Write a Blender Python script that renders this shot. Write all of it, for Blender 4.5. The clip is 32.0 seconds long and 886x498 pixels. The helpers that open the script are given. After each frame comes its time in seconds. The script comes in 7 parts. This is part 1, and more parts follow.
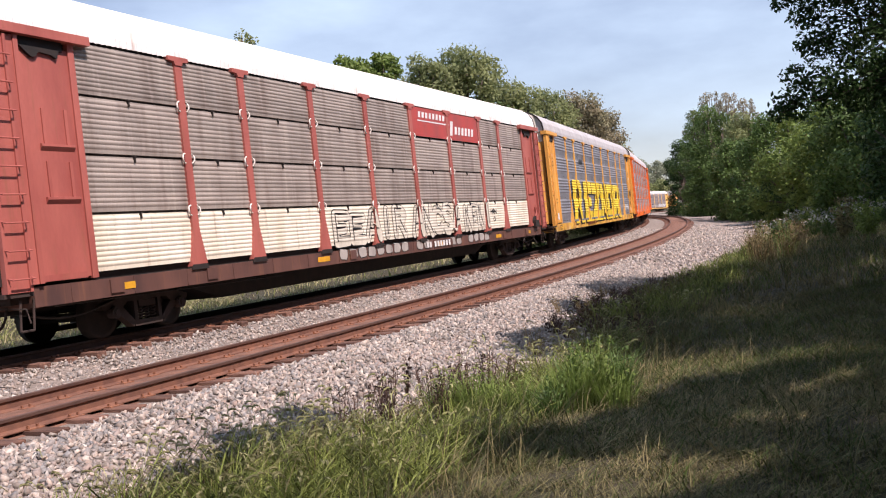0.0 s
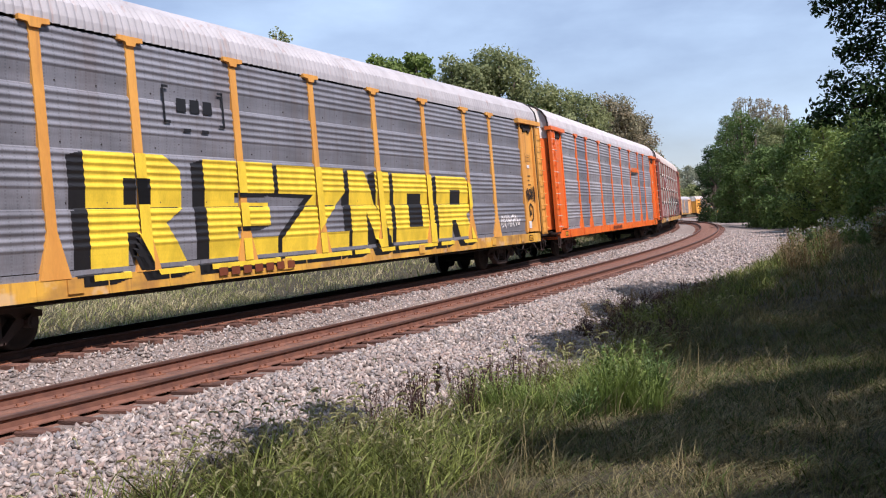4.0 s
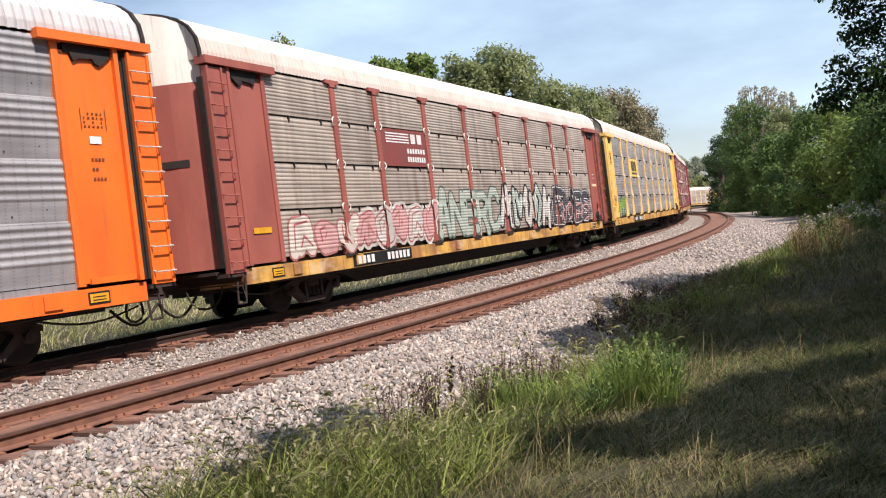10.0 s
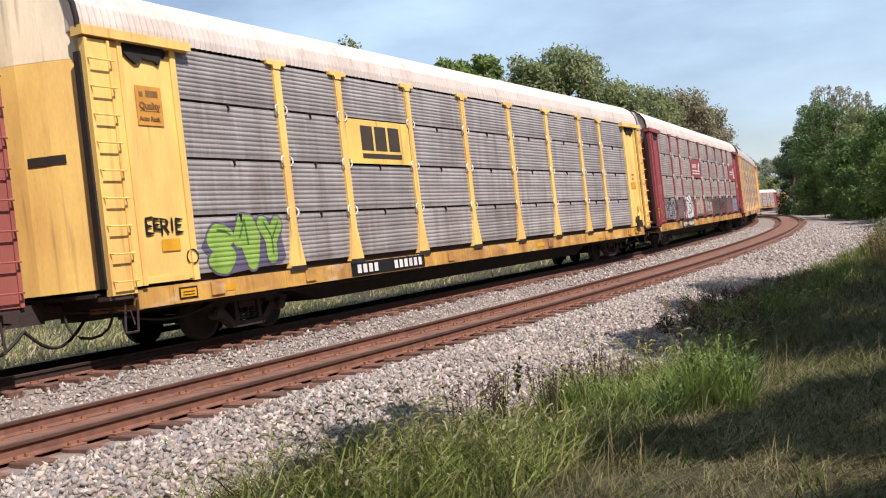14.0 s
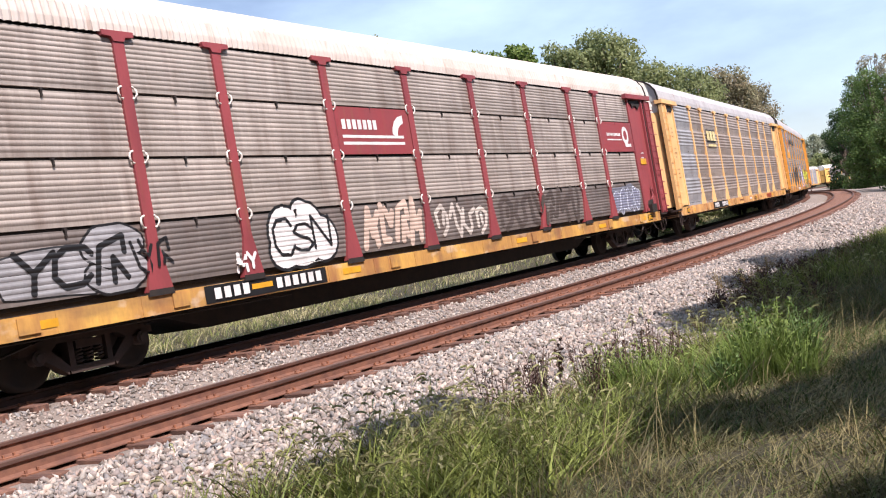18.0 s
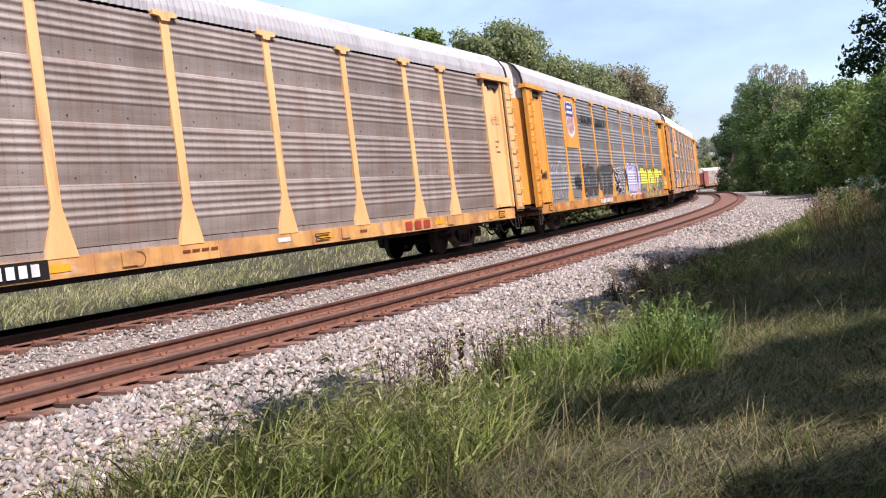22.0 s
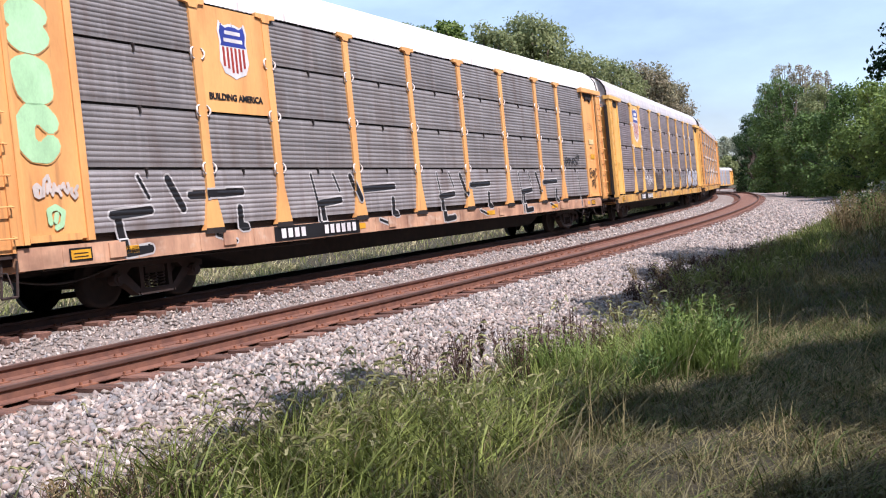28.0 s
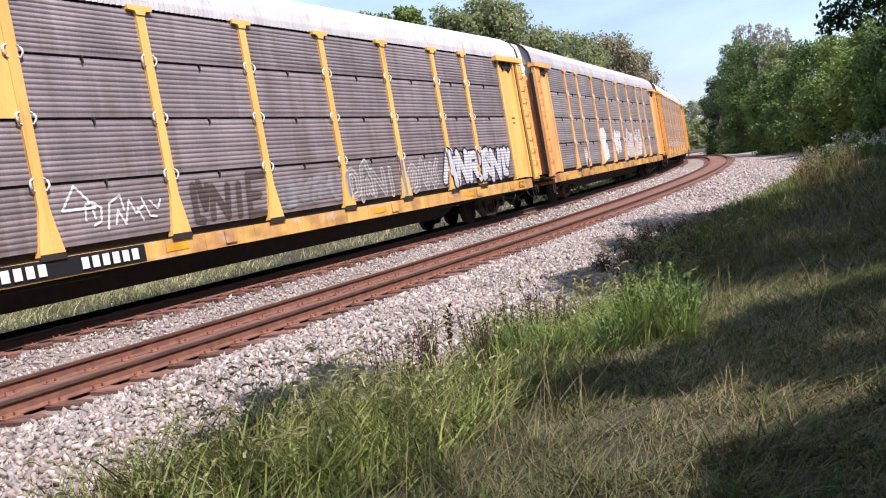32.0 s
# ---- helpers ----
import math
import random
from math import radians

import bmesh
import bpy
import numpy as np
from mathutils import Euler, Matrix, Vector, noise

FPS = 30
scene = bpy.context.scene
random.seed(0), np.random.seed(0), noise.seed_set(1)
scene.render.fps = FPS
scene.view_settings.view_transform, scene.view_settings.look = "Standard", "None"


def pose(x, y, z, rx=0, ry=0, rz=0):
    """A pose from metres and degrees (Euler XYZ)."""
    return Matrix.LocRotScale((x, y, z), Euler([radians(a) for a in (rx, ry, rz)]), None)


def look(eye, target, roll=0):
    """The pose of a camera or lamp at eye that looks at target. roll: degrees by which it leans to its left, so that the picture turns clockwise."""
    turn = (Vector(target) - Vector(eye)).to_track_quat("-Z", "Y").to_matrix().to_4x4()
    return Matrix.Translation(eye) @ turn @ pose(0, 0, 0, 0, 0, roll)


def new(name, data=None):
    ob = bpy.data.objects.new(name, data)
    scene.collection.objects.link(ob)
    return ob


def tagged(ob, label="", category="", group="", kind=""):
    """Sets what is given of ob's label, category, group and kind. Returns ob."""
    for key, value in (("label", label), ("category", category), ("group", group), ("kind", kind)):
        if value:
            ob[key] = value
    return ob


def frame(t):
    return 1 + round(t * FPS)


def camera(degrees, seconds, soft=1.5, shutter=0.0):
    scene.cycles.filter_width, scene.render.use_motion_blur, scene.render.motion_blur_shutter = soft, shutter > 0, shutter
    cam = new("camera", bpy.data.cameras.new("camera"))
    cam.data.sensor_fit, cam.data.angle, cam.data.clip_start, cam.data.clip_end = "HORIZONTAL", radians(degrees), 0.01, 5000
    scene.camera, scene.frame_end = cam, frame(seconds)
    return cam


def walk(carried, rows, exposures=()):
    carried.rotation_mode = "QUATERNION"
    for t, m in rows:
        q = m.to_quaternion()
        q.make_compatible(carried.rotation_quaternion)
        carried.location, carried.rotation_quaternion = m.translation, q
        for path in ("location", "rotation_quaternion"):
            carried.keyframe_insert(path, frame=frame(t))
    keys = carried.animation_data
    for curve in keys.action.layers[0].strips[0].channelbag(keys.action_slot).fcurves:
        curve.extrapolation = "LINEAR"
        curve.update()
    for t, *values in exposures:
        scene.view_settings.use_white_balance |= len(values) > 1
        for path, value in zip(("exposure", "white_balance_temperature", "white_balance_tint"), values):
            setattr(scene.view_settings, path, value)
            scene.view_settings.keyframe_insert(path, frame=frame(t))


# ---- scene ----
# z = 0 is the rail top of the empty track; the camera stands on the grass bank outside the curve.
H = 1.885
cam = camera(51.60, 32.0, 1.12)
walk(cam, [
    (0, pose(0.045, -0.017, H + 0.026, 88.25, 3.56, 0.21)),
    (0.5, pose(0.018, -0.014, H + 0.026, 89.72, 3.03, 0.12)),
    (1, pose(0.014, 0.010, H + 0.030, 91.16, 2.66, 0.09)),
    (1.5, pose(-0.003, 0.012, H + 0.026, 91.97, 2.33, 0.25)),
    (2, pose(-0.010, -0.005, H + 0.013, 91.35, 2.38, 1.04)),
    (2.5, pose(0.005, -0.030, H + 0.018, 89.79, 2.57, 2.07)),
    (3, pose(-0.015, -0.006, H + 0.026, 88.88, 2.60, 1.99)),
    (3.5, pose(-0.016, -0.013, H + 0.025, 88.79, 2.41, 1.91)),
    (5.5, pose(-0.053, 0.047, H + -0.006, 86.76, 2.55, 2.25)),
    (6, pose(-0.033, 0.035, H + 0.014, 86.92, 3.15, 2.55)),
    (6.5, pose(-0.032, 0.032, H + 0.025, 87.99, 4.01, 3.25)),
    (7, pose(-0.016, 0.004, H + 0.023, 88.81, 4.11, 4.45)),
    (7.5, pose(-0.016, -0.009, H + 0.024, 89.20, 3.97, 3.97)),
    (8, pose(-0.033, 0.018, H + 0.015, 89.06, 4.00, 3.53)),
    (8.5, pose(-0.035, 0.009, H + 0.021, 88.92, 4.14, 3.78)),
    (9, pose(-0.011, 0.004, H + -0.009, 88.63, 4.45, 3.09)),
    (9.5, pose(-0.020, 0.028, H + 0.013, 88.48, 4.19, 2.73)),
    (10, pose(-0.012, 0.041, H + 0.011, 88.39, 4.33, 2.51)),
    (10.5, pose(-0.014, 0.038, H + 0.012, 88.38, 5.21, 2.22)),
    (11, pose(0.005, 0.013, H + 0.005, 88.28, 4.51, 2.07)),
    (11.5, pose(0.021, -0.011, H + 0.013, 88.26, 4.08, 1.91)),
    (12, pose(0.026, -0.029, H + -0.010, 88.40, 5.62, 2.19)),
    (12.5, pose(0.023, -0.024, H + -0.040, 87.87, 7.75, 2.63)),
    (13, pose(-0.064, -0.018, H + -0.012, 88.04, 5.91, 3.10)),
    (13.5, pose(-0.118, -0.022, H + -0.023, 89.96, 5.37, 6.10)),
    (14, pose(-0.075, -0.000, H + -0.006, 88.78, 4.02, 6.47)),
    (14.5, pose(-0.020, 0.002, H + -0.046, 86.77, 3.75, 6.47)),
    (16.5, pose(-0.003, 0.757, H + -0.247, 85.80, 3.88, 7.80)),
    (17, pose(0.001, 0.754, H + -0.241, 85.87, 7.69, 6.35)),
    (17.5, pose(-0.008, 0.761, H + -0.252, 88.23, 8.30, 7.46)),
    (18, pose(0.025, 0.751, H + -0.276, 89.07, 7.55, 9.36)),
    (18.5, pose(0.039, 0.757, H + -0.278, 87.62, 7.11, 8.67)),
    (19, pose(0.004, 0.774, H + -0.264, 86.97, 5.29, 4.63)),
    (19.5, pose(-0.045, 0.789, H + -0.256, 86.45, 3.97, 1.11)),
    (20, pose(-0.106, 0.817, H + -0.241, 84.87, 4.17, 0.02)),
    (20.5, pose(-0.090, 0.803, H + -0.251, 84.90, 4.56, 0.21)),
    (21, pose(-0.104, 0.819, H + -0.259, 87.13, 4.51, 2.96)),
    (21.5, pose(-0.112, 0.827, H + -0.267, 86.71, 4.12, 2.97)),
    (22, pose(-0.106, 0.825, H + -0.269, 87.30, 4.37, 2.92)),
    (22.5, pose(-0.122, 0.827, H + -0.267, 87.91, 4.41, 4.11)),
    (23, pose(-0.120, 0.799, H + -0.261, 88.09, 4.95, 4.85)),
    (23.5, pose(-0.146, 0.830, H + -0.274, 88.62, 3.73, 2.59)),
    (24, pose(-0.166, 0.825, H + -0.261, 88.21, 4.03, 2.40)),
    (24.5, pose(-0.170, 0.818, H + -0.272, 88.09, 3.87, 3.25)),
    (26.5, pose(-0.171, 0.808, H + -0.259, 87.55, 3.26, 4.26)),
    (27, pose(-0.169, 0.808, H + -0.260, 87.23, 2.98, 5.00)),
    (27.5, pose(-0.170, 0.820, H + -0.260, 87.02, 2.99, 4.82)),
    (28, pose(-0.186, 0.835, H + -0.248, 86.95, 3.00, 3.97)),
    (28.5, pose(-0.164, 0.843, H + -0.262, 86.92, 2.70, 2.73)),
    (29, pose(-0.161, 0.842, H + -0.265, 86.96, 2.66, 2.08)),
    (29.5, pose(-0.164, 0.833, H + -0.253, 87.03, 2.70, 1.91)),
    (30, pose(-0.168, 0.822, H + -0.243, 87.03, 2.68, 1.32)),
    (30.5, pose(-0.149, 0.828, H + -0.241, 87.05, 2.86, 0.65)),
    (31, pose(-0.102, 0.799, H + -0.238, 86.83, 5.47, 0.65)),
    (31.5, pose(-0.073, 0.788, H + -0.252, 86.30, 6.58, 1.90)),
    (32, pose(0.024, 0.828, H + -0.241, 85.85, 7.50, 2.39)),
], [(0, 0.44, 6560, 27), (1, 0.30, 6200, 29), (3, 0.24, 6050, 28), (6, 0.45, 6400, 20), (9, 0.51, 6500, 19), (12, 0.58, 6550, 20), (14, 0.41, 6400, 19), (17, 0.66, 6380, 22), (20, 0.70, 6200, 23), (22, 0.62, 6160, 24), (24, 0.49, 6020, 23), (27, 0.55, 5940, 24), (30, 0.62, 5960, 24), (32, 0.68, 6050, 24)])

# plan of the empty track: curvature along its length, and the train's track inside the curve
K0, K1, A0, D0 = 0.003206, -0.001124, -0.47992, 9.5034
BANK, SPACING, RISE, GRADE = radians(2.740), 4.147, 0.088, 0.00607
STEP = 0.5
S_LINE = np.arange(-330.0, 480.0 + STEP / 2, STEP)


def integrate_line():
    k = K0 + K1 * np.clip(S_LINE, -60, 300) / 100
    # beyond the bend the line swings back the other way
    k = np.where(S_LINE < 130, k, np.interp(S_LINE, (130, 140, 228, 243, 330, 345), (np.interp(130, S_LINE, k), 0.0003, 0.0003, -0.0125, -0.0125, 0)))
    turn = np.concatenate([[0], np.cumsum((k[1:] + k[:-1]) / 2 * STEP)])
    turn += A0 - np.interp(0, S_LINE, turn)
    dx, dy = -np.sin(turn), np.cos(turn)
    x = np.concatenate([[0], np.cumsum((dx[1:] + dx[:-1]) / 2 * STEP)])
    y = np.concatenate([[0], np.cumsum((dy[1:] + dy[:-1]) / 2 * STEP)])
    x += -math.cos(A0) * D0 - np.interp(0, S_LINE, x)
    y += -math.sin(A0) * D0 - np.interp(0, S_LINE, y)
    return x, y, turn


LX, LY, LH = integrate_line()


def on_line(s, u=0.0):
    """Plan position and heading at s metres along the empty track, u metres to its outer side."""
    x, y, a = np.interp(s, S_LINE, LX), np.interp(s, S_LINE, LY), np.interp(s, S_LINE, LH)
    return x + u * math.cos(a), y + u * math.sin(a), a


def level(s):
    """Rail level along the line: it climbs gently and then runs flat."""
    return GRADE * min(s, 110.0)


def track_pose(s, inner=False, off=0.0, up=0.0):
    """A pose on the banked track: x along the line, -y to its outer side."""
    x, y, a = on_line(s, -SPACING if inner else 0.0)
    z = level(s) + (RISE if inner else 0.0)
    return Matrix.Translation((x, y, z)) @ Matrix.Rotation(a + math.pi / 2, 4, "Z") @ Matrix.Rotation(-BANK, 4, "X") @ Matrix.Translation((0, -off, up))


# ---------------------------------------------------------------- world and sun
SUN_EL, SUN_AZ = radians(56), radians(136)
world = bpy.data.worlds.new("sky")
scene.world = world
world.use_nodes = True
wn = world.node_tree
sky = wn.nodes.new("ShaderNodeTexSky")
sky.sky_type, sky.sun_disc = "NISHITA", False
sky.sun_elevation, sky.sun_rotation = SUN_EL, SUN_AZ
sky.air_density, sky.dust_density, sky.ozone_density = 1.0, 0.8, 0.7
# thin high cloud over the blue
wco = wn.nodes.new("ShaderNodeTexCoord")
wmap = wn.nodes.new("ShaderNodeMapping")
wmap.inputs["Scale"].default_value = (1.2, 1.2, 3.5)
wn.links.new(wco.outputs["Generated"], wmap.inputs["Vector"])
cirrus = wn.nodes.new("ShaderNodeTexNoise")
cirrus.inputs["Scale"].default_value, cirrus.inputs["Detail"].default_value, cirrus.inputs["Roughness"].default_value = 1.7, 7, 0.55
wn.links.new(wmap.outputs[0], cirrus.inputs["Vector"])
veil = wn.nodes.new("ShaderNodeMapRange")
veil.inputs["From Min"].default_value, veil.inputs["From Max"].default_value = 0.40, 0.75
veil.inputs["To Min"].default_value, veil.inputs["To Max"].default_value = 0.12, 0.72
wn.links.new(cirrus.outputs["Fac"], veil.inputs["Value"])
cloud = wn.nodes.new("ShaderNodeMix")
cloud.data_type = "RGBA"
cloud.inputs["B"].default_value = (8.0, 10.9, 12.3, 1)
wn.links.new(veil.outputs[0], cloud.inputs["Factor"])
wn.links.new(sky.outputs[0], cloud.inputs["A"])
wn.links.new(cloud.outputs["Result"], wn.nodes["Background"].inputs[0])
wn.nodes["Background"].inputs[1].default_value = 0.087
sun = new("sun", bpy.data.lights.new("sun", "SUN"))
sun.data.energy, sun.data.angle, sun.data.color = 5.0, radians(0.55), (1.0, 0.925, 0.82)
sun.matrix_basis = look((60 * math.sin(SUN_AZ), 60 * math.cos(SUN_AZ), 70), (60 * math.sin(SUN_AZ) - math.sin(SUN_AZ) * math.cos(SUN_EL), 60 * math.cos(SUN_AZ) - math.cos(SUN_AZ) * math.cos(SUN_EL), 70 - math.sin(SUN_EL)))


# ---------------------------------------------------------------- materials
def mat(name, color, rough=0.8, metal=0.0, vary=0.25, scale=6.0, color2=None, bump=0.15, fine=60.0, dist=0.01, random_obj=0.0, random_isl=0.0, stretch=(1, 1, 1)):
    """A plain painted or natural surface with stains at a large and a small scale and a fine relief."""
    m = bpy.data.materials.new(name)
    m.use_nodes = True
    t = m.node_tree
    b = t.nodes["Principled BSDF"]
    b.inputs["Roughness"].default_value, b.inputs["Metallic"].default_value = rough, metal
    co = t.nodes.new("ShaderNodeTexCoord")
    n1, n2 = t.nodes.new("ShaderNodeTexNoise"), t.nodes.new("ShaderNodeTexNoise")
    n1.inputs["Scale"].default_value, n1.inputs["Detail"].default_value = scale, 6
    n2.inputs["Scale"].default_value, n2.inputs["Detail"].default_value = fine, 4
    info = t.nodes.new("ShaderNodeObjectInfo")
    shift = t.nodes.new("ShaderNodeVectorMath")
    shift.operation = "MULTIPLY_ADD"
    shift.inputs[1].default_value = stretch
    spread = t.nodes.new("ShaderNodeMath")
    spread.operation = "MULTIPLY"
    spread.inputs[1].default_value = 57.0
    t.links.new(info.outputs["Random"], spread.inputs[0])
    t.links.new(co.outputs["Object"], shift.inputs[0])
    t.links.new(spread.outputs[0], shift.inputs[2])
    for n in (n1, n2):
        t.links.new(shift.outputs[0], n.inputs["Vector"])
    mix = t.nodes.new("ShaderNodeMix")
    mix.data_type = "RGBA"
    c2 = color2 or tuple(c * (1 - 1.6 * vary) for c in color)
    mix.inputs["A"].default_value, mix.inputs["B"].default_value = (*color, 1), (*c2, 1)
    ramp = t.nodes.new("ShaderNodeMapRange")
    ramp.inputs["From Min"].default_value, ramp.inputs["From Max"].default_value = 0.38, 0.68
    t.links.new(n1.outputs["Fac"], ramp.inputs["Value"])
    t.links.new(ramp.outputs["Result"], mix.inputs["Factor"])
    hsv = t.nodes.new("ShaderNodeHueSaturation")
    t.links.new(mix.outputs["Result"], hsv.inputs["Color"])
    val = t.nodes.new("ShaderNodeMapRange")
    val.inputs["To Min"].default_value, val.inputs["To Max"].default_value = 1 - vary, 1 + vary
    t.links.new(n2.outputs["Fac"], val.inputs["Value"])
    last = val.outputs["Result"]
    for amount, node, socket in ((random_obj, "ShaderNodeObjectInfo", "Random"), (random_isl, "ShaderNodeNewGeometry", "Random Per Island")):
        if amount:
            src = t.nodes.new(node)
            r = t.nodes.new("ShaderNodeMapRange")
            r.inputs["To Min"].default_value, r.inputs["To Max"].default_value = 1 - amount, 1 + amount
            t.links.new(src.outputs[socket], r.inputs["Value"])
            mul = t.nodes.new("ShaderNodeMath")
            mul.operation = "MULTIPLY"
            t.links.new(last, mul.inputs[0])
            t.links.new(r.outputs["Result"], mul.inputs[1])
            last = mul.outputs[0]
    t.links.new(last, hsv.inputs["Value"])
    t.links.new(hsv.outputs["Color"], b.inputs["Base Color"])
    if bump:
        bp = t.nodes.new("ShaderNodeBump")
        bp.inputs["Strength"].default_value, bp.inputs["Distance"].default_value = bump, dist
        t.links.new(n2.outputs["Fac"], bp.inputs["Height"])
        t.links.new(bp.outputs["Normal"], b.inputs["Normal"])
    return m


def leaf_mat(name, color, color2, random_isl=0.45, through_light=0.3):
    m = mat(name, color, 0.55, 0, 0.2, 0.35, color2, 0, 3.0, random_isl=random_isl)
    t = m.node_tree
    b = t.nodes["Principled BSDF"]
    b.inputs["Specular IOR Level"].default_value = 0.25
    tr = t.nodes.new("ShaderNodeBsdfTranslucent")
    mixs = t.nodes.new("ShaderNodeMixShader")
    mixs.inputs[0].default_value = through_light
    hsv = [n for n in t.nodes if n.type == "HUE_SAT"][0]
    t.links.new(hsv.outputs[0], tr.inputs[0])
    t.links.new(b.outputs[0], mixs.inputs[1])
    t.links.new(tr.outputs[0], mixs.inputs[2])
    t.links.new(mixs.outputs[0], t.nodes["Material Output"].inputs[0])
    return m


RAIL_RUST = mat("rail_rust", (0.20, 0.09, 0.056), 0.75, 0.1, 0.25, 7, (0.125, 0.057, 0.04), 0.2, 80)
# near-black in place of rust: the train's shade painted on the inner rails
RAIL_SHADED = mat("rail_shaded", (0.026, 0.014, 0.011), 0.7, 0.1, 0.25, 7, (0.045, 0.022, 0.016), 0.2, 80)
RAIL_TOP = mat("rail_top", (0.115, 0.062, 0.046), 0.6, 0.2, 0.2, 4, (0.075, 0.042, 0.034), 0.05, 60)
TIE_WOOD = mat("tie_wood", (0.17, 0.085, 0.058), 0.9, 0, 0.3, 5, (0.085, 0.042, 0.032), 0.5, 40, 0.02, 0.35, stretch=(4, 0.6, 4))
BOLT_STEEL = mat("bolt_steel", (0.07, 0.06, 0.055), 0.6, 0.2, 0.2, 20, (0.04, 0.035, 0.03))
PLATE = mat("tie_plate", (0.30, 0.125, 0.065), 0.8, 0.1, 0.3, 20, (0.16, 0.07, 0.045), 0.3, 90)
BALLAST = mat("ballast", (0.24, 0.20, 0.172), 0.95, 0, 0.45, 1.3, (0.18, 0.148, 0.128), 0.9, 24, 0.05)
STAINED = mat("rust_stained_ballast", (0.21, 0.105, 0.07), 0.95, 0, 0.35, 3.0, (0.13, 0.065, 0.046), 0.9, 26, 0.03)
STONE = mat("ballast_stone", (0.335, 0.308, 0.275), 0.9, 0, 0.25, 14, (0.30, 0.228, 0.185), 0.4, 50, 0.01, 0, 0.62)
def tone_stones(m, other, part_of):
    """Gives some of the loose pieces of a material another colour."""
    t = m.node_tree
    b = t.nodes["Principled BSDF"]
    before = b.inputs["Base Color"].links[0].from_socket
    geo, wn_ = t.nodes.new("ShaderNodeNewGeometry"), t.nodes.new("ShaderNodeTexWhiteNoise")
    wn_.noise_dimensions = "1D"
    t.links.new(geo.outputs["Random Per Island"], wn_.inputs["W"])
    r = t.nodes.new("ShaderNodeMapRange")
    r.inputs["From Min"].default_value, r.inputs["From Max"].default_value = 1 - part_of - 0.15, 1 - part_of + 0.15
    r.inputs["To Max"].default_value = 0.75
    t.links.new(wn_.outputs["Value"], r.inputs["Value"])
    mix = t.nodes.new("ShaderNodeMix")
    mix.data_type = "RGBA"
    mix.inputs["B"].default_value = (*other, 1)
    t.links.new(r.outputs["Result"], mix.inputs["Factor"])
    t.links.new(before, mix.inputs["A"])
    t.links.new(mix.outputs["Result"], b.inputs["Base Color"])


tone_stones(STONE, (0.20, 0.20, 0.205), 0.4)
tone_stones(STONE, (0.40, 0.28, 0.22), 0.09)
# soil colour lowered to deepen the tree shade on the bank
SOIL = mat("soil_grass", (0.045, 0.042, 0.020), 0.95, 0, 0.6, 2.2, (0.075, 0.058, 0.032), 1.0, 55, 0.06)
LEAF = leaf_mat("leaf", (0.10, 0.165, 0.042), (0.06, 0.105, 0.03), 0.35)
# distance haze is put into the next two leaf colours by paling them
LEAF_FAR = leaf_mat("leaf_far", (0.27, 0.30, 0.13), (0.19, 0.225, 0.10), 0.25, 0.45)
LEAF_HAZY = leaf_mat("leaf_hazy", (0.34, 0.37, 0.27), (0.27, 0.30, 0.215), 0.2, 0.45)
LEAF_BRIGHT = leaf_mat("leaf_bright", (0.20, 0.27, 0.07), (0.12, 0.18, 0.042), 0.35, 0.4)
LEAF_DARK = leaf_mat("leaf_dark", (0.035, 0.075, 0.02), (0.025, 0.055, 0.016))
LEAF_BROWN = leaf_mat("leaf_brown", (0.30, 0.25, 0.16), (0.2, 0.2, 0.11), 0.4, 0.4)
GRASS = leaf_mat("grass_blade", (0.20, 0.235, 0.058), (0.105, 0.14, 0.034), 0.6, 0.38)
# green blades darkened the same way, shade put into their colour
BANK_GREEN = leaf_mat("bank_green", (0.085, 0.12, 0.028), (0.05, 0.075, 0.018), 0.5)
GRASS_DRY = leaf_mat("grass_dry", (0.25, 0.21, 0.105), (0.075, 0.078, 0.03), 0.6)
# verge colours paled so grass behind the train reads as sunlit
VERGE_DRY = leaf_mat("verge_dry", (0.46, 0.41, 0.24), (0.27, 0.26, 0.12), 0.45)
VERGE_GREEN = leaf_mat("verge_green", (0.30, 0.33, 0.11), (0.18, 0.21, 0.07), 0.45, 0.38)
SEED = leaf_mat("seed_head", (0.42, 0.42, 0.21), (0.25, 0.24, 0.12), 0.4)
BLOSSOM = leaf_mat("blossom", (0.42, 0.42, 0.38), (0.28, 0.30, 0.25), 0.3)
WEED_BROWN = leaf_mat("brown_weed", (0.22, 0.15, 0.08), (0.16, 0.13, 0.05), 0.45)
WEED_DARK = leaf_mat("dry_weed", (0.09, 0.05, 0.038), (0.035, 0.021, 0.016), 0.4)
BARK = mat("bark", (0.13, 0.10, 0.075), 0.95, 0, 0.35, 5, (0.07, 0.055, 0.042), 0.8, 30, 0.03)
BLACK_STEEL = mat("black_steel", (0.015, 0.013, 0.012), 0.75, 0.1, 0.3, 6, (0.028, 0.019, 0.015), 0.2, 50)
TRUCK_STEEL = mat("truck_steel", (0.034, 0.023, 0.019), 0.8, 0.1, 0.3, 6, (0.05, 0.03, 0.024), 0.3, 40)
BRACKET_WHITE = mat("bracket_white", (0.80, 0.77, 0.72), 0.6, 0, 0.2, 20, (0.5, 0.42, 0.36))
PAINTS = {}


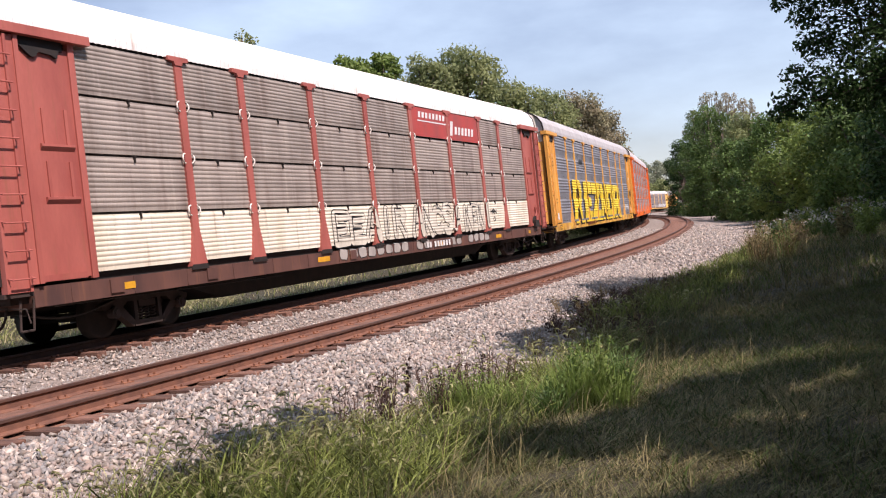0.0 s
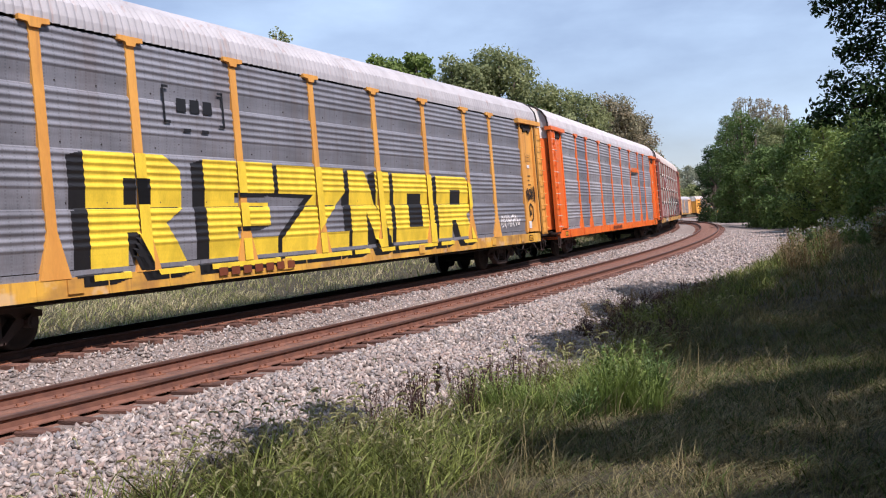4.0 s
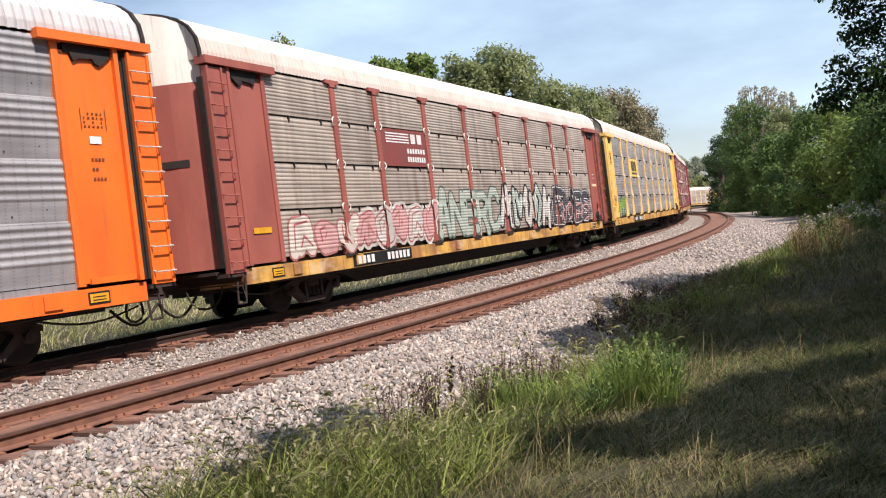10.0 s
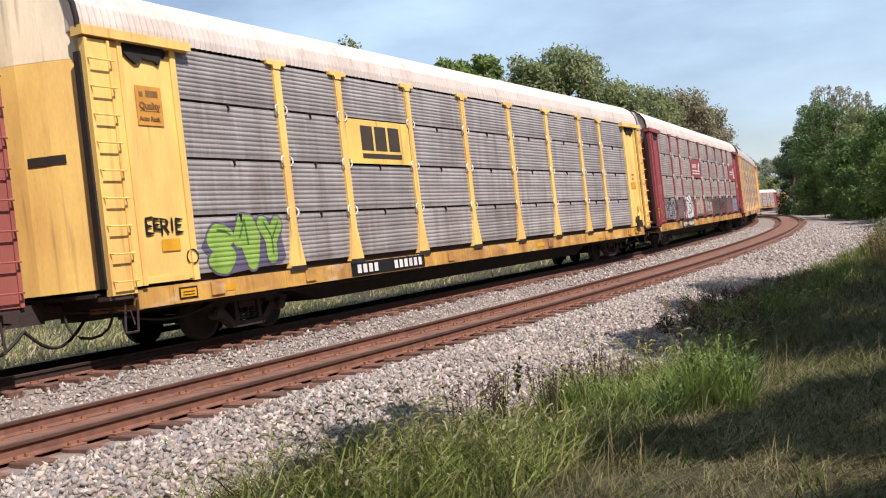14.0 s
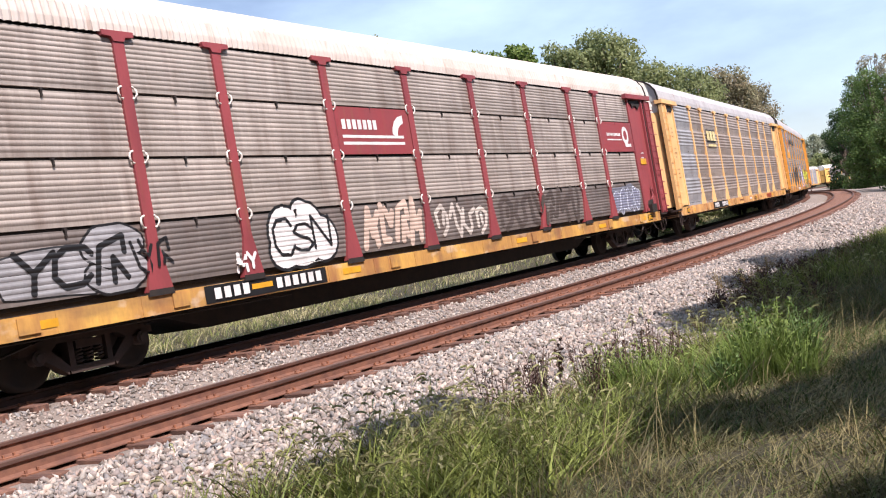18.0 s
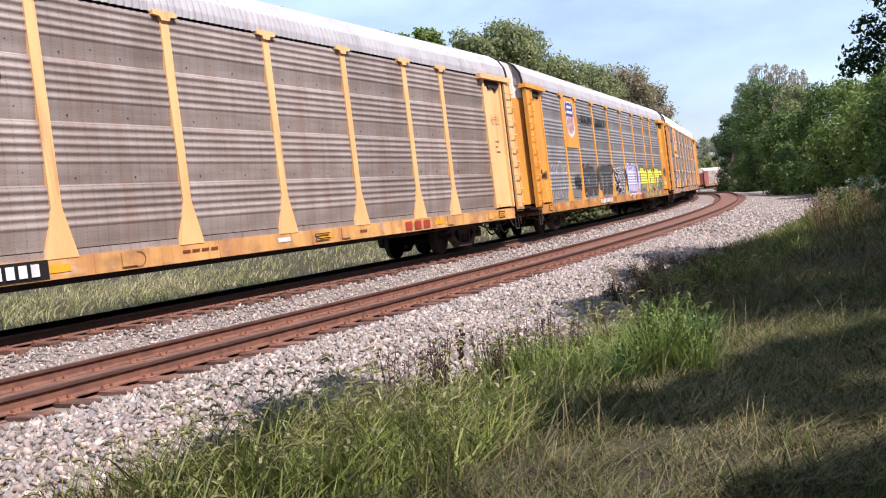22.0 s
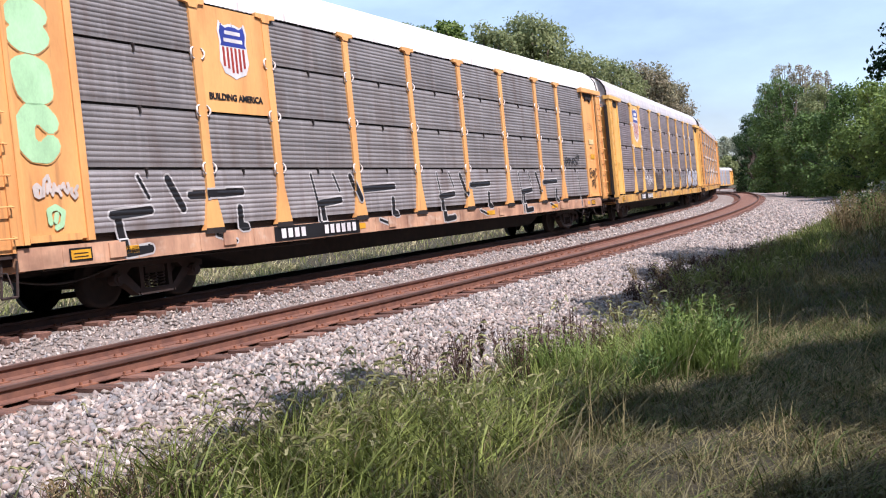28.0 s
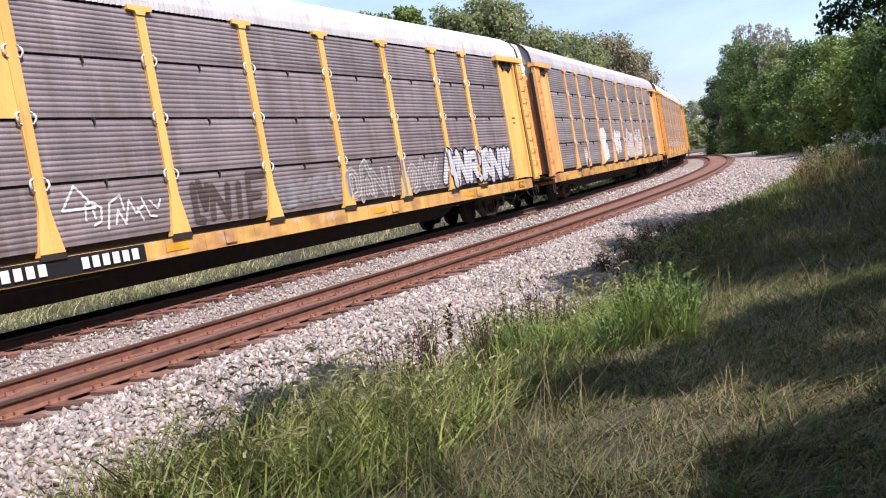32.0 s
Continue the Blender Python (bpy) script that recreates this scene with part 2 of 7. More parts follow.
def paint(name, color, color2=None, rough=0.55, vary=0.12):
    """Car body paint, dirty and faded in vertical streaks, with thin runs of rust."""
    if name not in PAINTS:
        m = PAINTS[name] = mat(name, color, rough, 0, vary, 1.6, color2 or tuple(0.7 * c + 0.02 for c in color), 0.06, 30, 0.004, stretch=(1, 1, 0.3))
        run_down(m, (0.22, 0.10, 0.05), 0.42, (9, 9, 0.55), 0.58, 0.74)
    return PAINTS[name]


def run_down(m, stain, amount, stretch, low, high):
    """Lays stains that have run down over the colour of a material."""
    t = m.node_tree
    b = t.nodes["Principled BSDF"]
    before = b.inputs["Base Color"].links[0].from_socket
    co, info = t.nodes.new("ShaderNodeTexCoord"), t.nodes.new("ShaderNodeObjectInfo")
    move = t.nodes.new("ShaderNodeVectorMath")
    move.operation = "MULTIPLY_ADD"
    move.inputs[1].default_value = stretch
    t.links.new(co.outputs["Object"], move.inputs[0])
    far = t.nodes.new("ShaderNodeMath")
    far.operation, far.inputs[1].default_value = "MULTIPLY", 91.0
    t.links.new(info.outputs["Random"], far.inputs[0])
    t.links.new(far.outputs[0], move.inputs[2])
    n = t.nodes.new("ShaderNodeTexNoise")
    n.inputs["Scale"].default_value, n.inputs["Detail"].default_value = 1.0, 4
    t.links.new(move.outputs[0], n.inputs["Vector"])
    r = t.nodes.new("ShaderNodeMapRange")
    r.inputs["From Min"].default_value, r.inputs["From Max"].default_value = low, high
    r.inputs["To Max"].default_value = amount
    t.links.new(n.outputs["Fac"], r.inputs["Value"])
    mix = t.nodes.new("ShaderNodeMix")
    mix.data_type = "RGBA"
    mix.inputs["B"].default_value = (*stain, 1)
    t.links.new(r.outputs["Result"], mix.inputs["Factor"])
    t.links.new(before, mix.inputs["A"])
    t.links.new(mix.outputs["Result"], b.inputs["Base Color"])


def panel_metal(name, color, color2, perforated=False, grime=0.22):
    """Weathered galvanised panel: streaks run down, soot along it, and rows of small holes where it is perforated."""
    if name in PAINTS:
        return PAINTS[name]
    color2 = tuple(0.5 * a + 0.5 * b for a, b in zip(color, color2))
    color, color2 = (tuple(0.92 * v for v in c) for c in (color, color2))
    m = mat(name, color, 0.55, 0.2, grime, 1.1, color2, 0.05, 45, 0.003, 0.10, stretch=(1.5, 1, 0.22))
    t = m.node_tree
    hsv = [n for n in t.nodes if n.type == "HUE_SAT"][0]
    b = t.nodes["Principled BSDF"]
    co = t.nodes.new("ShaderNodeTexCoord")
    sep = t.nodes.new("ShaderNodeSeparateXYZ")
    t.links.new(co.outputs["Object"], sep.inputs[0])
    # soot that gathers along the length
    n = t.nodes.new("ShaderNodeTexNoise")
    n.inputs["Scale"].default_value, n.inputs["Detail"].default_value = 2.2, 5
    vm = t.nodes.new("ShaderNodeVectorMath")
    vm.operation = "MULTIPLY"
    vm.inputs[1].default_value = (0.25, 1, 3.0)
    t.links.new(co.outputs["Object"], vm.inputs[0])
    t.links.new(vm.outputs[0], n.inputs["Vector"])
    mr = t.nodes.new("ShaderNodeMapRange")
    mr.inputs["From Min"].default_value, mr.inputs["From Max"].default_value = 0.35, 0.7
    mr.inputs["To Min"].default_value, mr.inputs["To Max"].default_value = 1.1, 0.74
    t.links.new(n.outputs["Fac"], mr.inputs["Value"])
    last = mr.outputs["Result"]
    if perforated:
        def stripes(axis, period, duty):
            a = t.nodes.new("ShaderNodeMath")
            a.operation, a.inputs[1].default_value = "PINGPONG", period / 2
            t.links.new(sep.outputs[axis], a.inputs[0])
            c = t.nodes.new("ShaderNodeMath")
            c.operation, c.inputs[1].default_value = "LESS_THAN", period / 2 * duty
            t.links.new(a.outputs[0], c.inputs[0])
            return c.outputs[0]
        mul = t.nodes.new("ShaderNodeMath")
        mul.operation = "MULTIPLY"
        t.links.new(stripes(0, 0.21, 0.16), mul.inputs[0])
        t.links.new(stripes(2, 0.052, 0.5), mul.inputs[1])
        dark = t.nodes.new("ShaderNodeMapRange")
        dark.inputs["To Min"].default_value, dark.inputs["To Max"].default_value = 1.0, 0.78
        t.links.new(mul.outputs[0], dark.inputs["Value"])
        mul2 = t.nodes.new("ShaderNodeMath")
        mul2.operation = "MULTIPLY"
        t.links.new(last, mul2.inputs[0])
        t.links.new(dark.outputs[0], mul2.inputs[1])
        last = mul2.outputs[0]
    mix = t.nodes.new("ShaderNodeVectorMath")
    mix.operation = "SCALE"
    t.links.new(hsv.outputs["Color"], mix.inputs[0])
    t.links.new(last, mix.inputs["Scale"])
    t.links.new(mix.outputs[0], b.inputs["Base Color"])
    run_down(m, (0.15, 0.105, 0.085), 0.28 if perforated else 0.55, (3.2, 3.2, 0.30), 0.50, 0.72)
    run_down(m, tuple(min(0.62, 1.5 * c) for c in color), 0.12 if perforated else 0.35, (6.5, 6.5, 0.5), 0.55, 0.75)
    PAINTS[name] = m
    return m


# ---------------------------------------------------------------- mesh helpers
def mesh_of(name, verts, faces, material, smooth=False):
    me = bpy.data.meshes.new(name)
    me.from_pydata([tuple(v) for v in verts], [], [tuple(f) for f in faces])
    for m in material if isinstance(material, (list, tuple)) else [material]:
        me.materials.append(m)
    if smooth:
        me.polygons.foreach_set("use_smooth", [True] * len(me.polygons))
    me.update()
    return me


def part(name, me, parent=None, m=None, label=""):
    """Links a mesh as one object, under a thing or a part."""
    ob = new(name, me)
    if parent is not None:
        ob.parent = parent
    if m is not None:
        ob.matrix_basis = m
    if label:
        ob["label"] = label
    return ob


def quads(name, corners, material):
    """A mesh of loose quads; corners has the shape (n, 4, 3)."""
    c = np.asarray(corners, dtype=np.float32)
    n = len(c)
    me = bpy.data.meshes.new(name)
    me.vertices.add(n * 4)
    me.vertices.foreach_set("co", c.reshape(-1))
    me.loops.add(n * 4)
    me.loops.foreach_set("vertex_index", np.arange(n * 4, dtype=np.int32))
    me.polygons.add(n)
    me.polygons.foreach_set("loop_start", np.arange(0, n * 4, 4, dtype=np.int32))
    me.polygons.foreach_set("loop_total", np.full(n, 4, dtype=np.int32))
    me.materials.append(material)
    me.update()
    me.validate()
    return me


class Shape:
    """Collects boxes, prisms and bars into one mesh."""

    def __init__(self):
        self.v, self.f = [], []

    def add(self, verts, faces):
        n = len(self.v)
        self.v += [tuple(p) for p in verts]
        self.f += [tuple(i + n for i in f) for f in faces]
        return self

    def box(self, x0, x1, y0, y1, z0, z1, m=None):
        v = [Vector(p) for p in ((x0, y0, z0), (x1, y0, z0), (x1, y1, z0), (x0, y1, z0), (x0, y0, z1), (x1, y0, z1), (x1, y1, z1), (x0, y1, z1))]
        if m is not None:
            v = [m @ p for p in v]
        return self.add(v, [(0, 3, 2, 1), (4, 5, 6, 7), (0, 1, 5, 4), (1, 2, 6, 5), (2, 3, 7, 6), (3, 0, 4, 7)])

    def prism(self, outline, y0, y1, axis="y"):
        """An outline of (x, z) pairs, counter-clockwise seen from -y, drawn out from y0 to y1; axis 'x': pairs are (y, z)."""
        n = len(outline)
        if axis == "y":
            v = [(a, y0, b) for a, b in outline] + [(a, y1, b) for a, b in outline]
        elif axis == "x":
            v = [(y0, a, b) for a, b in outline] + [(y1, a, b) for a, b in outline]
        else:
            v = [(a, b, y0) for a, b in outline] + [(a, b, y1) for a, b in outline]
        f = [tuple(range(n)), tuple(range(2 * n - 1, n - 1, -1))]
        f += [(i, i + n, (i + 1) % n + n, (i + 1) % n) for i in range(n)]
        return self.add(v, f)

    def bar(self, a, b, r, n=6):
        a, b = Vector(a), Vector(b)
        d = (b - a).normalized()
        u = d.orthogonal().normalized()
        w = d.cross(u)
        v = []
        for p in (a, b):
            v += [p + r * (math.cos(2 * math.pi * i / n) * u + math.sin(2 * math.pi * i / n) * w) for i in range(n)]
        f = [(i, (i + 1) % n, (i + 1) % n + n, i + n) for i in range(n)] + [tuple(range(n - 1, -1, -1)), tuple(range(n, 2 * n))]
        return self.add(v, f)

    def done(self, name, material, smooth=False):
        me = mesh_of(name, self.v, self.f, material, smooth)
        bm = bmesh.new()
        bm.from_mesh(me)
        bmesh.ops.recalc_face_normals(bm, faces=bm.faces)
        bm.to_mesh(me)
        bm.free()
        return me


# ---------------------------------------------------------------- ground and track bed
def bed_edge(s):
    """Where the ballast ends and the grass begins, on the outer side."""
    return float(np.interp(s, (0, 5, 7, 9, 10.5, 13, 15, 17, 25, 46, 83, 120), (3.85, 3.95, 4.1, 4.75, 5.5, 5.3, 4.8, 4.3, 4.4, 5.8, 7.6, 9.4)))


def bank_height(s, u):
    """Ground level beside the line, at u metres to the outer side of the empty track."""
    z = level(s) - 0.245 + math.sin(BANK) * max(-2.2, min(u, 2.2))
    if u < -SPACING / 2:
        z += (RISE + 0.1 + math.sin(BANK) * max(-1.5, min(1.5, u + SPACING))) * min(1.0, (-SPACING / 2 - u) / 0.9)
    if u < -6.0:
        z -= min(0.42, (-6.0 - u) * 0.30)
    if u < -8.5:
        z += min(1.6, (-8.5 - u) * 0.085)
    edge = bed_edge(s)
    if u > 2.2:
        z -= 0.16 * min(1, (u - 2.2) / 1.3)
    if u > edge:
        w = u - edge
        fade = 1 - 0.6 * min(1, max(0, (s - 45) / 40.0))
        z += fade * (0.115 * min(w, 9) + 0.16 * max(0, min(w - 9, 24)))
    return z


def ground_strip(name, us, ss, material, lift, rough):
    v, f = [], []
    for s in ss:
        for u in us:
            x, y, _ = on_line(s, u)
            v.append((x, y, bank_height(s, u) + lift(s, u) + rough * (noise.noise((x * 0.9, y * 0.9, 0)) + 0.5 * noise.noise((x * 2.3, y * 2.3, 4)))))
    n = len(us)
    for i in range(len(ss) - 1):
        for j in range(n - 1):
            f.append((i * n + j, i * n + j + 1, (i + 1) * n + j + 1, (i + 1) * n + j))
    return mesh_of(name, v, f, material, True)


SS = sorted(set(list(np.arange(-300, -20, 10.0)) + list(np.arange(-20, 2, 1.0)) + list(np.arange(2, 20, 0.4)) + list(np.arange(20, 90, 1.0)) + list(np.arange(90, 471, 6.0))))
US = [-160, -120, -80, -55, -35, -22, -15, -12, -10, -8.5, -7.5, -7, -6.5, -6, -5, -4, -3, -2, -1, 0, 1, 1.8, 2.2, 2.5, 2.8, 3.1, 3.4, 3.8, 4.3, 4.8, 5.3, 5.7, 6.1, 6.5, 6.9, 7.3, 7.7, 8.1, 8.5, 9, 9.5, 10, 10.5, 11, 12, 13, 15, 18, 22, 27, 33, 40, 50, 65, 90, 130, 200, 400, 900]
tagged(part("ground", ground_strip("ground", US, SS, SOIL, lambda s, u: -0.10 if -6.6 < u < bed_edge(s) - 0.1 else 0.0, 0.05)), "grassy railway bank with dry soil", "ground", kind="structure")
bed_v, bed_f = [], []
BED_S = list(np.arange(-300, -20, 10.0)) + list(np.arange(-20, 60, 0.5)) + list(np.arange(60, 471, 4.0))
for s in BED_S:
    e = bed_edge(s) + 0.25 * noise.noise((s * 0.6, 0, 3))
    for k in range(31):
        u = -6.7 + (e + 6.7) * k / 30
        x, y, _ = on_line(s, u)
        z = bank_height(s, u) + 0.012 * noise.noise((x * 5, y * 5, 1)) + (0.02 if 0 < k < 30 else -0.14)
        bed_v.append((x, y, z))
for i in range(len(BED_S) - 1):
    bed_f += [(i * 31 + j, i * 31 + j + 1, i * 31 + 32 + j, i * 31 + 31 + j) for j in range(30)]
bed = tagged(part("ballast_bed", mesh_of("ballast_bed", bed_v, bed_f, BALLAST, True)), "bed of pale grey crushed stone under two tracks", "ballast", kind="structure")

# rails
RAIL_PROFILE = [(-0.076, -0.172), (0.076, -0.172), (0.076, -0.16), (0.012, -0.135), (0.009, -0.05), (0.036, -0.038), (0.036, -0.006), (0.028, 0), (-0.028, 0), (-0.036, -0.006), (-0.036, -0.038), (-0.009, -0.05), (-0.012, -0.135), (-0.076, -0.16)]
RAIL_S = list(np.arange(-300, -20, 4.0)) + list(np.arange(-20, 140, 1.0)) + list(np.arange(140, 471, 4.0))
for inner in (False, True):
    for off in (-0.7525, 0.7525):
        v, f, mi = [], [], []
        n = len(RAIL_PROFILE)
        for s in RAIL_S:
            m = track_pose(s, inner, off)
            v += [m @ Vector((0, -a, b)) for a, b in RAIL_PROFILE]
        for k in range(len(RAIL_S) - 1):
            for j in range(n):
                f.append((k * n + j, k * n + (j + 1) % n, (k + 1) * n + (j + 1) % n, (k + 1) * n + j))
                # inner rails carry the painted shade above their foot
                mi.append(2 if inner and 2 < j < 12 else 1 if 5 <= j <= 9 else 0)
        me = mesh_of("rail", v, f, [RAIL_RUST, RAIL_TOP, RAIL_SHADED])
        me.polygons.foreach_set("material_index", mi)
        tagged(part("rail", me), "rusty brown steel rail with a dark worn head, inner pair coloured as in shade", "rail", "rails", "structure")


# ---------------------------------------------------------------- train
PITCH = 28.73  # one car to the next, along the empty track
TRAIN = [(0, 37.1), (3.5, 8.3), (7, -20.4), (10.5, -49.2), (13, -70.0), (16.5, -98.6), (18, -110.85), (19, -119.2), (20, -127.5), (21, -135.72), (22, -144.05), (24, -160.7), (28, -194.0), (32, -227.4)]
POSTS = (-8.95, -6.95, -4.17, -1.40, 1.40, 4.17, 6.95, 8.95)
EDGE, END = 11.6, 13.6  # where the side panels stop, and the car's end
ROWS = (1.17, 2.18, 3.19, 4.20, 5.12)  # panel joints, above the rail
SIDE = 1.50


def car_pose(i, t):
    """Where car i stands at t seconds: its two pivots follow the inner track."""
    ts, ps = zip(*TRAIN)
    mid = np.interp(t, ts, ps) + PITCH * i - PITCH / 2
    a, b = track_pose(mid - 10.18, True).translation, track_pose(mid + 10.18, True).translation
    d = b - a
    yaw = math.atan2(d.y, d.x)
    pitch = -math.atan2(d.z, math.hypot(d.x, d.y))
    return Matrix.Translation((a + b) / 2) @ Matrix.Rotation(yaw, 4, "Z") @ Matrix.Rotation(pitch, 4, "Y") @ Matrix.Rotation(-BANK, 4, "X")


def rib(z, kind):
    """Relief of a side panel at height z: how far its ribs stand out."""
    if kind == "A":
        k = max(i for i in range(4) if z >= ROWS[i] - 1e-6)
        w = (z - ROWS[k]) / (ROWS[k + 1] - ROWS[k])
        if w < 0.09 or w > 0.95:
            return 0.0
        return 0.0135 * (0.5 - 0.5 * math.cos(2 * math.pi * (w - 0.09) / 0.86 * 10)) ** 0.5
    w = ((z - 1.47) / 0.985) % 1.0
    if w < 0.68:
        return 0.020 * (0.5 - 0.5 * math.cos(2 * math.pi * w / 0.68 * 5)) ** 1.2
    return -0.032 * ((w - 0.68) / 0.014 if w < 0.694 else (1 - w) / 0.306)


def surface(x, z, kind):
    """Distance of the painted side from the car's middle at (x, z)."""
    if z < 1.07:
        return 1.53
    for p in POSTS:
        if abs(x - p) < 0.125 + (0.15 * max(0, min(1, (1.85 - z) / 0.7)) if z < 1.85 else 0):
            return 1.566 if kind == "A" else 1.546
    if abs(x) > EDGE - 0.02:
        return 1.57 if abs(x) < EDGE + 0.13 else (1.53 if abs(x) < 12.72 else 1.61)
    return SIDE + rib(max(1.171, min(z, 5.11)), kind)


SHARED = {}


def panel_mesh(width, z0, z1, kind, material):
    key = ("panel", round(width, 2), z0, z1, kind, material.name)
    if key not in SHARED:
        n = int((z1 - z0) / 0.0096) if kind == "A" else int((z1 - z0) / 0.0125)
        gap = 0.024 if kind == "A" else 0.01
        zs = [z0 + gap + (z1 - z0 - 2 * gap) * k / n for k in range(n + 1)]
        sh = Shape()
        v = []
        for z in zs:
            y = -(SIDE + rib(z, kind))
            v += [(-width / 2, y, z), (width / 2, y, z)]
        f = [(2 * k, 2 * k + 1, 2 * k + 3, 2 * k + 2) for k in range(n)]
        m = len(v)
        v += [(-width / 2, -1.46, zs[0]), (width / 2, -1.46, zs[0]), (-width / 2, -1.46, zs[-1]), (width / 2, -1.46, zs[-1])]
        f += [(m, m + 1, 1, 0), (2 * n, 2 * n + 1, m + 3, m + 2), (m + 1, m, m + 2, m + 3)]
        sh.add(v, f)
        SHARED[key] = sh.done("side_panel", material)
    return SHARED[key]


def shared(key, make):
    if key not in SHARED:
        SHARED[key] = make()
    return SHARED[key]


def post_mesh(material, kind):
    def make():
        s = Shape()
        y = -1.556 if kind == "A" else -1.537
        s.box(-0.10, 0.10, y, -1.44, 1.75, 5.08)
        lip = 0.24 if kind == "A" else 0.30
        foot = 1.10 if kind == "A" else 1.045
        s.prism([(-lip, foot), (lip, foot), (0.10, 1.80), (-0.10, 1.80)], y - 0.003, -1.44)
        s.prism([(-0.10, 5.0), (0.10, 5.0), (0.13, 5.07), (0.29, 5.085), (0.29, 5.165), (-0.29, 5.165), (-0.29, 5.085), (-0.13, 5.07)], -1.575, -1.44)
        return s.done("side_post", material)
    return shared(("post", material.name, kind), make)


def bracket_mesh(sx):
    """A white rod bent round into a hook beside the post."""
    def make():
        pts = [(sx * (0.085 + 0.085 * math.cos(a)), -1.572 + 0.02 * abs(math.sin(a)), 0.095 * math.sin(a)) for a in [math.pi * (k / 7 - 0.5) for k in range(8)]]
        return tube(pts, 0.019, 5).done("bracket", BRACKET_WHITE, True)
    return shared(("bracket", sx), make)


def latch_mesh():
    return shared("latch", lambda: Shape().box(-0.014, 0.014, -1.545, -1.49, -0.07, 0.06).box(-0.024, 0.024, -1.55, -1.49, 0.03, 0.05).done("latch", BLACK_STEEL))


def bolt_mesh():
    """A rivet in the flat band of a perforated panel."""
    return shared("bolt", lambda: Shape().prism([(0.014 * math.cos(math.pi * k / 3), 0.014 * math.sin(math.pi * k / 3)) for k in range(6)], -1.492, -1.45).done("bolt", BOLT_STEEL))


ROOF_ARC = [(-1.5, 5.138), (-1.5, 5.29), (-1.45, 5.53), (-1.29, 5.76), (-1.04, 5.935), (-0.7, 6.065), (-0.35, 6.15), (0, 6.19), (0.35, 6.15), (0.8, 6.03), (1.29, 5.76), (1.5, 5.29), (1.5, 5.138)]


def roof_mesh(material, period):
    def make():
        v, f = [], []
        n = int(2 * (END - 0.1) / period) * 4
        for k in range(n + 1):
            x = -(END - 0.1) + 2 * (END - 0.1) * k / n
            d = (0.0, 0.030, 0.044, 0.030)[k % 4]
            for j, (y, z) in enumerate(ROOF_ARC):
                g = d
                v.append((x, y * (1 + g / 1.5), z + g * max(0.0, z - 5.3) / 0.7))
        w = len(ROOF_ARC)
        for k in range(n):
            f += [(k * w + j, k * w + j + 1, k * w + w + j + 1, k * w + w + j) for j in range(w - 1)]
        f += [tuple(range(w - 1, -1, -1)), tuple(n * w + j for j in range(w))]
        return mesh_of("roof", v, f, material)
    return shared(("roof", material.name, period), make)


def door_x(y):
    """How far the bowed end door stands out at y metres from the middle."""
    return -13.34 - 0.68 * (1 - min(1.0, abs(y) / 1.46) ** 1.5)


def end_mesh(material, white):
    """The curved end doors, in body paint, with a white cap over them; built for the front end."""
    def face(z0, z1, top):
        arc = []
        for k in range(11):
            y = -1.45 * math.cos(math.pi * k / 10)
            arc.append((door_x(y), y))
        v, f = [], []
        for x, y in arc:
            v.append((x, y, z0))
        for x, y in arc:
            zt = z1
            if top:
                zt = np.interp(abs(y), [0, 0.35, 0.7, 1.04, 1.29, 1.45], [6.20, 6.16, 6.075, 5.945, 5.77, 5.54])
            v.append((x, y, zt))
        f += [(j + 1, j, 11 + j, 12 + j) for j in range(10)]
        m = len(v)
        v += [(-(END - 0.75), y, z) for z in (z0, z1) for _, y in arc]
        v[m + 11:] = [(-(END - 0.75), v[11 + j][1], v[11 + j][2]) for j in range(11)]
        f += [(m + j, m + j + 1, m + 12 + j, m + 11 + j) for j in range(10)]
        f += [(11 + j, m + 11 + j, m + 12 + j, 12 + j) for j in range(10)]
        f += [(j, j + 1, m + j + 1, m + j) for j in range(10)]
        f += [(0, m, m + 11, 11), (10, 21, m + 21, m + 10)]
        return Shape().add(v, f)
    return (shared(("door", material.name), lambda: face(1.12, 4.72, False).done("end_door", material, False)), shared(("cap", white.name), lambda: face(4.725, 5.8, True).done("end_cap", white, False)))


def roof_seal_mesh():
    """The dark rubber edge round the front of the roof."""
    def make():
        v, f = [], []
        w = len(ROOF_ARC)
        for x in (-13.56, -13.49):
            for g in (0.0, 0.052):
                v += [(x, y * (1 + g / 1.5), z + g * max(0.0, z - 5.2) / 0.8) for y, z in ROOF_ARC]
        for j in range(w - 1):
            f += [(j, j + 1, w + j + 1, w + j), (w + j, w + j + 1, 3 * w + j + 1, 3 * w + j), (3 * w + j, 3 * w + j + 1, 2 * w + j + 1, 2 * w + j), (2 * w + j, 2 * w + j + 1, j + 1, j)]
        return Shape().add(v, f).done("roof_seal", BLACK_STEEL)
    return shared("roof_seal", make)


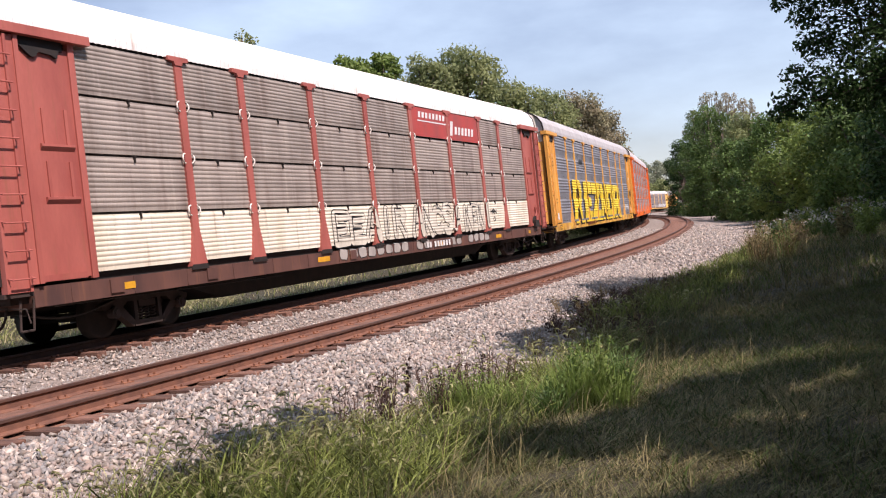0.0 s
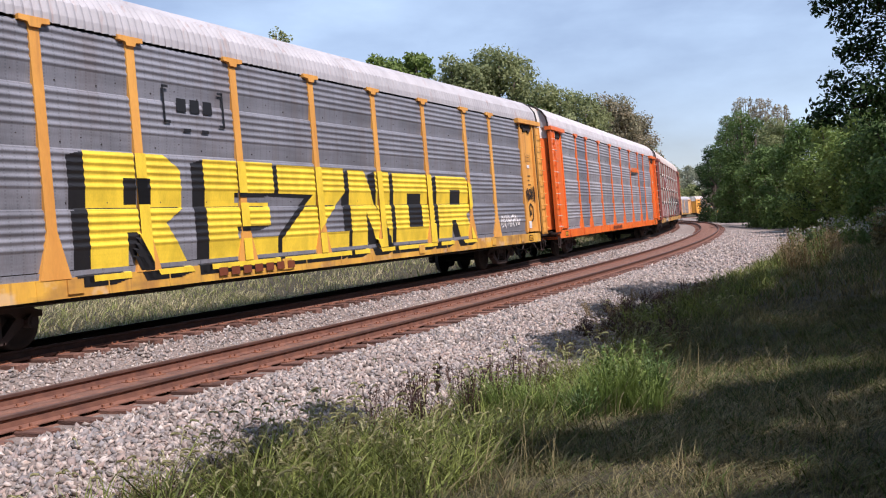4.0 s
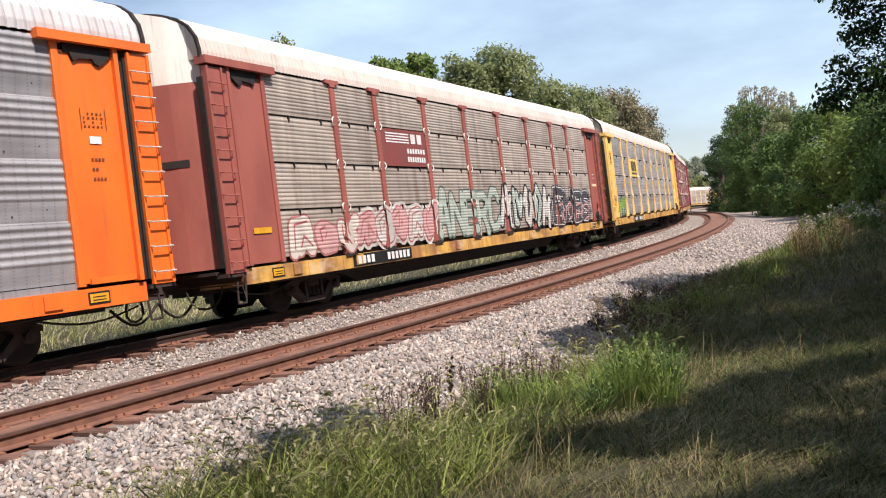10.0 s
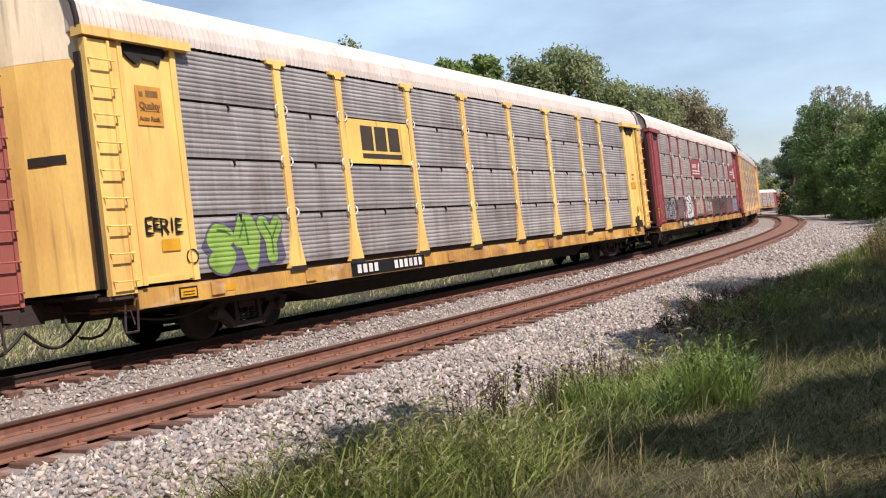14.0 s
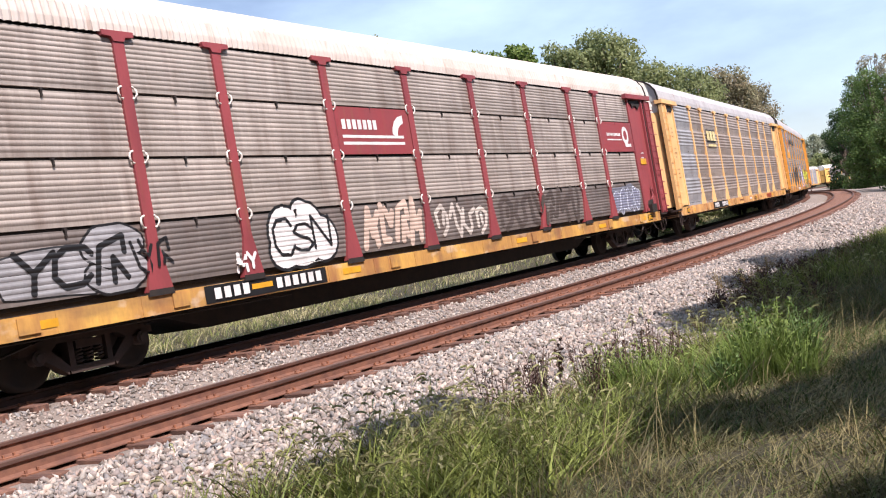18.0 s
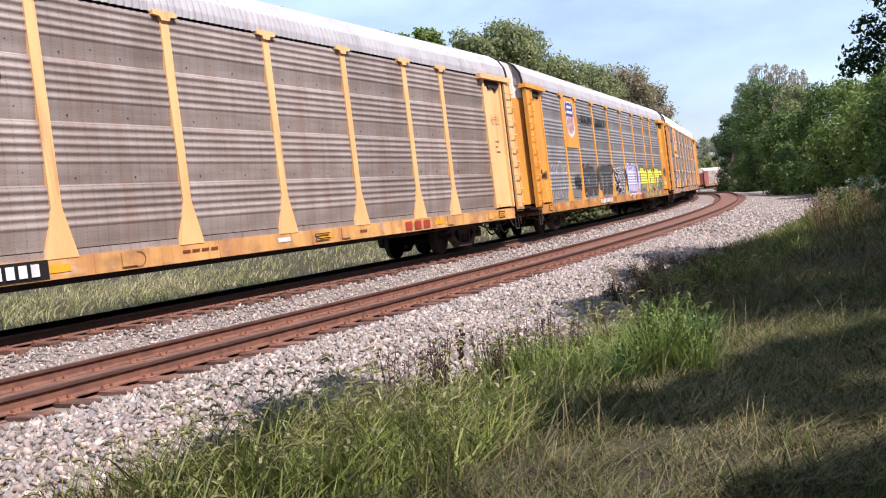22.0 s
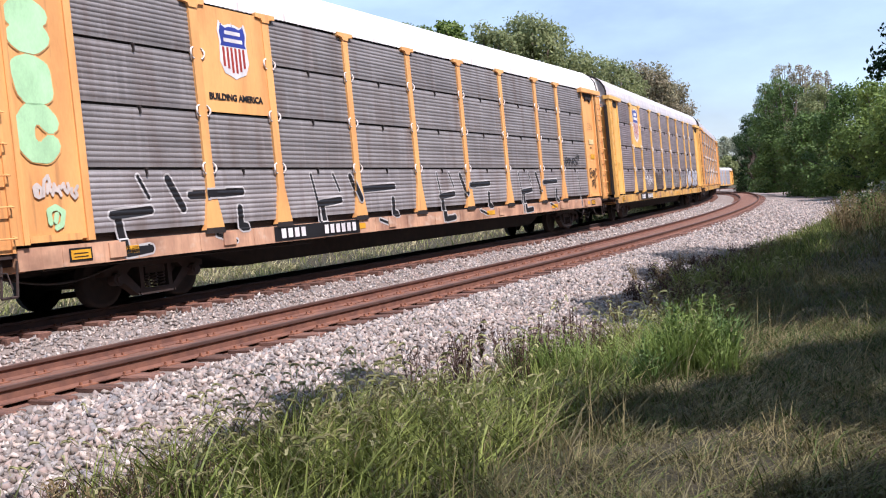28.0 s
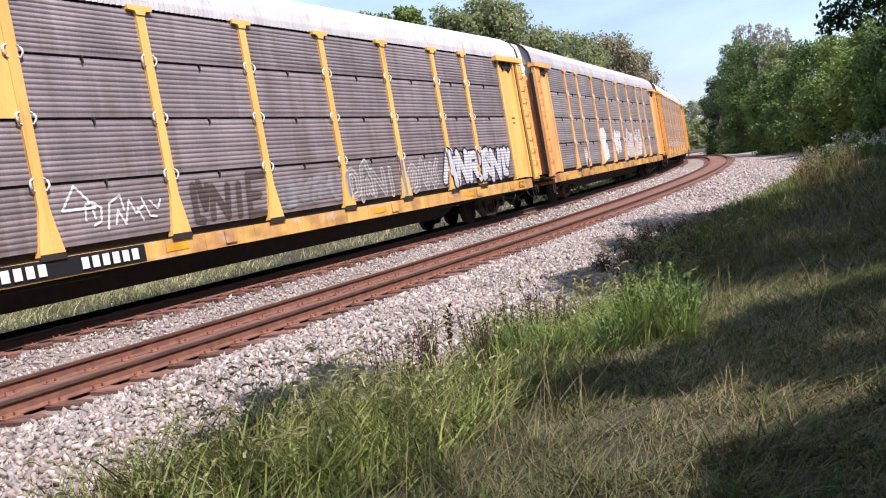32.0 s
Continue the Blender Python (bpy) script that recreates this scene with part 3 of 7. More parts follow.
def bay_piece_mesh(name, material):
    """The plain bay at the car's front end, piece by piece: corner post, recessed plate, outer flange, foot rail."""
    def make():
        s = Shape()
        if name == "corner_post":
            s.prism([(-EDGE - 0.13, -1.40), (-EDGE - 0.13, -1.555), (-EDGE - 0.11, -1.562), (-EDGE - 0.02, -1.562), (-EDGE, -1.555), (-EDGE, -1.40)], 1.10, 5.08, "z")
        elif name == "bay_plate":
            s.box(-12.80, -EDGE - 0.12, -1.52, -1.40, 1.14, 4.90)
        elif name == "bay_flange":
            s.box(-12.87, -12.78, -1.60, -1.38, 1.10, 5.02)
        elif name == "bay_web":
            s.box(-13.06, -12.865, -1.575, -1.40, 1.10, 5.0)
        elif name == "foot_rail":
            s.box(-12.74, -EDGE - 0.24, -1.555, -1.50, 1.12, 1.22)
        return s.done(name, material)
    return shared((name, material.name), make)


def ladder_plate_mesh(material):
    """An upright plate with folded edges that carries the ladder, standing clear of the bay."""
    return shared(("ladder_plate", material.name), lambda: Shape().prism([(-13.52, -1.63), (-13.46, -1.63), (-13.46, -1.60), (-13.09, -1.60), (-13.09, -1.63), (-13.04, -1.63), (-13.04, -1.57), (-13.49, -1.57), (-13.49, -1.50), (-13.52, -1.50)], 1.0, 4.98, "z").done("ladder_plate", material))


RUNG = mat("rung_steel", (0.10, 0.05, 0.035), 0.7, 0.1, 0.25, 20)
PALE_RUNG = mat("galvanised_rung", (0.66, 0.60, 0.54), 0.5, 0.3, 0.25, 20)


def rung_mesh(material):
    def make():
        s = Shape()
        for a, b in (((-13.49, -1.61, 0.03), (-13.48, -1.715, 0)), ((-13.49, -1.715, 0), (-13.06, -1.715, 0)), ((-13.07, -1.715, 0), (-13.06, -1.61, 0.03))):
            s.bar(a, b, 0.013)
        return s.done("ladder_rung", material)
    return shared(("rung", material.name), make)


def top_beam_mesh(material):
    return shared(("top_beam", material.name), lambda: Shape().prism([(-13.56, 5.02), (-EDGE + 0.28, 5.02), (-EDGE + 0.28, 5.17), (-13.56, 5.17)], -1.66, -1.40).done("top_beam", material))


def door_gear_mesh():
    """Dark rollers and hangers below the top beam."""
    return shared("door_gear", lambda: Shape().box(-12.76, -EDGE - 0.24, -1.54, -1.42, 4.86, 5.03).prism([(-12.74, 4.87), (-12.6, 4.76), (-12.5, 4.70), (-12.42, 4.72), (-12.36, 4.80), (-12.1, 4.78), (-12.0, 4.73), (-11.93, 4.87)], -1.57, -1.44).done("door_gear", BLACK_STEEL))


def brake_gear_mesh():
    """Brake levers and chain at the foot of the rear bay."""
    def make():
        s = Shape()
        s.box(-12.45, -12.0, -1.66, -1.50, 1.06, 1.34)
        return s.prism([(-12.45, 1.34), (-12.0, 1.34), (-12.1, 1.48), (-12.38, 1.52)], -1.60, -1.50).done("brake_gear", BLACK_STEEL)
    return shared("brake_gear", make)


def brake_lever_mesh(material):
    """The ratchet lever and its chain over the brake box."""
    def make():
        s = Shape()
        s.bar((-12.3, -1.62, 1.3), (-12.42, -1.58, 1.95), 0.028)
        s.bar((-12.42, -1.60, 1.9), (-12.62, -1.60, 1.62), 0.02)
        s.bar((-12.42, -1.60, 1.7), (-12.2, -1.60, 1.5), 0.022)
        s.bar((-12.62, -1.60, 1.62), (-12.5, -1.62, 1.2), 0.012)
        return s.prism([(-12.5 + 0.1 * math.cos(math.pi * k / 5), 1.78 + 0.1 * math.sin(math.pi * k / 5)) for k in range(10)], -1.59, -1.50).done("brake_lever", material)
    return shared(("brake_lever", material.name), make)


def door_slot_mesh():
    """A dark opening low on the curved end door."""
    def make():
        v = []
        for z in (3.12, 3.26):
            for y in (-1.05, -0.8, -0.5):
                v.append((door_x(y) - 0.014, y, z))
        return mesh_of("door_slot", v, [(1, 0, 3, 4), (2, 1, 4, 5)], BLACK_STEEL)
    return shared("door_slot", make)


def door_bars_mesh():
    """Two rows of plain bars where the car's marks stand on the end door."""
    def make():
        v, f = [], []
        for row, (za, zb, count) in enumerate(((4.50, 4.58, 4), (4.36, 4.44, 6))):
            for k in range(count):
                n = len(v)
                for z in (za, zb):
                    for y in (-1.0 + 0.065 * k, -1.0 + 0.065 * k + 0.04):
                        v.append((door_x(y) - 0.016, y, z))
                f.append((n + 1, n, n + 2, n + 3))
        return mesh_of("door_bars", v, f, RUNG)
    return shared("door_bars", make)


def sill_mesh(material):
    def make():
        s = Shape()
        s.box(-12.95, 12.95, -1.53, -1.38, 0.74, 1.06)
        s.box(-12.95, 12.95, 1.38, 1.53, 0.74, 1.06)
        for x in (-12.95, 12.75):
            s.box(x, x + 0.2, -1.38, 1.38, 0.72, 1.06)
        for x in (-11.2, -8.6, -2.9, 3.4, 8.5, 11.1):
            s.box(x - 0.16, x + 0.16, -1.56, -1.5, 0.80, 1.03)
        for k in range(18):
            x = -12.2 + 24.4 * k / 17
            s.box(x - 0.012, x + 0.012, -1.538, -1.5, 0.75, 1.05)
        return s.done("side_sill", material)
    return shared(("sill", material.name), make)


def underframe_mesh(kind):
    def make():
        s = Shape()
        low = 0.36 if kind == "A" else 0.64
        s.prism([(-8.6, 0.74), (-7.4, low), (7.4, low), (8.6, 0.74)], -0.75, 0.75)
        s.box(-13.0, 13.0, -0.35, 0.35, 0.62, 1.0)
        s.box(-12.9, 12.9, -1.42, 1.42, 0.98, 1.16)
        for x in (-6.5, -2.2, 2.2, 6.5):
            s.box(x - 0.1, x + 0.1, -1.4, 1.4, 0.7, 1.0)
        s.bar((-12.5, -1.42, 0.72), (-6.0, -1.42, 0.66), 0.015)
        s.bar((12.5, -1.42, 0.72), (6.0, -1.42, 0.66), 0.015)
        return s.done("underframe", BLACK_STEEL)
    return shared(("underframe", kind), make)


def core_mesh(material):
    """The closed rack behind the panels, with the plain far side."""
    return shared(("core", material.name), lambda: Shape().box(-12.9, 12.9, -1.455, 1.50, 1.14, 5.165).box(-12.99, -12.82, -1.53, 1.5, 1.10, 5.1).box(12.82, 12.99, -1.53, 1.5, 1.10, 5.1).box(-13.485, -12.99, -1.565, -1.46, 1.10, 4.99).box(12.99, 13.485, -1.565, -1.46, 1.10, 4.99).done("rack_frame", material))


def wheel_mesh():
    def make():
        s = Shape()
        n = 28
        ring = [(0.42, -0.065), (0.42, 0.06), (0.435, 0.065), (0.445, 0.085), (0.36, 0.085), (0.34, 0.03), (0.12, 0.02), (0.10, 0.07), (0.0, 0.07)]
        back = [(0.34, -0.05), (0.12, -0.02), (0.0, -0.05)]
        prof = list(reversed(ring)) + back
        v, f = [], []
        for k in range(n):
            a = 2 * math.pi * k / n
            v += [(r * math.cos(a), y, r * math.sin(a)) for r, y in prof]
        w = len(prof)
        for k in range(n):
            for j in range(w - 1):
                f.append((k * w + j, k * w + j + 1, ((k + 1) % n) * w + j + 1, ((k + 1) % n) * w + j))
        return s.add(v, f).done("wheel", BLACK_STEEL, True)
    return shared("wheel", make)


def truck_frame_mesh():
    def make():
        s = Shape()
        for sy in (-1, 1):
            y0, y1 = sorted((sy * 0.95, sy * 1.13))
            s.prism([(-1.12, 0.50), (-0.64, 0.50), (-0.52, 0.60), (0.52, 0.60), (0.64, 0.50), (1.12, 0.50), (1.12, 0.60), (0.55, 0.72), (-0.55, 0.72), (-1.12, 0.60)], y0, y1)
            s.prism([(-0.36, 0.13), (0.36, 0.13), (0.40, 0.235), (-0.40, 0.235)], y0, y1)
            for sx in (-1, 1):
                low = [(0.40, 0.13), (0.84, 0.46), (0.64, 0.52), (0.37, 0.245)]
                s.prism([(sx * a, b) for a, b in (low if sx > 0 else low[::-1])], y0, y1)
                col = [(0.27, 0.23), (0.36, 0.23), (0.36, 0.62), (0.27, 0.62)]
                s.prism([(sx * a, b) for a, b in (col if sx > 0 else col[::-1])], y0, y1)
            for x in (-0.87, 0.87):
                s.bar((x, sy * 1.05, 0.44), (x, sy * 1.21, 0.44), 0.105, 14)
                s.bar((x, sy * 1.20, 0.44), (x, sy * 1.235, 0.44), 0.06, 10)
        s.box(-0.22, 0.22, -1.12, 1.12, 0.47, 0.59)
        return s.done("truck_frame", TRUCK_STEEL)
    return shared("truck_frame", make)


def spring_mesh():
    def make():
        v, f = [], []
        for k in range(41):
            a = 2 * math.pi * k / 10
            for q in range(5):
                b = 2 * math.pi * q / 5
                r = 0.058 + 0.017 * math.cos(b)
                v.append((r * math.cos(a), r * math.sin(a), 0.25 + 0.205 * k / 40 + 0.017 * math.sin(b)))
        for k in range(40):
            f += [(5 * k + q, 5 * k + (q + 1) % 5, 5 * k + 5 + (q + 1) % 5, 5 * k + 5 + q) for q in range(5)]
        return Shape().add(v, f).done("coil_spring", TRUCK_STEEL, True)
    return shared("springs", make)


def coupler_mesh():
    def make():
        s = Shape()
        s.box(-13.75, -12.9, -0.12, 0.12, 0.72, 0.95)
        s.box(-14.2, -13.7, -0.2, 0.2, 0.68, 1.0)
        s.box(-13.3, -12.95, -1.4, 1.4, 0.82, 1.08)
        s.box(-13.55, -13.0, -1.58, -1.30, 0.93, 1.0)
        s.bar((-13.2, -1.5, 0.9), (-13.25, -1.5, 0.4), 0.02)
        s.bar((-12.95, -1.5, 0.9), (-13.0, -1.5, 0.4), 0.02)
        s.bar((-13.25, -1.5, 0.4), (-13.0, -1.5, 0.4), 0.02)
        return s.done("coupler_gear", TRUCK_STEEL)
    return shared("coupler", make)


def uncoupling_lever_mesh():
    """The bent rod across the end that lifts the coupler's pin, with its handle at the side."""
    return shared("lever", lambda: tube([(-13.15, -1.62, 0.52), (-13.2, -1.6, 0.74), (-13.42, -1.4, 0.78), (-13.5, -0.6, 0.80), (-13.72, -0.2, 0.9), (-13.8, 0, 1.03)], 0.016, 6).done("uncoupling_lever", TRUCK_STEEL, True))


def end_step_mesh():
    """A folded steel step over the coupler."""
    def make():
        s = Shape()
        s.prism([(-13.62, 1.0), (-13.59, 1.0), (-13.59, 1.03), (-13.27, 1.03), (-13.27, 1.06), (-13.62, 1.06)], -1.35, 1.35)
        return s.done("end_step", TRUCK_STEEL)
    return shared("end_step", make)


def tube(points, r, n=6):
    """A bent round hose as one closed run of rings."""
    sh = Shape()
    v, f = [], []
    for k, p in enumerate(points):
        d = (Vector(points[min(k + 1, len(points) - 1)]) - Vector(points[max(k - 1, 0)])).normalized()
        u = d.orthogonal().normalized()
        w = d.cross(u)
        v += [Vector(p) + r * (math.cos(2 * math.pi * i / n) * u + math.sin(2 * math.pi * i / n) * w) for i in range(n)]
    for k in range(len(points) - 1):
        f += [(k * n + i, k * n + (i + 1) % n, (k + 1) * n + (i + 1) % n, (k + 1) * n + i) for i in range(n)]
    return sh.add(v, f)


def hose_mesh(long):
    """A sagging air hose: between the cars, or along under the sill."""
    def make():
        if long == 2:
            pts = [(-13.0 - 0.6 * k / 8 + 0.12 * math.sin(math.pi * k / 4), -0.95 + 0.05 * k, 0.78 - 0.42 * math.sin(math.pi * k / 8)) for k in range(9)]
            return tube(pts, 0.024).done("air_hose", BLACK_STEEL, True)
        if long:
            pts = [(-13.0 + 2.0 * k / 8, -1.2, 0.66 - 0.16 * math.sin(math.pi * k / 8)) for k in range(9)]
        else:
            pts = [(-13.1 - 1.1 * k / 8, -0.35, 0.62 - 0.34 * math.sin(math.pi * k / 8)) for k in range(9)]
        return tube(pts, 0.02 if long else 0.027).done("air_hose", BLACK_STEEL, True)
    return shared(("hose", long), make)


MIRROR = Matrix.Rotation(math.pi, 4, "Z")


def flip_side(me):
    """The same piece for the rear end of the same side."""
    key = ("flip", me.name)
    if key not in SHARED:
        c = me.copy()
        c.transform(Matrix.Diagonal((-1, 1, 1, 1)))
        c.flip_normals()
        SHARED[key] = c
    return SHARED[key]


def autorack(kind, body, sill, panel, roof, label, low=None, odd=None, cap=None, plain=(), brake=False, latches=1, bolts=False, rung=None):
    """One autorack car. plain: bays and rows that are closed by a painted plate instead of a panel."""
    car = new("autorack_car")
    tagged(car, label, "freight car", "autorack cars of the train")
    part("rack_frame", core_mesh(BLACK_STEEL), car)
    part("underframe", underframe_mesh(kind), car)
    part("side_sill", sill_mesh(sill), car)
    part("roof", roof_mesh(roof, 0.17 if kind == "B" else 0.13), car)
    edges = (-EDGE, *POSTS, EDGE)
    for k in range(9):
        a, b = edges[k] + (0.1 if k else 0), edges[k + 1] - (0.1 if k < 8 else 0)
        mid, w = (a + b) / 2, b - a
        if kind == "A":
            for r in range(4):
                if (k, r) in plain:
                    continue
                m = low if (r == 0 and low) else (odd[1] if odd and (k, r) in odd[0] else panel)
                part("side_panel", panel_mesh(w, ROWS[r], ROWS[r + 1], "A", m), car, Matrix.Translation((mid, 0, 0)))
                if r:
                    for q in ((0.3, 0.8) if latches == 2 else (0.47,)):
                        part("latch", latch_mesh(), car, Matrix.Translation((a + w * q, 0, ROWS[r] - 0.05)))
        else:
            m = odd[1] if odd and k in odd[0] else panel
            part("side_panel", panel_mesh(w, ROWS[0], ROWS[4], "B", m), car, Matrix.Translation((mid, 0, 0)))
            part("panel_skirt", shared(("skirt", round(w, 2), m.name), lambda: Shape().box(-w / 2, w / 2, -1.492, -1.42, 1.05, 1.165).box(-0.02, 0.02, -1.505, -1.42, 1.05, 1.165).done("panel_skirt", m)), car, Matrix.Translation((mid, 0, 0)))
            for r in (2.30, 3.285, 4.27) if bolts else ():
                for q in range(4):
                    part("bolt", bolt_mesh(), car, Matrix.Translation((mid + w * (q - 1.5) / 4.2, 0, r + (0.05 if q % 2 else -0.04))))
    for p in POSTS:
        part("side_post", post_mesh(body, kind), car, Matrix.Translation((p, 0, 0)))
        if kind == "A":
            part("post_foot", shared("post_foot", lambda: Shape().prism([(-0.25, 1.03), (0.25, 1.03), (0.23, 1.13), (-0.23, 1.13)], -1.566, -1.44).done("post_foot", BLACK_STEEL)), car, Matrix.Translation((p, 0, 0)))
            for r in (1, 2, 3):
                for sx in (-1, 1):
                    part("bracket", bracket_mesh(sx), car, Matrix.Translation((p, 0, ROWS[r])))
    for flip in (False, True):
        g = flip_side if flip else (lambda me: me)
        for name in ("corner_post", "bay_plate", "bay_flange", "foot_rail"):
            part(name, g(bay_piece_mesh(name, body)), car)
        part("ladder_plate", g(ladder_plate_mesh(body)), car)
        part("top_beam", g(top_beam_mesh(body)), car)
        part("roof_seal", g(roof_seal_mesh()), car)
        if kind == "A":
            # black box that paints the shade in the gap between ladder plate and door
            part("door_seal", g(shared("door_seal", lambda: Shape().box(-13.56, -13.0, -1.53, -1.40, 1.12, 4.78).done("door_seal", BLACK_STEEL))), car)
        part("door_gear", g(door_gear_mesh()), car)
        for k in range(9):
            part("ladder_rung", g(rung_mesh(rung or body)), car, Matrix.Translation((0, 0, 1.2 + 0.43 * k)))
        if flip and brake:
            part("brake_gear", g(brake_gear_mesh()), car)
            part("brake_lever", g(brake_lever_mesh(body)), car)
        if not flip:
            part("bay_web", bay_piece_mesh("bay_web", body), car)
            part("door_slot" if kind == "A" else "door_bars", door_slot_mesh() if kind == "A" else door_bars_mesh(), car)
        door, top = end_mesh(body, cap)
        part("end_door", g(door), car)
        part("end_cap", g(top), car)
        part("coupler_gear", g(coupler_mesh()), car)
        part("air_hose", g(hose_mesh(False)), car)
        part("air_hose", g(hose_mesh(True)), car)
        part("air_hose", g(hose_mesh(2)), car)
        part("uncoupling_lever", g(uncoupling_lever_mesh()), car)
        part("end_step", g(end_step_mesh()), car)
        x = 10.05 if flip else -10.05
        truck = part("truck", truck_frame_mesh(), car, Matrix.Translation((x, 0, 0)))
        for dx in (-0.17, 0.0, 0.17):
            part("coil_spring", spring_mesh(), truck, Matrix.Translation((dx, -1.06, 0)))
        for dx in (-0.87, 0.87):
            part("wheel", wheel_mesh(), truck, Matrix.Translation((dx, -0.7525, 0.42)))
            part("wheel", wheel_mesh(), truck, Matrix.Translation((dx, 0.7525, 0.42)) @ MIRROR)
            part("axle", shared("axle", lambda: Shape().bar((0, -0.72, 0), (0, 0.72, 0), 0.085, 10).done("axle", BLACK_STEEL)), truck, Matrix.Translation((dx, 0, 0.42)))
    return car


# -------- paint on the car sides: shapes laid on the relief in thin bands
def inside_spans(polys, z):
    """The stretches along x that lie inside the outlines at height z (even-odd)."""
    xs = []
    for poly in polys:
        for (x0, z0), (x1, z1) in zip(poly, poly[1:] + poly[:1]):
            if (z0 <= z) != (z1 <= z):
                xs.append(x0 + (z - z0) * (x1 - x0) / (z1 - z0))
    xs.sort()
    return list(zip(xs[::2], xs[1::2]))


def joined_spans(polys, z):
    """The stretches along x that lie inside any of the outlines at height z."""
    out = []
    for a, b in sorted(sp for p in polys for sp in inside_spans([p], z)):
        if out and a <= out[-1][1]:
            out[-1] = (out[-1][0], max(b, out[-1][1]))
        else:
            out.append((a, b))
    return out


def decal(name, polys, kind, material, car, lift=0.006, label="", step=0.036, union=False, floor=0.745):
    """Paints outlines on the side; bars are laid one by one."""
    if name in ("name_bar", "label_plate", "end_plate") and len(polys) > 1:
        for p in polys:
            decal(name, [p], kind, material, car, lift, label, step)
        return
    zs = [z for p in polys for _, z in p]
    z0, z1 = max(floor, min(zs)), min(5.1, max(zs))
    n = max(1, int(math.ceil((z1 - z0) / step)))
    cuts = sorted([c for p in POSTS for c in (p - 0.127, p + 0.127)] + [-EDGE, EDGE])
    verts, index, faces = [], {}, []

    def level(z):
        spans = []
        for xa, xb in (joined_spans if union else inside_spans)(polys, z):
            stops = [xa] + [c for c in cuts if xa < c < xb] + [xb]
            spans += list(zip(stops, stops[1:]))
        return spans

    stiff = name in ("name_board", "name_bar", "emblem", "emblem_plate")  # flat sheets, clear of the ribs

    def vert(x, m, z):
        depth = max(1.536, 1.515 + lift) if stiff else surface(m, z, kind) + lift
        key = (round(x, 3), round(-depth, 3), round(z, 3))
        if key not in index:
            index[key] = len(verts)
            verts.append(key)
        return index[key]
    rows = [level(min(max(z0 + (z1 - z0) * k / n, z0 + 1e-4), z1 - 1e-4)) for k in range(n + 1)]
    for k in range(n):
        za, zb = z0 + (z1 - z0) * k / n, z0 + (z1 - z0) * (k + 1) / n
        lo, hi = rows[k], rows[k + 1]
        if len(lo) != len(hi):
            lo = hi = level((za + zb) / 2)
        for (a, b), (c, d) in zip(lo, hi):
            f = [vert(a, (a + b) / 2, za), vert(b, (a + b) / 2, za), vert(d, (c + d) / 2, zb), vert(c, (c + d) / 2, zb)]
            f = list(dict.fromkeys(f))
            if len(f) > 2:
                faces.append(f)
    if faces:
        ob = part(name, mesh_of(name, verts, faces, material), car, None, label)
        if name == "stencil":
            tagged(ob, "", kind="stuff")


def rect(x0, x1, z0, z1):
    return [(x0, z0), (x1, z0), (x1, z1), (x0, z1)]


def flat(name, color, rough=0.5):
    if name not in PAINTS:
        PAINTS[name] = mat(name, color, rough, 0, 0.15, 3.0, tuple(0.75 * c for c in color), 0.05, 40, 0.003, stretch=(1, 1, 0.5))
    return PAINTS[name]


INK, WHITE_PAINT = flat("sprayed_black", (0.012, 0.012, 0.013)), flat("sprayed_white", (0.75, 0.74, 0.72))


def lettered_bars(car, kind, x0, x1, z0, z1, count, material, name="lettering", gap=0.3, lift=0.036, slant=0.0):
    """Plain upright bars where numbers or names stand."""
    w = (x1 - x0) / count
    for k in range(count):
        a, b = x0 + w * k + w * gap / 2, x0 + w * (k + 1) - w * gap / 2
        decal(name, [[(a, z0), (b, z0), (b + slant, z1), (a + slant, z1)]], kind, material, car, lift)


def blob(rnd, x0, x1, z0, z1, n=14):
    cx, cz, rx, rz = (x0 + x1) / 2, (z0 + z1) / 2, (x1 - x0) / 2, (z1 - z0) / 2
    out = []
    for k in range(n):
        a = 2 * math.pi * k / n
        r = rnd.uniform(0.82, 1.08)
        c, s_ = math.cos(a), math.sin(a)
        out.append((cx + rx * r * math.copysign(abs(c) ** 0.55, c), cz + rz * r * math.copysign(abs(s_) ** 0.55, s_)))
    return out


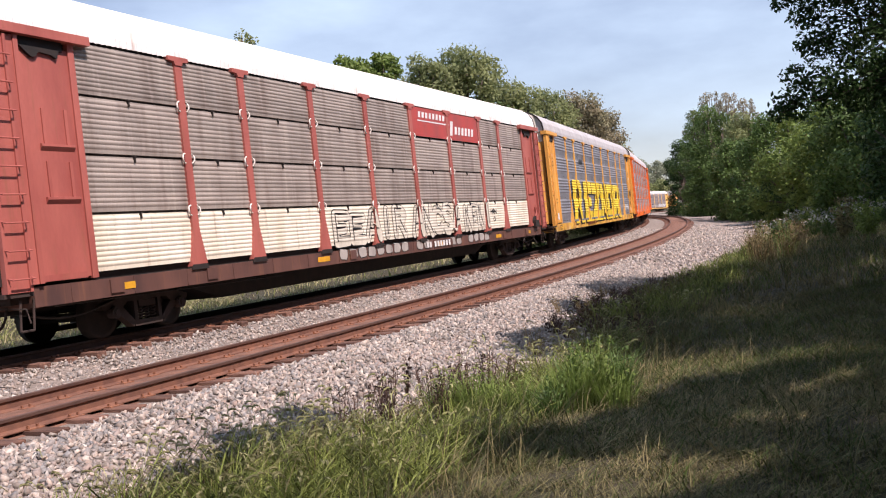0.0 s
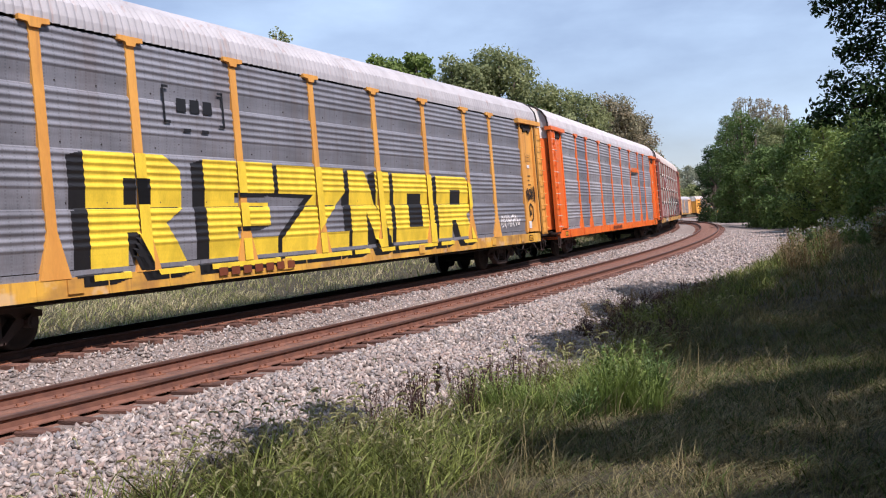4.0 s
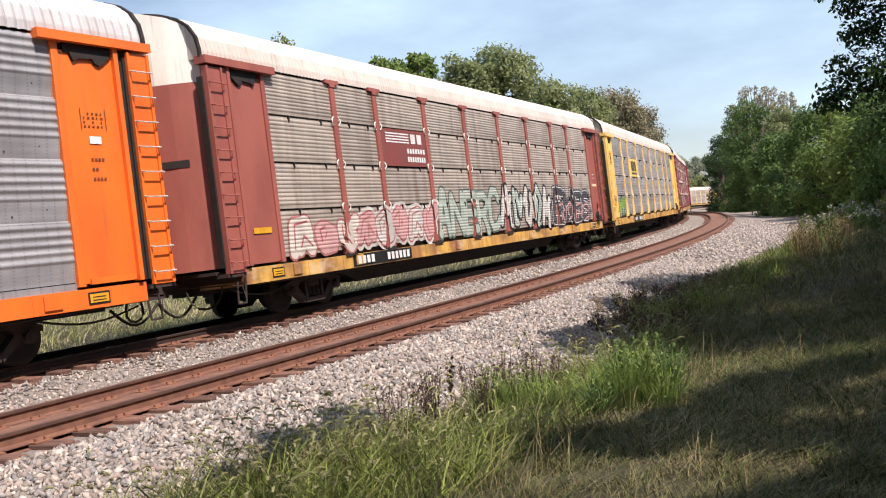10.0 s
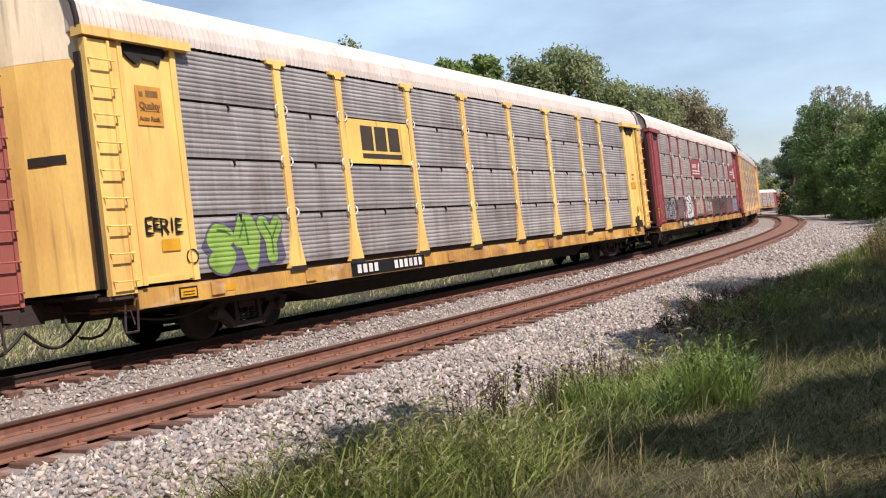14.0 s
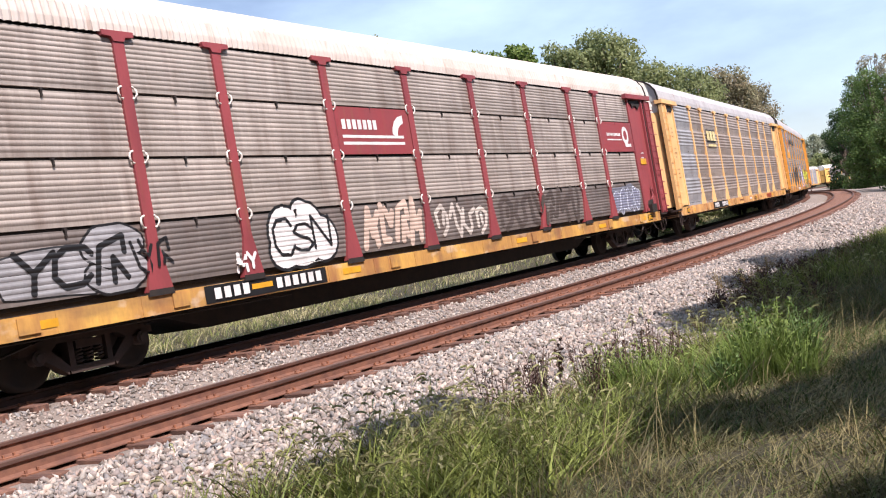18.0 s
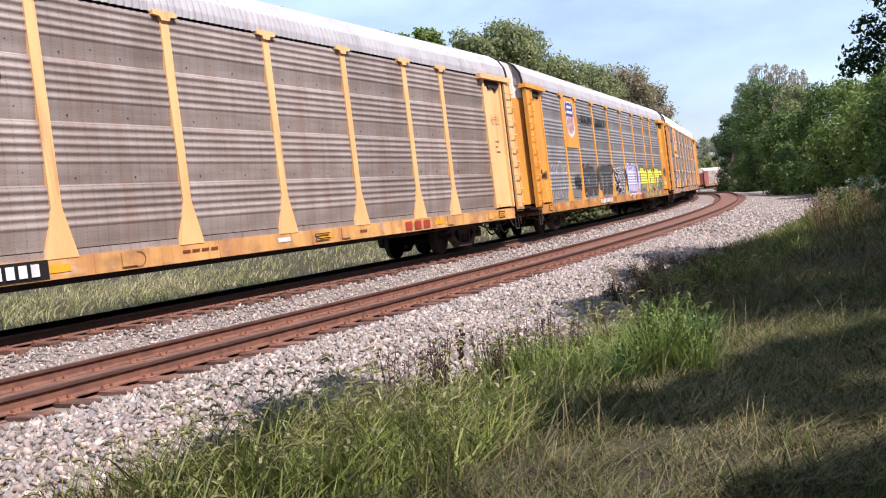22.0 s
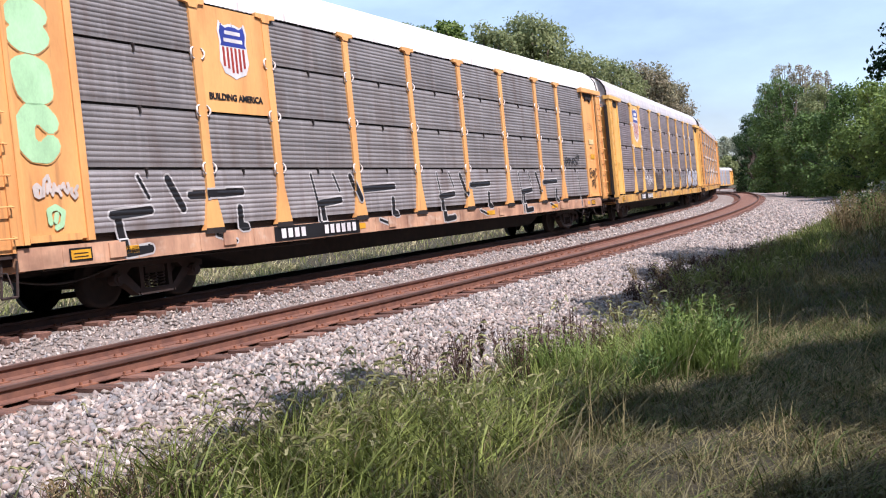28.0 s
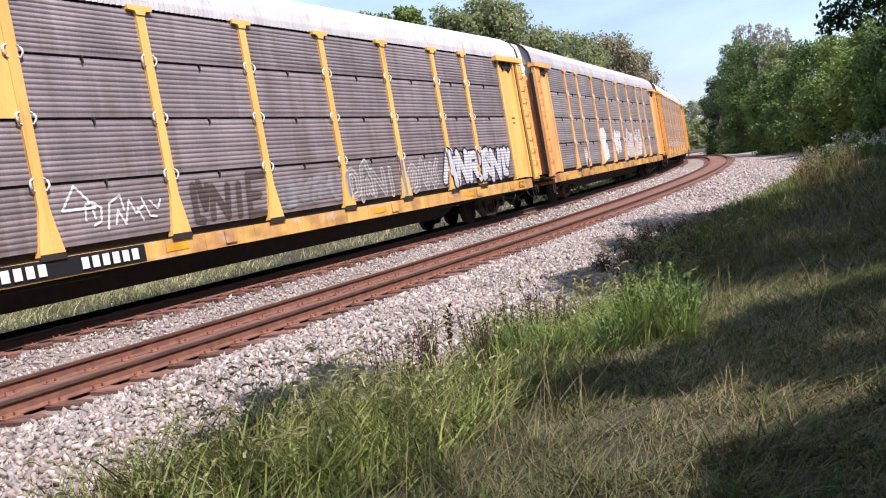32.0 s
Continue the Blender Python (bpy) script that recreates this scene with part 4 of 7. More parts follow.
GLYPHS = {
    "A": [[(0, 0), (0.45, 1), (0.6, 1), (1, 0)], [(0.2, 0.35), (0.8, 0.35)]],
    "C": [[(1, 0.8), (0.75, 1), (0.25, 1), (0, 0.75), (0, 0.25), (0.25, 0), (0.75, 0), (1, 0.2)]],
    "E": [[(1, 1), (0, 1), (0, 0), (1, 0)], [(0, 0.5), (0.75, 0.5)]],
    "I": [[(0.5, 0), (0.5, 1)]],
    "K": [[(0, 0), (0, 1)], [(1, 1), (0.1, 0.5), (1, 0)]],
    "N": [[(0, 0), (0, 1), (1, 0), (1, 1)]],
    "R": [[(0, 0), (0, 1), (0.7, 1), (1, 0.78), (0.7, 0.5), (0.05, 0.5)], [(0.45, 0.5), (1, 0)]],
    "S": [[(1, 0.85), (0.7, 1), (0.25, 1), (0, 0.76), (0.3, 0.55), (0.75, 0.45), (1, 0.22), (0.7, 0), (0.25, 0), (0, 0.15)]],
    "T": [[(0, 1), (1, 1)], [(0.5, 1), (0.5, 0)]],
    "Y": [[(0, 1), (0.5, 0.5), (1, 1)], [(0.5, 0.5), (0.5, 0)]],
    # plain signs that are no letters
    "1": [[(0.1, 0.9), (0, 0.4), (0.35, 0), (0.7, 0.25), (0.55, 0.7), (1, 1)]],
    "2": [[(0, 0.05), (0.3, 1), (0.55, 0.35), (1, 0.75)], [(0.75, 0.6), (0.95, 0)]],
    "3": [[(0.1, 0.2), (0.05, 0.8), (0.5, 1), (0.95, 0.75), (0.85, 0.15), (0.4, 0)], [(0.45, 0.35), (0.5, 0.65)]],
    "4": [[(0, 1), (0.25, 0.1), (0.6, 0)], [(0.45, 0.95), (0.75, 0.4), (1, 0.9)]],
    "5": [[(0.05, 0), (0.2, 0.85), (0.8, 1), (0.95, 0.6)], [(0.5, 0.1), (0.6, 0.55), (1, 0.1)]],
    "6": [[(0, 0.6), (0.35, 1), (0.4, 0.3), (0.8, 0), (1, 0.5), (0.8, 0.95)]],
}


def strokes(lines, r):
    """Outlines of a brush of radius r drawn along lines, with rounded joints."""
    out = []
    for line in lines:
        for (ax, az_), (bx, bz) in zip(line, line[1:]):
            d = math.hypot(bx - ax, bz - az_) or 1
            nx, nz = -(bz - az_) / d * r, (bx - ax) / d * r
            out.append([(ax + nx, az_ + nz), (bx + nx, bz + nz), (bx - nx, bz - nz), (ax - nx, az_ - nz)])
        out += [[(x + r * math.cos(math.pi * k / 5), z + r * math.sin(math.pi * k / 5)) for k in range(10)] for x, z in line]
    return out


def sprayed(car, kind, x0, x1, z0, z1, signs, fill, outline, seed, inner=None, r=0.13, edge=0.055, slant=0.0, back=None, name="graffiti", upper=None):
    """A row of fat sprayed signs: a dark or pale edge, the fill, and thin lines of a third colour on top."""
    rnd = random.Random(seed)
    w = (x1 - x0) / len(signs)
    for k, sign in enumerate(signs):
        a, b = x0 + w * k + r * 0.9, x0 + w * (k + 1) - r * 0.9
        lo, hi = z0 + r + rnd.uniform(-0.05, 0.05), z1 - r + rnd.uniform(-0.1, 0.1)
        jit = 0.03 if sign.isalpha() else 0.09
        lines = [[(a + (b - a) * (x + rnd.uniform(-jit, jit)) + slant * (z - 0.5), lo + (hi - lo) * (z + rnd.uniform(-jit, jit))) for x, z in line] for line in GLYPHS[sign]]
        if back is not None:
            decal(name, strokes(lines, r + edge * 3.2), kind, back, car, 0.002, step=0.03, union=True)
        if outline is not None:
            decal(name, strokes(lines, r + edge), kind, outline, car, 0.006 if fill is not None else 0.014, step=0.02, union=True)
        if fill is not None:
            decal(name, strokes(lines, r), kind, fill[k % len(fill)] if isinstance(fill, list) else fill, car, 0.011, step=0.02, union=True)
        if upper is not None:
            decal(name, strokes(lines, r), kind, upper[0], car, 0.014, step=0.02, union=True, floor=upper[1])
        if inner is not None:
            thin = [[(x + 0.03, z + 0.04) for x, z in line[:3]] for line in lines]
            decal(name, strokes(thin, 0.022), kind, inner, car, 0.016, step=0.02, union=True)


def scrawl(car, kind, x0, x1, z0, z1, count, material, seed, t=0.035, name="graffiti"):
    """Thin sprayed lines in zigzags."""
    rnd = random.Random(seed)
    w = (x1 - x0) / count
    for k in range(count):
        xa = x0 + w * k
        pts = [(xa + rnd.uniform(0.05, 0.95) * w, z0 + (z1 - z0) * (i % 2 * 0.75 + rnd.uniform(0, 0.25))) for i in range(5)]
        polys = []
        for (ax, az_), (bx, bz) in zip(pts, pts[1:]):
            d = math.hypot(bx - ax, bz - az_) or 1
            nx, nz = -(bz - az_) / d * t / 2, (bx - ax) / d * t / 2
            polys.append([(ax + nx, az_ + nz), (bx + nx, bz + nz), (bx - nx, bz - nz), (ax - nx, az_ - nz)])
        for p in polys:
            decal(name, [p], kind, material, car, 0.010)


def shield(car, kind, cx, top, w, h):
    """A shield: white edge, blue head, red and white stripes below."""
    def outline(g):
        a, b = w / 2 + g, h + 2 * g
        t = top + g
        return [(cx - a * 0.86, t), (cx - a * 0.55, t - 0.07 * b), (cx, t - 0.015 * b), (cx + a * 0.55, t - 0.07 * b), (cx + a * 0.86, t), (cx + a, t - 0.16 * b), (cx + a * 0.9, t - 0.35 * b), (cx + a * 0.99, t - 0.7 * b), (cx + a * 0.72, t - 0.9 * b), (cx + a * 0.2, t - 0.965 * b), (cx, t - b), (cx - a * 0.2, t - 0.965 * b), (cx - a * 0.72, t - 0.9 * b), (cx - a * 0.99, t - 0.7 * b), (cx - a * 0.9, t - 0.35 * b), (cx - a, t - 0.16 * b)]
    decal("emblem", [outline(0.05)], kind, WHITE_PAINT, car, 0.030, "white-edged shield emblem")
    o = outline(0.0)
    cut = top - 0.42 * h
    blue = [(x, max(z, cut)) for x, z in o]
    decal("emblem", [blue], kind, flat("emblem_blue", (0.03, 0.05, 0.28)), car, 0.034)
    stripes = []
    for k in range(6):
        xa = cx - w * 0.46 + w * 0.92 * (k + 0.15) / 6
        xb = xa + w * 0.085
        zb = top - h * (0.95 - 0.18 * abs((xa + xb) / 2 - cx) / (w / 2))
        stripes.append(rect(xa, xb, zb, cut - 0.02))
    decal("emblem", stripes, kind, flat("emblem_red", (0.42, 0.03, 0.04)), car, 0.034)
    decal("emblem", [rect(cx - 0.30 * w, cx + 0.30 * w, top - 0.20 * h, top - 0.12 * h), rect(cx - 0.36 * w, cx + 0.36 * w, top - 0.34 * h, top - 0.26 * h)], kind, WHITE_PAINT, car, 0.038)


def words(car, text, x, z, size, material, lift=0.078):
    c = bpy.data.curves.new("slogan", "FONT")
    c.body, c.size, c.extrude, c.align_x, c.resolution_u = text, size, 0.003, "LEFT", 3
    c.offset = 0.035 * size
    c.materials.append(material)
    ob = new("slogan", c)
    ob.parent = car
    ob.matrix_basis = Matrix.Translation((x, -SIDE - lift, z)) @ Matrix.Rotation(math.pi / 2, 4, "X")
    ob["label"] = "painted lettering"


def stencils(car, kind, material, rows=3, x=12.02, z=3.62, box=True):
    """Short lines of unreadable marks on a bay, in a thin box where there is one."""
    rnd = random.Random(int(100 * x + 10 * z) + rows)
    if box:
        decal("stencil", [rect(x, x + 0.5, z, z + 0.36), rect(x + 0.014, x + 0.486, z + 0.014, z + 0.346)], kind, material, car, 0.004)
        for k in range(4):
            decal("stencil", [rect(x + 0.05 + q * 0.085, x + 0.05 + q * 0.085 + rnd.uniform(0.03, 0.06), z + 0.055 + 0.07 * k, z + 0.08 + 0.07 * k) for q in range(5) if rnd.random() < 0.8] or [rect(x + 0.1, x + 0.2, z + 0.1, z + 0.12)], kind, material, car, 0.005)
    for k in range(rows):
        za = z - 0.5 - 0.16 * k
        decal("stencil", [rect(x + 0.12 + q * 0.07, x + 0.165 + q * 0.07, za, za + 0.045) for q in range(rnd.choice((2, 3, 4)))], kind, material, car, 0.004)


def end_plates(car, kind):
    """A yellow plate with a dark edge near each end of the sill."""
    for x in (-12.1, 11.75):
        decal("end_plate", [rect(x, x + 0.42, 0.80, 1.0)], kind, INK, car, 0.010)
        decal("end_plate", [rect(x + 0.03, x + 0.39, 0.83, 0.97)], kind, flat("reflector_yellow", (0.72, 0.36, 0.02)), car, 0.014)
        decal("end_plate", [rect(x + 0.08, x + 0.34, 0.86 + 0.05 * q, 0.875 + 0.05 * q) for q in range(2)], kind, INK, car, 0.018)


def sill_marks(car, kind, x, black=True, yellow=True):
    """Black plate with the car's marks as bars, and yellow reflector strips along the sill."""
    if black:
        decal("number_board", [rect(x, x + 3.0, 0.76, 1.05)], kind, INK, car, 0.010, "black number board")
        lettered_bars(car, kind, x + 0.15, x + 1.0, 0.815, 1.0, 4, WHITE_PAINT, "number_bar", 0.32)
        lettered_bars(car, kind, x + 1.6, x + 2.85, 0.815, 1.0, 6, WHITE_PAINT, "number_bar", 0.32)
    if yellow:
        for xa in (-11.3, -4.6, 2.4, 7.6, 11.0):
            decal("reflector_strip", [rect(xa, xa + 0.55, 0.84, 0.96)], kind, flat("reflector_yellow", (0.72, 0.36, 0.02)), car, 0.009)


# -------- the cars, front to rear
ROOF_WHITE = paint("roof_white", (0.80, 0.79, 0.77), (0.66, 0.64, 0.61), 0.5, 0.06)
ROOF_CREAM = paint("roof_cream", (0.56, 0.50, 0.45), (0.47, 0.41, 0.36), 0.65, 0.08)
ROOF_GREY = paint("roof_grey", (0.40, 0.395, 0.40), (0.32, 0.315, 0.32), 0.6, 0.08)
CAP_WHITE = paint("cap_white", (0.80, 0.77, 0.70), (0.62, 0.57, 0.48), 0.6, 0.08)
OCHRE = paint("sill_ochre", (0.62, 0.36, 0.08), (0.28, 0.12, 0.05), 0.6, 0.2)
CARS = []

# 0: faded red, cream lower panels
red = paint("faded_red", (0.40, 0.115, 0.09), (0.30, 0.075, 0.06))
car = autorack("A", red, paint("rusty_sill", (0.13, 0.06, 0.045), (0.07, 0.035, 0.03)), panel_metal("panel_taupe", (0.40, 0.345, 0.30), (0.24, 0.205, 0.18)), ROOF_WHITE,
               "faded red autorack car, grey-brown panels, cream lower row, white roof", low=paint("cream_panel", (0.74, 0.70, 0.58), (0.60, 0.54, 0.42)), cap=CAP_WHITE, brake=True)
decal("name_board", [rect(1.52, 6.83, 4.22, 5.10)], "A", paint("name_red", (0.42, 0.06, 0.05)), car, 0.030, "red name board")
for turn in (lambda me: me, flip_side):
    for z in (3.28, 2.42):
        part("lock_plate", turn(shared(("lock", z), lambda: Shape().prism([(-1.57, z), (-1.50, z - 0.10), (-1.50, z + 0.05), (-1.57, z + 0.04)], -12.5, -11.8, "x").box(-12.42, -12.36, -1.545, -1.5, z + 0.04, z + 0.62).box(-11.95, -11.89, -1.545, -1.5, z + 0.04, z + 0.62).done("lock_plate", red))), car)
lettered_bars(car, "A", 1.9, 4.0, 4.80, 4.98, 8, WHITE_PAINT, "name_bar", 0.4, slant=0.05)
decal("name_bar", [rect(1.9, 4.3, 4.68, 4.72)], "A", WHITE_PAINT, car, 0.034)
decal("name_bar", [[(4.3, 4.36), (4.52, 4.36), (4.66, 4.84), (4.44, 4.84)]], "A", WHITE_PAINT, car, 0.036)
lettered_bars(car, "A", 4.65, 6.4, 4.42, 4.68, 6, WHITE_PAINT, "name_bar", 0.4, slant=0.08)
bone = flat("sprayed_bone", (0.66, 0.62, 0.52))
chalky = flat("sprayed_dull_white", (0.40, 0.37, 0.34))
for xa, xb, signs in ((-3.7, 0.45, "EEAIR"), (0.8, 4.6, "ANCSA"), (4.85, 7.25, "NENI")):
    sprayed(car, "A", xa, xb, 1.17, 2.08, signs, bone, INK, int(100 - 10 * xa), INK, 0.13, 0.026)
    rnd = random.Random(int(50 + xa * 10))
    for k in range(int((xb - xa) / 0.5)):
        a = xa + 0.1 + 0.5 * k
        if 1.4 < a < 3.4:
            continue
        lobe = blob(rnd, a, a + 0.48, 0.79, 1.10, 10)
        decal("graffiti", [lobe], "A", INK, car, 0.004, step=0.02)
        decal("graffiti", [[(a + 0.24 + (x - a - 0.24) * 0.9, 0.95 + (z - 0.95) * 0.86) for x, z in lobe]], "A", chalky, car, 0.008, step=0.02)
sprayed(car, "A", 7.35, 7.95, 1.72, 1.95, "NAN", None, INK, 15, None, 0.010, 0.008)
decal("graffiti", strokes([[(7.6, 1.55), (7.75, 1.62), (7.85, 1.52), (7.7, 1.45), (7.6, 1.55)]], 0.016), "A", INK, car, 0.008, step=0.02, union=True)
lettered_bars(car, "A", 1.55, 1.95, 0.83, 1.0, 2, WHITE_PAINT, "number_bar", 0.35)
lettered_bars(car, "A", 2.1, 3.4, 0.83, 1.0, 6, WHITE_PAINT, "number_bar", 0.35)
sill_marks(car, "A", 1.0, False)
CARS.append(car)

# 1: yellow with large yellow block shapes
yel = paint("orange_yellow", (0.72, 0.36, 0.07), (0.58, 0.26, 0.05))
car = autorack("B", yel, paint("sill_yellow", (0.70, 0.40, 0.05), (0.45, 0.22, 0.05)), panel_metal("panel_blue_grey", (0.25, 0.26, 0.285), (0.165, 0.17, 0.185), True), ROOF_GREY,
               "orange-yellow autorack car with blue-grey panels and huge yellow graffiti", cap=CAP_WHITE, bolts=True)
spray = flat("sprayed_yellow", (0.86, 0.62, 0.04))
BLOCKS = {
    "R": [(0, 0), (0, 1), (0.8, 1), (0.98, 0.88), (0.98, 0.55), (0.78, 0.43), (1.05, 0), (0.66, 0), (0.46, 0.36), (0.36, 0.36), (0.36, 0)],
    "E": [(0, 0), (0, 1), (1, 1), (1, 0.70), (0.40, 0.70), (0.40, 0.60), (0.90, 0.60), (0.90, 0.38), (0.40, 0.38), (0.40, 0.26), (1, 0.26), (1, 0)],
    "Z": [(0, 0), (0, 0.24), (0.50, 0.70), (0, 0.70), (0, 1), (1, 1), (1, 0.72), (0.52, 0.28), (1.02, 0.28), (1.02, 0)],
    "N": [(0, 0), (0, 1), (0.38, 1), (0.64, 0.5), (0.64, 1), (1, 1), (1, 0), (0.66, 0), (0.36, 0.5), (0.36, 0)],
    "O": [(0, 0), (0, 1), (1, 1), (1, 0)]}
HOLES = {"R": rect(0.36, 0.64, 0.58, 0.80), "O": rect(0.33, 0.67, 0.28, 0.74)}
for sign, xa, xb, top in (("R", -8.2, -5.9, 3.12), ("E", -5.3, -3.1, 3.08), ("Z", -2.95, -0.3, 3.05), ("N", -0.1, 1.9, 3.02), ("O", 2.1, 4.4, 3.0), ("R", 4.65, 7.1, 2.98)):
    place = lambda poly, dx=0.0, dz=0.0: [(xa + (xb - xa) * u + dx, 0.96 + (top - 0.96) * v + dz) for u, v in poly]
    polys = [place(BLOCKS[sign])] + ([place(HOLES[sign])] if sign in HOLES else [])
    for q in range(1, 5):
        decal("graffiti", [place(BLOCKS[sign], -0.085 * q, -0.02 * q)], "B", INK, car, 0.004 + 0.0006 * (5 - q))
    decal("graffiti", polys, "B", spray, car, 0.012, step=0.02)
for xa, xb in ((-6.25, -6.08), (-4.72, -4.55)):
    decal("name_bar", [rect(min(xa, xb) if xa < -5 else xb - 0.05, xa + 0.05 if xa < -5 else xb, 3.72, 4.42), rect(xa, xb, 4.37, 4.42), rect(xa, xb, 3.72, 3.77)], "B", INK, car, 0.012)
lettered_bars(car, "B", -5.95, -4.85, 3.95, 4.2, 3, INK, "name_bar", 0.3, 0.012)
lettered_bars(car, "B", -5.9, -4.9, 3.58, 3.64, 2, INK, "name_bar", 0.6, 0.012)
lettered_bars(car, "B", -5.2, -2.6, 0.82, 0.98, 7, flat("stencil_brown", (0.18, 0.05, 0.02)), "number_bar")
sprayed(car, "B", 9.3, 11.1, 1.36, 1.72, "342561", None, WHITE_PAINT, 3, None, 0.02, 0.012)
sprayed(car, "B", 11.85, 12.7, 2.25, 2.75, "3526", None, INK, 4, None, 0.018, 0.012)
sprayed(car, "B", 12.0, 12.4, 1.5, 2.1, "3", None, INK, 5, None, 0.018, 0.012)
decal("label_plate", [rect(12.12, 12.36, 3.42, 3.54)], "B", WHITE_PAINT, car, 0.006)
decal("label_plate", [rect(11.9, 12.15, 1.25, 1.5), rect(-12.35, -12.05, 1.25, 1.55)], "B", WHITE_PAINT, car, 0.006)
stencils(car, "B", INK, 2, -12.4, 2.65, False)
stencils(car, "B", INK, 3, -12.5, 4.5, False)
CARS.append(car)

# 2: bright orange, light grey panels
orange = paint("bright_orange", (0.80, 0.165, 0.02), (0.66, 0.125, 0.02), 0.45, 0.08)
car = autorack("B", orange, orange, panel_metal("panel_silver", (0.36, 0.36, 0.37), (0.24, 0.24, 0.255), True, 0.16), paint("roof_pale", (0.50, 0.49, 0.49), (0.40, 0.39, 0.39), 0.6),
               "bright orange autorack car with silver-grey perforated panels", bolts=True, rung=PALE_RUNG, odd=((1, 7), panel_metal("panel_steel_blue", (0.27, 0.285, 0.32), (0.20, 0.21, 0.24), True)), cap=CAP_WHITE)
decal("name_bar", [[(x, 3.93), (x + 0.5, 3.93), (x + 0.58, 4.17), (x + 0.08, 4.17)] for x in (4.5, 5.08, 5.66, 6.24)], "B", orange, car, 0.034)
decal("name_bar", [[(4.35, 3.87), (6.85, 3.85), (6.85, 3.84), (4.3, 3.74)]], "B", INK, car, 0.034)
CARS.append(car)

decal("label_plate", [rect(12.15, 12.38, 3.4, 3.52)], "B", WHITE_PAINT, CARS[2], 0.006)
lettered_bars(CARS[2], "B", -2.2, 0.2, 0.82, 0.99, 6, flat("stencil_brown", (0.18, 0.05, 0.02)), "number_bar", 0.4)

# 3: brown-red with a patchwork of graffiti
brown = paint("brown_red", (0.33, 0.10, 0.075), (0.25, 0.07, 0.055))
car = autorack("A", brown, OCHRE, panel_metal("panel_beige", (0.44, 0.385, 0.325), (0.27, 0.225, 0.185)), ROOF_CREAM, "brown-red autorack car with beige-grey panels and a row of graffiti", cap=CAP_WHITE, brake=True, latches=2)
decal("name_board", [rect(-6.83, -4.29, 3.2, 4.18)], "A", paint("board_maroon", (0.22, 0.05, 0.04)), car, 0.030, "maroon name board")
decal("name_bar", [rect(-6.6, -5.3, 3.82 + 0.075 * k, 3.855 + 0.075 * k) for k in range(4)], "A", WHITE_PAINT, car, 0.034)
lettered_bars(car, "A", -5.25, -4.5, 3.82, 4.08, 2, WHITE_PAINT, "name_bar")
lettered_bars(car, "A", -5.5, -4.4, 3.55, 3.68, 7, WHITE_PAINT, "name_bar")
lettered_bars(car, "A", -5.5, -4.4, 3.32, 3.46, 8, WHITE_PAINT, "name_bar")
faded = flat("sprayed_faded", (0.52, 0.50, 0.46))
cream_spray, rose = flat("sprayed_cream", (0.58, 0.52, 0.46)), flat("sprayed_rose", (0.36, 0.14, 0.13))
crimson, pink, mint = flat("sprayed_crimson", (0.38, 0.09, 0.10)), flat("sprayed_pink", (0.52, 0.30, 0.29)), flat("sprayed_mint", (0.36, 0.43, 0.37))
pine, charcoal = flat("sprayed_pine", (0.10, 0.125, 0.10)), flat("sprayed_charcoal", (0.06, 0.06, 0.065))
sprayed(car, "A", -11.4, -8.4, 1.15, 2.0, "531", [cream_spray, pink], rose, 21, crimson, 0.17, 0.05)
sprayed(car, "A", -8.5, -4.1, 1.15, 2.15, "53651", [pink, faded], crimson, 22, rose, 0.15, 0.04, 0.1, faded)
sprayed(car, "A", -4.1, 0.8, 1.15, 2.55, "ANERC", mint, pine, 23, faded, 0.13, 0.06, 0.1, None)
sprayed(car, "A", 0.9, 6.0, 1.12, 2.6, "24632", [faded, mint], INK, 24, WHITE_PAINT, 0.14, 0.09, 0.3, None)
decal("graffiti", [blob(random.Random(26), 6.2, 11.45, 1.16, 2.2, 26)], "A", charcoal, car, 0.002, step=0.02)
sprayed(car, "A", 6.3, 11.3, 1.16, 2.5, "ENES", charcoal, WHITE_PAINT, 25, None, 0.155, 0.032, 0.2, charcoal)
sprayed(car, "A", 6.5, 11.2, 1.22, 1.95, "5353", None, pink, 27, None, 0.03, 0.012, 0.2)
for k in range(7):
    decal("graffiti", [rect(10.9, 11.5, 1.2 + 0.13 * k, 1.225 + 0.13 * k), rect(6.1, 6.55, 1.25 + 0.14 * k, 1.275 + 0.14 * k)], "A", pink, car, 0.008, step=0.02)
sill_marks(car, "A", -8.9, True, False)
decal("warning_strip", [rect(-12.55, -11.95, 1.72, 1.84)], "A", flat("reflector_yellow", (0.8, 0.55, 0.1)), car, 0.010)
decal("warning_strip", [rect(11.9, 12.6, 2.62, 2.73)], "A", flat("strip_cream", (0.72, 0.62, 0.38)), car, 0.010)
decal("label_plate", [rect(11.2, 11.66, 0.78, 1.04)], "A", WHITE_PAINT, car, 0.016)
for k in range(4):
    decal("label_plate", [rect(11.225 + 0.215 * (k % 2), 11.42 + 0.215 * (k % 2), 0.80 + 0.115 * (k // 2), 0.90 + 0.115 * (k // 2))], "A", charcoal, car, 0.020)
CARS.append(car)

# 4: pale yellow
pale = paint("pale_yellow", (0.84, 0.58, 0.17), (0.70, 0.42, 0.13))
car = autorack("A", pale, OCHRE, panel_metal("panel_grey", (0.40, 0.375, 0.36), (0.25, 0.235, 0.225)), ROOF_CREAM, "pale yellow autorack car with weathered grey panels and cream roof", cap=paint("cap_cream", (0.82, 0.70, 0.50)), brake=True)
